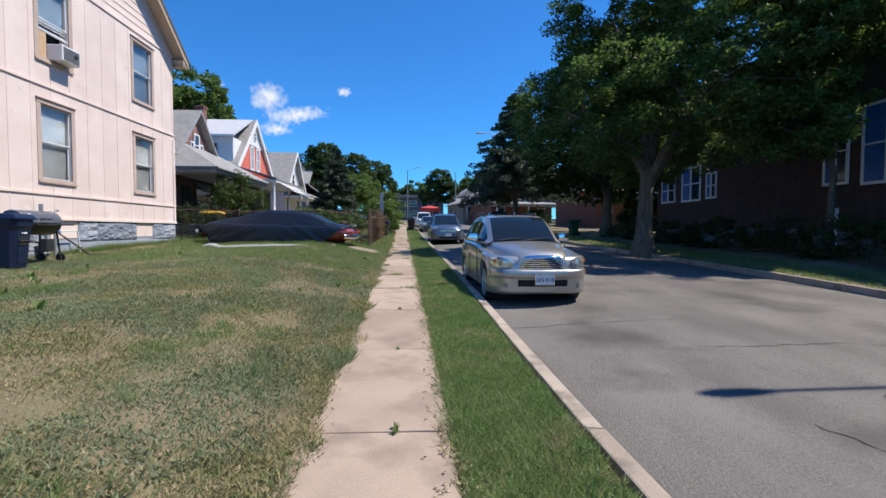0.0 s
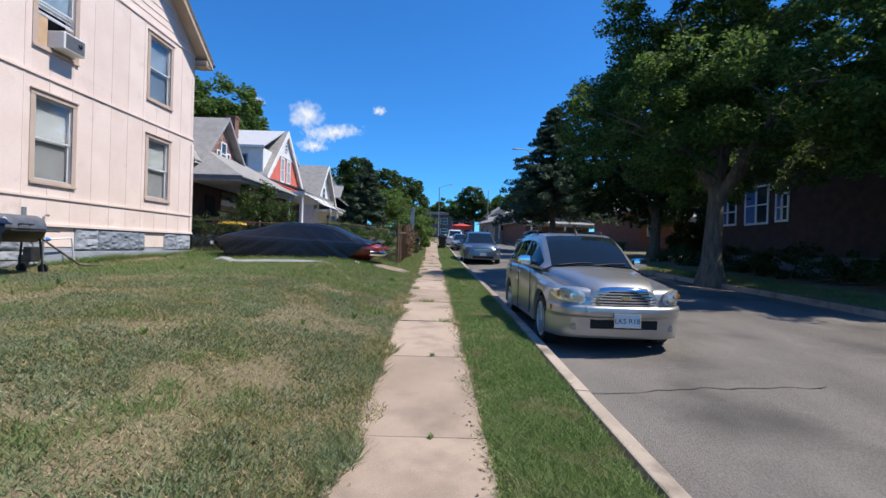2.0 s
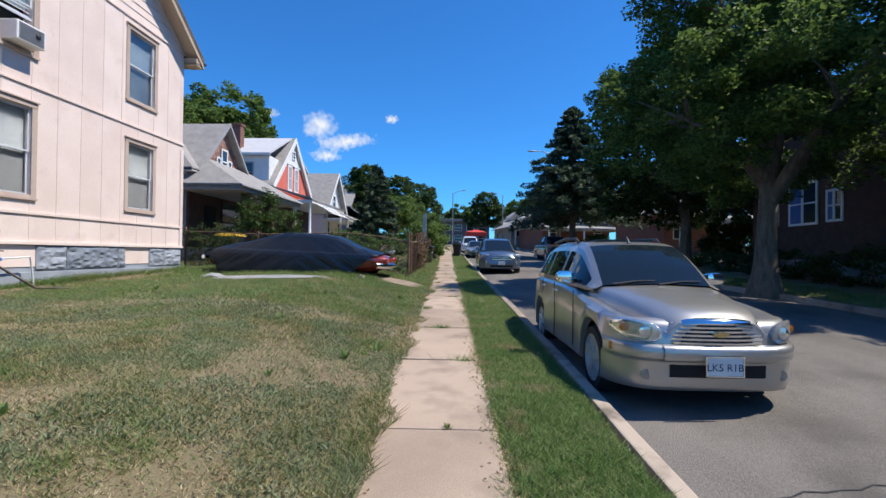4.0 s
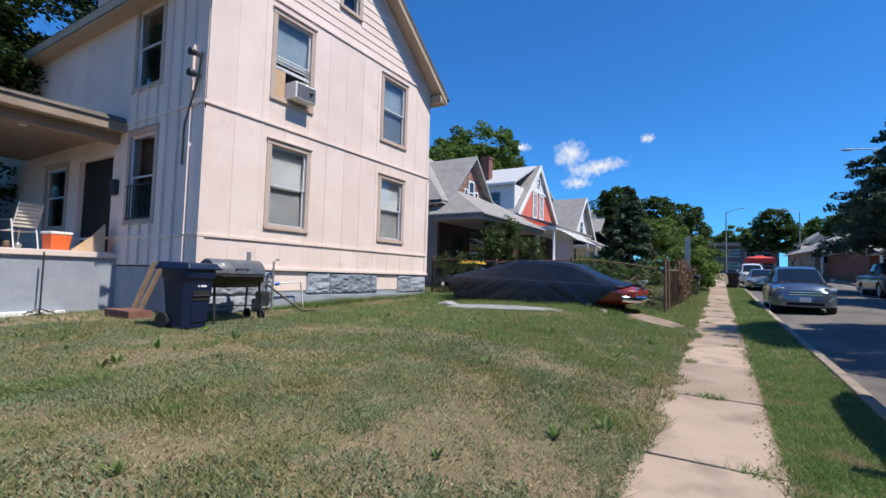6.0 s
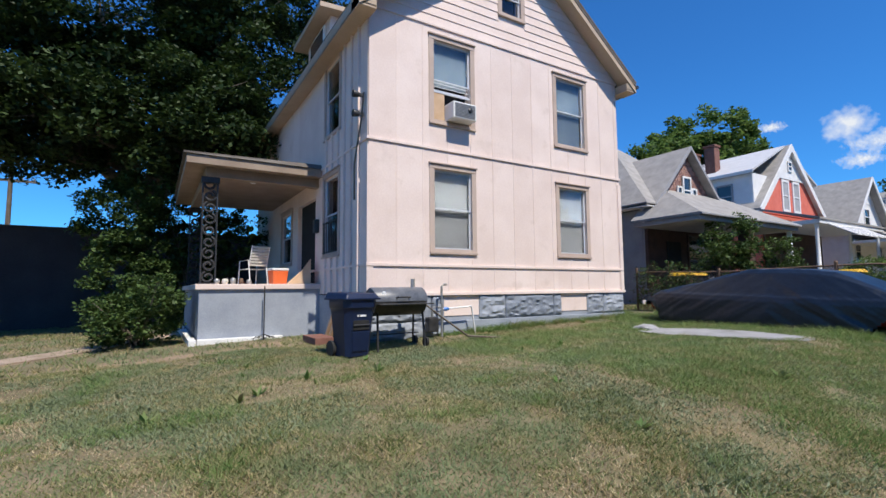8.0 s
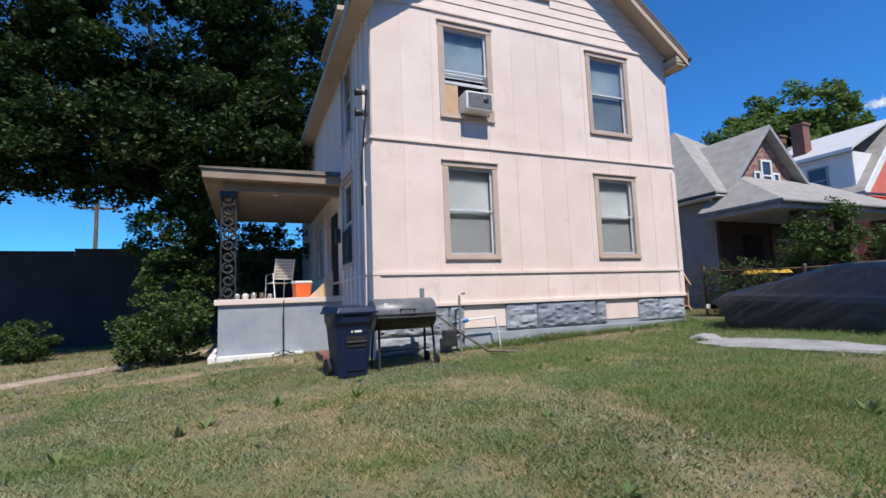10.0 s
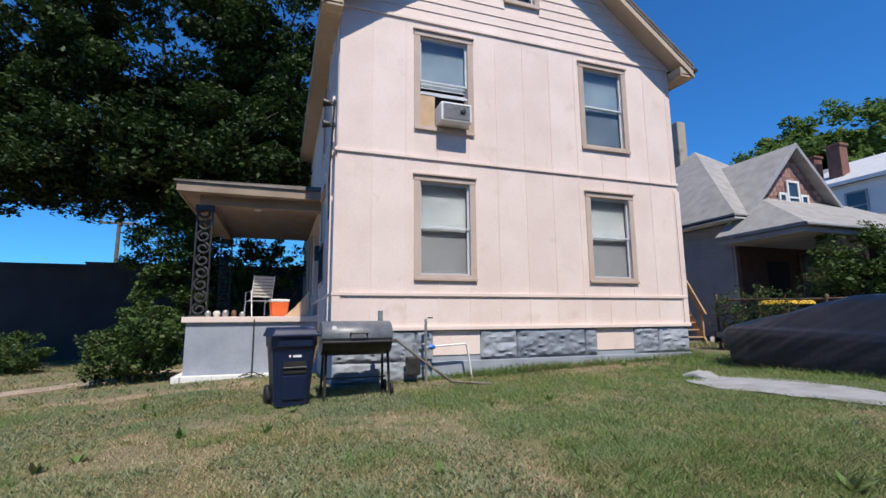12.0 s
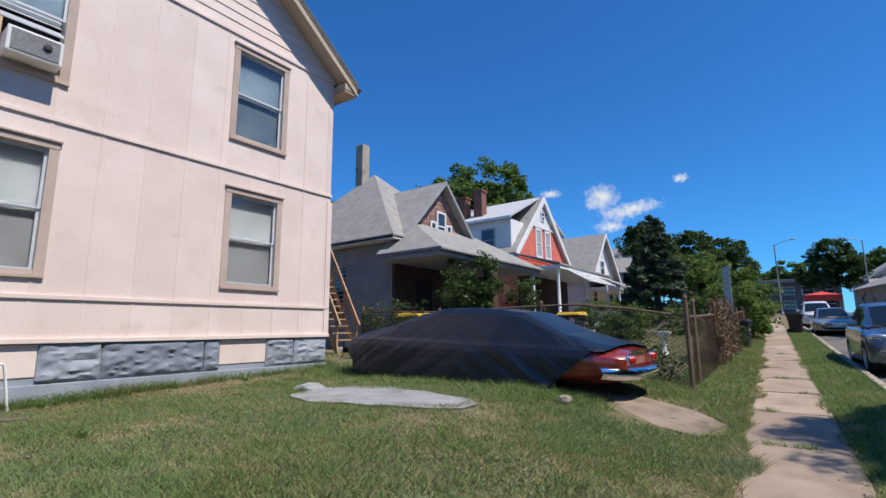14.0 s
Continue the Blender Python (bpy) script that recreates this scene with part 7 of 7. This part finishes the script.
# sheet of grey cloth and a rag on the lawn, concrete pad, small litter
TC = surf("grey_ground_sheet", (0.24, 0.24, 0.25), (0.34, 0.34, 0.345), 3, 0.9, 0.5, 30, blotch=((0.17, 0.17, 0.15), 2.2, 0.52, 0.7))
sh = thing("ground_sheet", "flat grey cloth sheet lying on the lawn", "sheet", g3(-5.1, 15.2))
zz = sh.matrix_basis.translation.z
rows = []
for i in range(25):
    f = i / 24
    xa = -1.15 + 2.95 * f
    wv = 0.66 * math.sin(math.pi * min(1, 0.10 + f * 0.88)) ** 0.6 + 0.08 * math.sin(7 * f) + 0.03 * math.sin(23 * f)
    rows.append([(xa, w - 0.12 * f, land(-5.1 + xa, 15.2 + w - 0.12 * f) - zz + 0.028 + 0.012 * noise.noise(Vector((xa * 3, w * 3, 1)))) for w in np.linspace(-wv, wv, 9)])
part("cloth", Shape().loft(rows), TC, sh, smooth=True)
rag = thing("rag", "crumpled grey rag at the end of the cloth", "rag", g3(-6.35, 15.3))
rows = []
for i in range(17):
    a = i / 16
    rows.append([(0.42 * (a - 0.5) * 1.6, 0.17 * math.cos(b), 0.02 + max(0, 0.10 * math.sin(b) * math.sin(math.pi * a) + 0.05 * noise.noise(Vector((a * 5, b * 2, 2))))) for b in np.linspace(0, math.pi, 9)])
part("cloth", Shape().loft(rows), TC, rag, smooth=40)
pad = thing("concrete_pad", "broken concrete slab behind the covered car", "slab", g3(-1.75, 17.2))
pz0 = pad.matrix_basis.translation.z
ring = [(-0.6, 0.5), (-0.68, 0.0), (-0.42, -0.5), (0.05, -0.85), (0.5, -0.75), (0.66, 0.1), (0.3, 0.5), (-0.6, 0.5)]
rows = []
for f, up in ((0.02, 0.03), (0.35, 0.032), (0.7, 0.03), (0.97, 0.028), (1.0, 0.018), (1.01, -0.08)):
    rows.append([(x * f, y * f, land(-1.75 + x * f, 17.2 + y * f) - pz0 + up) for x, y in ring])
s = Shape().loft(rows)
part("slab", s, surf("dirty_concrete", (0.20, 0.155, 0.115), (0.32, 0.25, 0.19), 2.2, 0.95, 0.5, 70, blotch=((0.14, 0.11, 0.075), 2.6, 0.5, 0.65)), pad)
for x, y, r in ((-2.72, 16.35, 0.1), (-1.6, 16.9, 0.05)):
    rk = thing("stone", "small pale loose stone on the ground", "stone", g3(x, y))
    part("rock", Shape().lathe([(r * 0.7, -0.03), (r, r * 0.3), (r * 0.8, r * 0.8), (r * 0.2, r)], (0, 0, 0), "z", 8), KERBC, rk, smooth=30)
# yard ornaments behind the fence
for x, y in ((-4.6, 22.6), (-3.0, 23.6)):
    bb_ = thing("bird_bath", "small white garden urn in the neighbour's yard", "ornament", g3(x, y), 0, "yard ornaments")
    part("urn", Shape().lathe([(0.14, 0), (0.1, 0.06), (0.05, 0.2), (0.06, 0.42), (0.2, 0.55), (0.2, 0.6), (0.15, 0.6)], (0, 0, 0), "z", 14), WHITE, bb_, smooth=50)
# red canopy tent by the street far ahead
tent = thing("canopy_tent", "bright red pitched canopy beside the far kerb", "tent", at_street(4.2, 72.0))
RED = surf("red_fabric", (0.6, 0.05, 0.03), (0.7, 0.07, 0.04), 3, 0.7)
part("roof", Shape().add([(-1.5, -1.5, 2.1), (1.5, -1.5, 2.1), (1.5, 1.5, 2.1), (-1.5, 1.5, 2.1), (0, 0, 2.5)], [(0, 1, 4), (1, 2, 4), (2, 3, 4), (3, 0, 4)]), RED, tent)
part("valance", Shape().box(-1.5, 1.5, -1.5, -1.47, 1.5, 2.1), RED, tent)
part("valance", Shape().box(-1.5, -1.47, -1.47, 1.5, 1.7, 2.1), RED, tent)
for x in (-1.45, 1.45):
    for y in (-1.45, 1.45):
        part("leg", Shape().tube([(x, y, -0.15), (x, y, 2.1)], 0.03, 6), STEEL, tent)

# ---- more greenery ----
bush("large bright green shrub over the sidewalk", g3(-2.2, 35.0), [(0, 0, 1.2, 1.3, 1.6, 1.2), (0.2, 1.8, 1.6, 1.4, 1.6, 1.5), (-0.6, 3.8, 1.6, 1.5, 1.6, 1.6)], 170, 80, 0.4, 0.09, LEAFA, 61)
bush("low yellow-green shrub by the bin", g3(-2.1, 28.6), [(0, 0, 0.5, 0.5, 0.6, 0.5)], 40, 80, 0.2, 0.05, LEAFB, 62)
bush("straggling shrub before the bungalow porch", g3(-9.0, 24.0), [(0, 0, 1.2, 0.7, 0.9, 1.1), (0.1, 0.3, 2.3, 0.7, 1.0, 0.9), (0, -0.8, 2.0, 0.5, 0.6, 0.8)], 100, 70, 0.30, 0.06, LEAFB, 63)
bush("straggling shrub beside a porch post", g3(-8.9, 27.4), [(0, 0, 1.3, 0.5, 0.6, 1.2), (0.1, 0.9, 1.6, 0.45, 0.5, 1.0)], 60, 60, 0.25, 0.05, LEAFB, 64)
bush("tall dark shrubs beyond the brick building's corner", g3(16.6, 30.6), [(0, 0, 1.4, 1.3, 1.2, 1.5), (-1.5, 0.3, 1.2, 1.1, 1.0, 1.3), (1.6, 0.2, 1.5, 1.3, 1.1, 1.6)], 200, 90, 0.42, 0.09, LEAFD, 66)
bush("dark clipped hedge below the brick building", g3(11.9, 17.0), [(0, v, 0.5, 0.8, 2.4, 0.6) for v in (-12, -8, -4, 0.5, 4.5, 8.5)], 420, 90, 0.26, 0.05, LEAFD, 65)
bush("round green shrub beyond the pickup", g3(10.6, 40.0), [(0, 0, 0.9, 1.2, 1.2, 1.0)], 70, 80, 0.3, 0.07, LEAFB, 66)
bush("tangled shrubs in the neighbour's yard", g3(-5.2, 28.5), [(0, 0, 0.6, 0.9, 1.0, 0.7), (-1.6, 1.5, 0.8, 0.9, 1.0, 0.8), (1.2, 3, 0.6, 0.8, 1.0, 0.7)], 120, 70, 0.28, 0.06, LEAFA, 67)
broad_tree("dense green tree behind the white house", g3(-23.0, 47.0), 0.5, 6.0, [(0, -3, 9.5, 4.5, 4.5, 3.6), (0, 4, 10.0, 4.5, 4.5, 3.8), (1, 0, 12.5, 4, 4, 2.6)], 260, 120, 0.95, 0.2, LEAFA, 71)
broad_tree("mixed trees beyond the spruce", g3(-6.5, 52.0), 0.25, 2.5, [(0, -1, 3.4, 1.9, 2.0, 1.5), (0.5, 2.5, 3.8, 2.1, 2.2, 1.7)], 120, 100, 0.6, 0.14, LEAFA, 72)
far_a = broad_tree("leafy tree at the far end of the street", g3(4.8, 92.0), 0.3, 3.2, [(-1.5, 0, 5.5, 2.6, 2.6, 2.4), (1.5, 0.5, 5.8, 2.6, 2.6, 2.4), (0, 0, 8, 2.4, 2.4, 2.0)], 150, 90, 0.75, 0.2, LEAFB, 73)
far_b = broad_tree("distant dark tree on the skyline", g3(-30.0, 110.0), 0.4, 4.0, [(-3, 0, 6.5, 4, 4, 3.4), (3, 0.5, 7, 4, 4, 3.6), (0, 0, 10, 3.6, 3.6, 2.8)], 170, 90, 1.1, 0.32, LEAFA, 74)
for x, y in ((-12, 62), (-9, 72), (-6.5, 84), (-16, 95), (14, 86), (18, 100), (22, 60), (25, 46)):
    copy_thing(far_a, pose(*g3(x, y), 0, 0, (x * 37) % 360))
for x, y in ((-45, 120), (-18, 140), (0, 150), (16, 135), (34, 120), (50, 105), (-60, 90), (40, 60), (32, 85), (-33, 70), (-36, 40), (30, 30), (64, 150), (-80, 150), (26, 150), (20, 112), (26, 98), (31, 74)):
    copy_thing(far_b, pose(*g3(x, y), 0, 0, (x * 53) % 360))


# ---- grass ----
rows_np = np.array([[p[2] for p in r] for r in rows_ground])
US_np, VS_np = np.array(US), np.array(VS)


def turf(x, y):
    """Heights of the ground sheet at many places."""
    u = x - SLANT * y
    i = np.clip(np.searchsorted(VS_np, y) - 1, 0, len(VS) - 2)
    j = np.clip(np.searchsorted(US_np, u) - 1, 0, len(US) - 2)
    f = (y - VS_np[i]) / (VS_np[i + 1] - VS_np[i])
    g = (u - US_np[j]) / (US_np[j + 1] - US_np[j])
    return (rows_np[i, j] * (1 - f) * (1 - g) + rows_np[i + 1, j] * f * (1 - g) + rows_np[i, j + 1] * (1 - f) * g + rows_np[i + 1, j + 1] * f * g)


def blades(name, label, u0, u1, v0, v1, n, h, w, material, seed, patchy=0.5, keep=None):
    rng = np.random.default_rng(seed)
    u, y = rng.uniform(u0, u1, n), rng.uniform(v0, v1, n)
    x = u + SLANT * y
    pn = np.array([noise.noise(Vector((a * 0.8, b * 0.8, 5.0))) + 0.6 * noise.noise(Vector((a * 2.7, b * 2.7, 9.0))) for a, b in zip(x[:n // 4], y[:n // 4])])
    pn = np.tile(pn, 4)
    # four blades share a root patch
    q = n // 4
    x = np.concatenate([x[:q] + rng.normal(0, 0.03, q) for _ in range(4)])
    y = np.concatenate([y[:q] + rng.normal(0, 0.03, q) for _ in range(4)])
    u = x - SLANT * y
    ok = (rng.random(4 * q) < np.clip(1.0 - patchy * (0.35 - pn), 0.12, 1)) & (u > u0) & (u < u1)
    if keep is not None:
        ok &= keep(x, y)
    x, y, pn = x[ok], y[ok], pn[ok]
    z = turf(x, y)
    us_ = x - SLANT * y
    z = np.where((us_ > -0.50) & (us_ < 0.46), np.interp(y, GV, GZ) + 0.012, z)
    m = len(x)
    hh = h * rng.uniform(0.4, 1.3, m) * (0.85 + 0.35 * np.clip(pn, -0.6, 0.8))
    a = rng.uniform(0, math.tau, m)
    lean = rng.uniform(0.3, 1.9, m) * hh
    ww = w * rng.uniform(0.6, 1.3, m)
    b = rng.uniform(0, math.tau, m)
    base = np.stack([x, y, z - 0.004], 1)
    side = np.stack([np.cos(a) * ww, np.sin(a) * ww, np.zeros(m)], 1)
    tip = base + np.stack([np.cos(b) * lean, np.sin(b) * lean, hh], 1)
    v = np.stack([base - side, base + side, tip], 1).reshape(-1, 3)
    me = bpy.data.meshes.new(name)
    me.vertices.add(3 * m), me.loops.add(3 * m), me.polygons.add(m)
    me.vertices.foreach_set("co", v.astype(np.float32).ravel())
    me.loops.foreach_set("vertex_index", np.arange(3 * m, dtype=np.int32))
    me.polygons.foreach_set("loop_start", np.arange(0, 3 * m, 3, dtype=np.int32))
    me.update()
    me.materials.append(material)
    return tagged(new(name, me), label, "grass", kind="stuff")


def lawn_free(x, y):
    """Clear of the house, the cloth and the slabs."""
    house_pad = (x < WX - 0.05) & (x > BACK) & (y > Y0 - 0.05)
    porch_pad = (x < PX1 + 0.1) & (y > PY0 - 0.1)
    cloth = (((x + 4.8) / 1.35) ** 2 + ((y - 15.15) / 0.5) ** 2) < 1
    pad_ = (((x + 1.7) / 0.7) ** 2 + ((y - 17.05) / 0.72) ** 2) < 1
    return ~house_pad & ~porch_pad & ~cloth & ~pad_


def in_patches(freq, lo, off, inside=lawn_free):
    """Places where a slow noise runs high: patches of weeds or of dead straw."""
    def keep(x, y):
        k = max(1, len(x) // 4)
        m = np.array([noise.noise(Vector((a * freq, b * freq, off))) + 0.5 * noise.noise(Vector((a * freq * 2.9, b * freq * 2.9, off + 3))) for a, b in zip(x[:k], y[:k])])
        m = np.resize(m, len(x))
        return (m > lo) & inside(x, y)
    return keep


def thinned(x, y):
    """Thin where the straw lies."""
    bare = in_patches(0.8, 0.14, 41.0)(x, y)
    return lawn_free(x, y) & (~bare | (np.random.default_rng(4).random(len(x)) < 0.3))


blades("grass", "patchy dry and green lawn grass beside the sidewalk", -4.6, -0.42, 0.4, 19.2, 640000, 0.040, 0.0054, GRASS, 1, 0.55, thinned)
blades("grass", "greener lawn grass towards the covered car", -7.4, -0.6, 10.8, 16.9, 150000, 0.062, 0.0055, GREEN, 21, 0.9, lawn_free)
blades("grass", "patchy lawn grass before the house", -9.2, -4.6, 1.0, 19.3, 360000, 0.045, 0.0058, GRASS, 2, 0.55, thinned)
blades("weed_mat", "low grey-green weeds spreading in patches through the lawn", -8.6, -0.7, 1.0, 17.0, 340000, 0.042, 0.0095, WEEDG, 31, 0.2, in_patches(0.55, 0.10, 17.0))
blades("dead_grass", "pale dead straw lying in patches on the lawn", -8.6, -0.5, 0.6, 17.0, 340000, 0.034, 0.0046, STRAW, 32, 0.2, in_patches(0.8, 0.02, 41.0))
blades("grass", "scattered taller green tufts in the lawn", -8.6, -0.6, 2.0, 17.0, 240000, 0.085, 0.0048, GREEN, 34, 0.2, in_patches(1.3, 0.42, 63.0))
blades("dead_grass", "straw and clippings along the verge edge", 0.44, 0.72, -0.3, 16.0, 30000, 0.026, 0.0045, STRAW, 35, 0.6)
blades("dead_grass", "dry straw fringe along the sidewalk", -1.0, -0.44, 0.3, 16.0, 45000, 0.026, 0.0045, STRAW, 33, 0.4, lawn_free)
blades("grass", "lawn grass by the porch and yard wall", -24, -9.2, -8.0, 10.5, 70000, 0.08, 0.011, GRASS, 3, 0.6, lawn_free)
blades("grass", "weedy yard grass behind the fence", -11, -0.5, 19.3, 44.0, 90000, 0.12, 0.010, GRASS, 4, 0.4)
blades("grass", "lush green grass on the kerb verge", 0.47, 1.42, -0.5, 14.0, 230000, 0.056, 0.0045, GREEN, 5, 0.45, lambda x, y: (x - SLANT * y) < 1.40 + 0.03 * np.sin(y * 3.1) + 0.025 * np.sin(y * 9.7))
blades("grass", "green grass on the farther kerb verge", 0.47, 1.35, 14.0, 44.0, 90000, 0.085, 0.007, GREEN, 6, 0.45)
blades("grass", "shaded grass by the far kerb", 9.36, 11.0, 2.0, 44.0, 50000, 0.08, 0.009, GREEN, 7, 0.5)
blades("grass", "tall uncut grass along the foundation", -8.42, -7.9, 11.4, 17.6, 20000, 0.17, 0.006, GREEN, 8, 0.5)
blades("grass", "tall uncut grass round the covered car", -8.0, -1.6, 16.2, 19.4, 26000, 0.14, 0.006, GREEN, 9, 0.8, lambda x, y: lawn_free(x, y) & ~((x > -7.4) & (x < -2.3) & (y > 16.95) & (y < 18.6)))
blades("grass", "ragged grass overhanging the sidewalk's edge", -0.60, -0.22, 0.0, 30.0, 50000, 0.085, 0.0045, GRASS, 10, 0.9, lambda x, y: (x - SLANT * y) < -0.40 + 0.13 * np.sin(y * 2.1) * np.sin(y * 0.83 + 1) + 0.05 * np.sin(y * 7.3))
blades("grass", "dry ragged grass overhanging the sidewalk's edge", 0.28, 0.52, 0.0, 30.0, 18000, 0.07, 0.0045, GRASS, 11, 0.9, lambda x, y: (x - SLANT * y) > 0.43 - 0.07 * np.sin(y * 1.7) * np.sin(y * 0.6 + 2) + 0.03 * np.sin(y * 6.1))

def near_joint(x, y):
    k = (y + 2.85) / 1.95
    return np.abs(k - np.round(k)) * 1.95 < 0.07 * np.sin(x * 6 + np.round(k) * 2.3) + 0.03 * np.sin(x * 17)
blades("grass", "grass tufts growing in the sidewalk joints", -0.46, 0.37, 8.2, 30.0, 60000, 0.07, 0.0045, GREEN, 12, 0.3, near_joint)

blades("grass", "green grass beside the fence and sidewalk", -1.6, -0.45, 16.5, 36.0, 40000, 0.12, 0.0065, GREEN, 13, 0.4, lawn_free)

blades("grass", "thin lawn grass behind the walk's start", -9.2, -0.5, -7.0, 0.9, 60000, 0.07, 0.008, GRASS, 14, 0.6, lawn_free)
blades("grass", "verge grass behind the walk's start", 0.47, 1.35, -7.0, -0.5, 16000, 0.07, 0.007, GREEN, 15, 0.5)

# broad-leaved weeds
rng = random.Random(77)
for k in range(46):
    u, v = (rng.uniform(-8, -0.7), rng.uniform(2.5, 17.5)) if k > 9 else (rng.choice((-0.50, -0.46, 0.42, 0.1)), 3.0 + rng.choice((0, 0, 1.95, 3.9, 7.8)) + rng.uniform(-0.04, 0.04))
    x, y = u + SLANT * v, v
    if not lawn_free(np.array(x), np.array(y)):
        continue
    w = thing("weed", "small leafy green weed in the turf", "weed", (x, y, float(turf(np.array([x]), np.array([y]))[0]) + (0.06 if -0.45 < u < 0.37 else 0)), rng.uniform(0, 360), "weeds in the lawn")
    s = Shape()
    big = rng.uniform(0.05, 0.12) if k > 9 else 0.04
    for j in range(11):
        a, e = rng.uniform(0, math.tau), rng.uniform(0.3, 1.2)
        d = Vector((math.cos(a) * math.cos(e), math.sin(a) * math.cos(e), math.sin(e))) * big * rng.uniform(0.8, 1.6)
        q = Vector((-math.sin(a), math.cos(a), 0)) * big * 0.22
        s.add([(0, 0, -0.01), tuple(d * 0.5 + q), tuple(d), tuple(d * 0.5 - q)], [(0, 1, 2, 3)])
    part("leaf_rosette", s, GREEN, w)

# dry leaf litter along the slab edges
rngn = np.random.default_rng(9)
lit = []
for _ in range(1500):
    u = rngn.choice([-0.48, 0.44]) + rngn.normal(0, 0.06)
    v = rngn.uniform(0, 16)
    lit.append((u + SLANT * v, v, gz(v) + 0.022, 0.011))
dl = leaves("leaf_litter", lit, 4, 0.010, STRAW, None, 12)
tagged(dl, "dry brown leaf litter along the sidewalk edge", "leaf litter", kind="stuff")

# ---- cracks in the road ----
TARC = surf("dark_crack", (0.03, 0.03, 0.03), (0.05, 0.05, 0.05), 8, 0.95)
def road_z(u, v):
    return gz(v) - 0.14 + 0.07 * (1 - ((u - 5.24) / 3.96) ** 2)
def crack(u0, v0, du, dv, n, seed, w=0.0075):
    r = random.Random(seed)
    t = Shape()
    u, v = u0, v0
    L, R = [], []
    for _ in range(n):
        ww = w * r.uniform(0.4, 1.3)
        L.append((u + SLANT * v - dv * ww / math.hypot(du, dv), v + du * ww / math.hypot(du, dv), road_z(u, v) + 0.005))
        R.append((u + SLANT * v + dv * ww / math.hypot(du, dv), v - du * ww / math.hypot(du, dv), road_z(u, v) + 0.005))
        u, v = u + du + r.uniform(-1, 1) * abs(dv) * 0.9 * 0.5, v + dv + r.uniform(-1, 1) * abs(du) * 0.9 * 0.5
    t.loft([L, R])
    return tagged(part("road_crack", t, TARC), "thin dark crack in the asphalt", "crack", "cracks in the road", kind="structure")
for k, (u0, v0, du, dv, n) in enumerate(((1.6, 6.3, 0.12, 0.01, 22), (3.0, 2.2, 0.07, 0.06, 14), (3.2, 2.6, 0.08, -0.03, 12), (4.2, 3.6, 0.08, 0.07, 12), (3.6, 5.2, 0.13, 0.0, 24), (3.3, 2.6, -0.02, 0.08, 8), (4.1, 2.9, 0.08, -0.05, 10), (2.2, 12.0, 0.13, 0.01, 46))):
    crack(u0, v0, du, dv, n, k)

# ---- clouds far off: flat glowing veils over half a mile away ----
def cloud_mat(name, sx, sy, seed):
    m = bpy.data.materials.new(name)
    m.use_nodes = True
    n, l = m.node_tree.nodes, m.node_tree.links
    n.clear()
    tc_ = n.new("ShaderNodeTexCoord")
    nz = n.new("ShaderNodeTexNoise")
    nz.noise_dimensions = "4D"
    nz.inputs["W"].default_value, nz.inputs["Scale"].default_value, nz.inputs["Detail"].default_value = seed, 3.0 / sy, 6
    nz.inputs["Roughness"].default_value = 0.5
    l.new(tc_.outputs["Object"], nz.inputs["Vector"])
    mp = n.new("ShaderNodeMapping")
    mp.inputs["Scale"].default_value = (1 / sx, 1 / sy, 1)
    l.new(tc_.outputs["Object"], mp.inputs[0])
    le = n.new("ShaderNodeVectorMath")
    le.operation = "LENGTH"
    l.new(mp.outputs[0], le.inputs[0])
    a = n.new("ShaderNodeMath")
    a.operation = "MULTIPLY_ADD"
    a.inputs[1].default_value, a.inputs[2].default_value = -0.95, 0.55
    l.new(le.outputs["Value"], a.inputs[0])
    b = n.new("ShaderNodeMath")
    l.new(a.outputs[0], b.inputs[0]), l.new(nz.outputs["Fac"], b.inputs[1])
    r = n.new("ShaderNodeMapRange")
    r.inputs["From Min"].default_value, r.inputs["From Max"].default_value = 0.42, 1.02
    l.new(b.outputs[0], r.inputs["Value"])
    em, tr, mx, out = n.new("ShaderNodeEmission"), n.new("ShaderNodeBsdfTransparent"), n.new("ShaderNodeMixShader"), n.new("ShaderNodeOutputMaterial")
    em.inputs["Color"].default_value, em.inputs["Strength"].default_value = (0.90, 0.94, 1.0, 1), 0.85
    l.new(r.outputs[0], mx.inputs[0]), l.new(tr.outputs[0], mx.inputs[1]), l.new(em.outputs[0], mx.inputs[2]), l.new(mx.outputs[0], out.inputs[0])
    return m


def cloud(at, sx, sy, seed, roll=0.0):
    me = bpy.data.meshes.new("cloud")
    me.from_pydata([(-sx * 1.3, -sy * 1.3, 0), (sx * 1.3, -sy * 1.3, 0), (sx * 1.3, sy * 1.3, 0), (-sx * 1.3, sy * 1.3, 0)], [], [(0, 1, 2, 3)])
    me.materials.append(cloud_mat("cloud_veil", sx, sy, seed))
    ob = new("cloud", me)
    ob.matrix_world = look(at, Vector(at) * 2, roll)
    ob.visible_shadow = False
    return tagged(ob, "white cumulus cloud in a blue sky", "cloud", kind="backdrop")
cloud((-246, 812, 222), 48, 40, 1.3, 8)
cloud((-205, 826, 198), 84, 24, 4.1, 10)
cloud((-236, 818, 172), 40, 18, 2.7, 0)
cloud((-128, 860, 248), 20, 13, 6.2, 0)
cloud((-330, 790, 240), 30, 13, 9.0, 0)
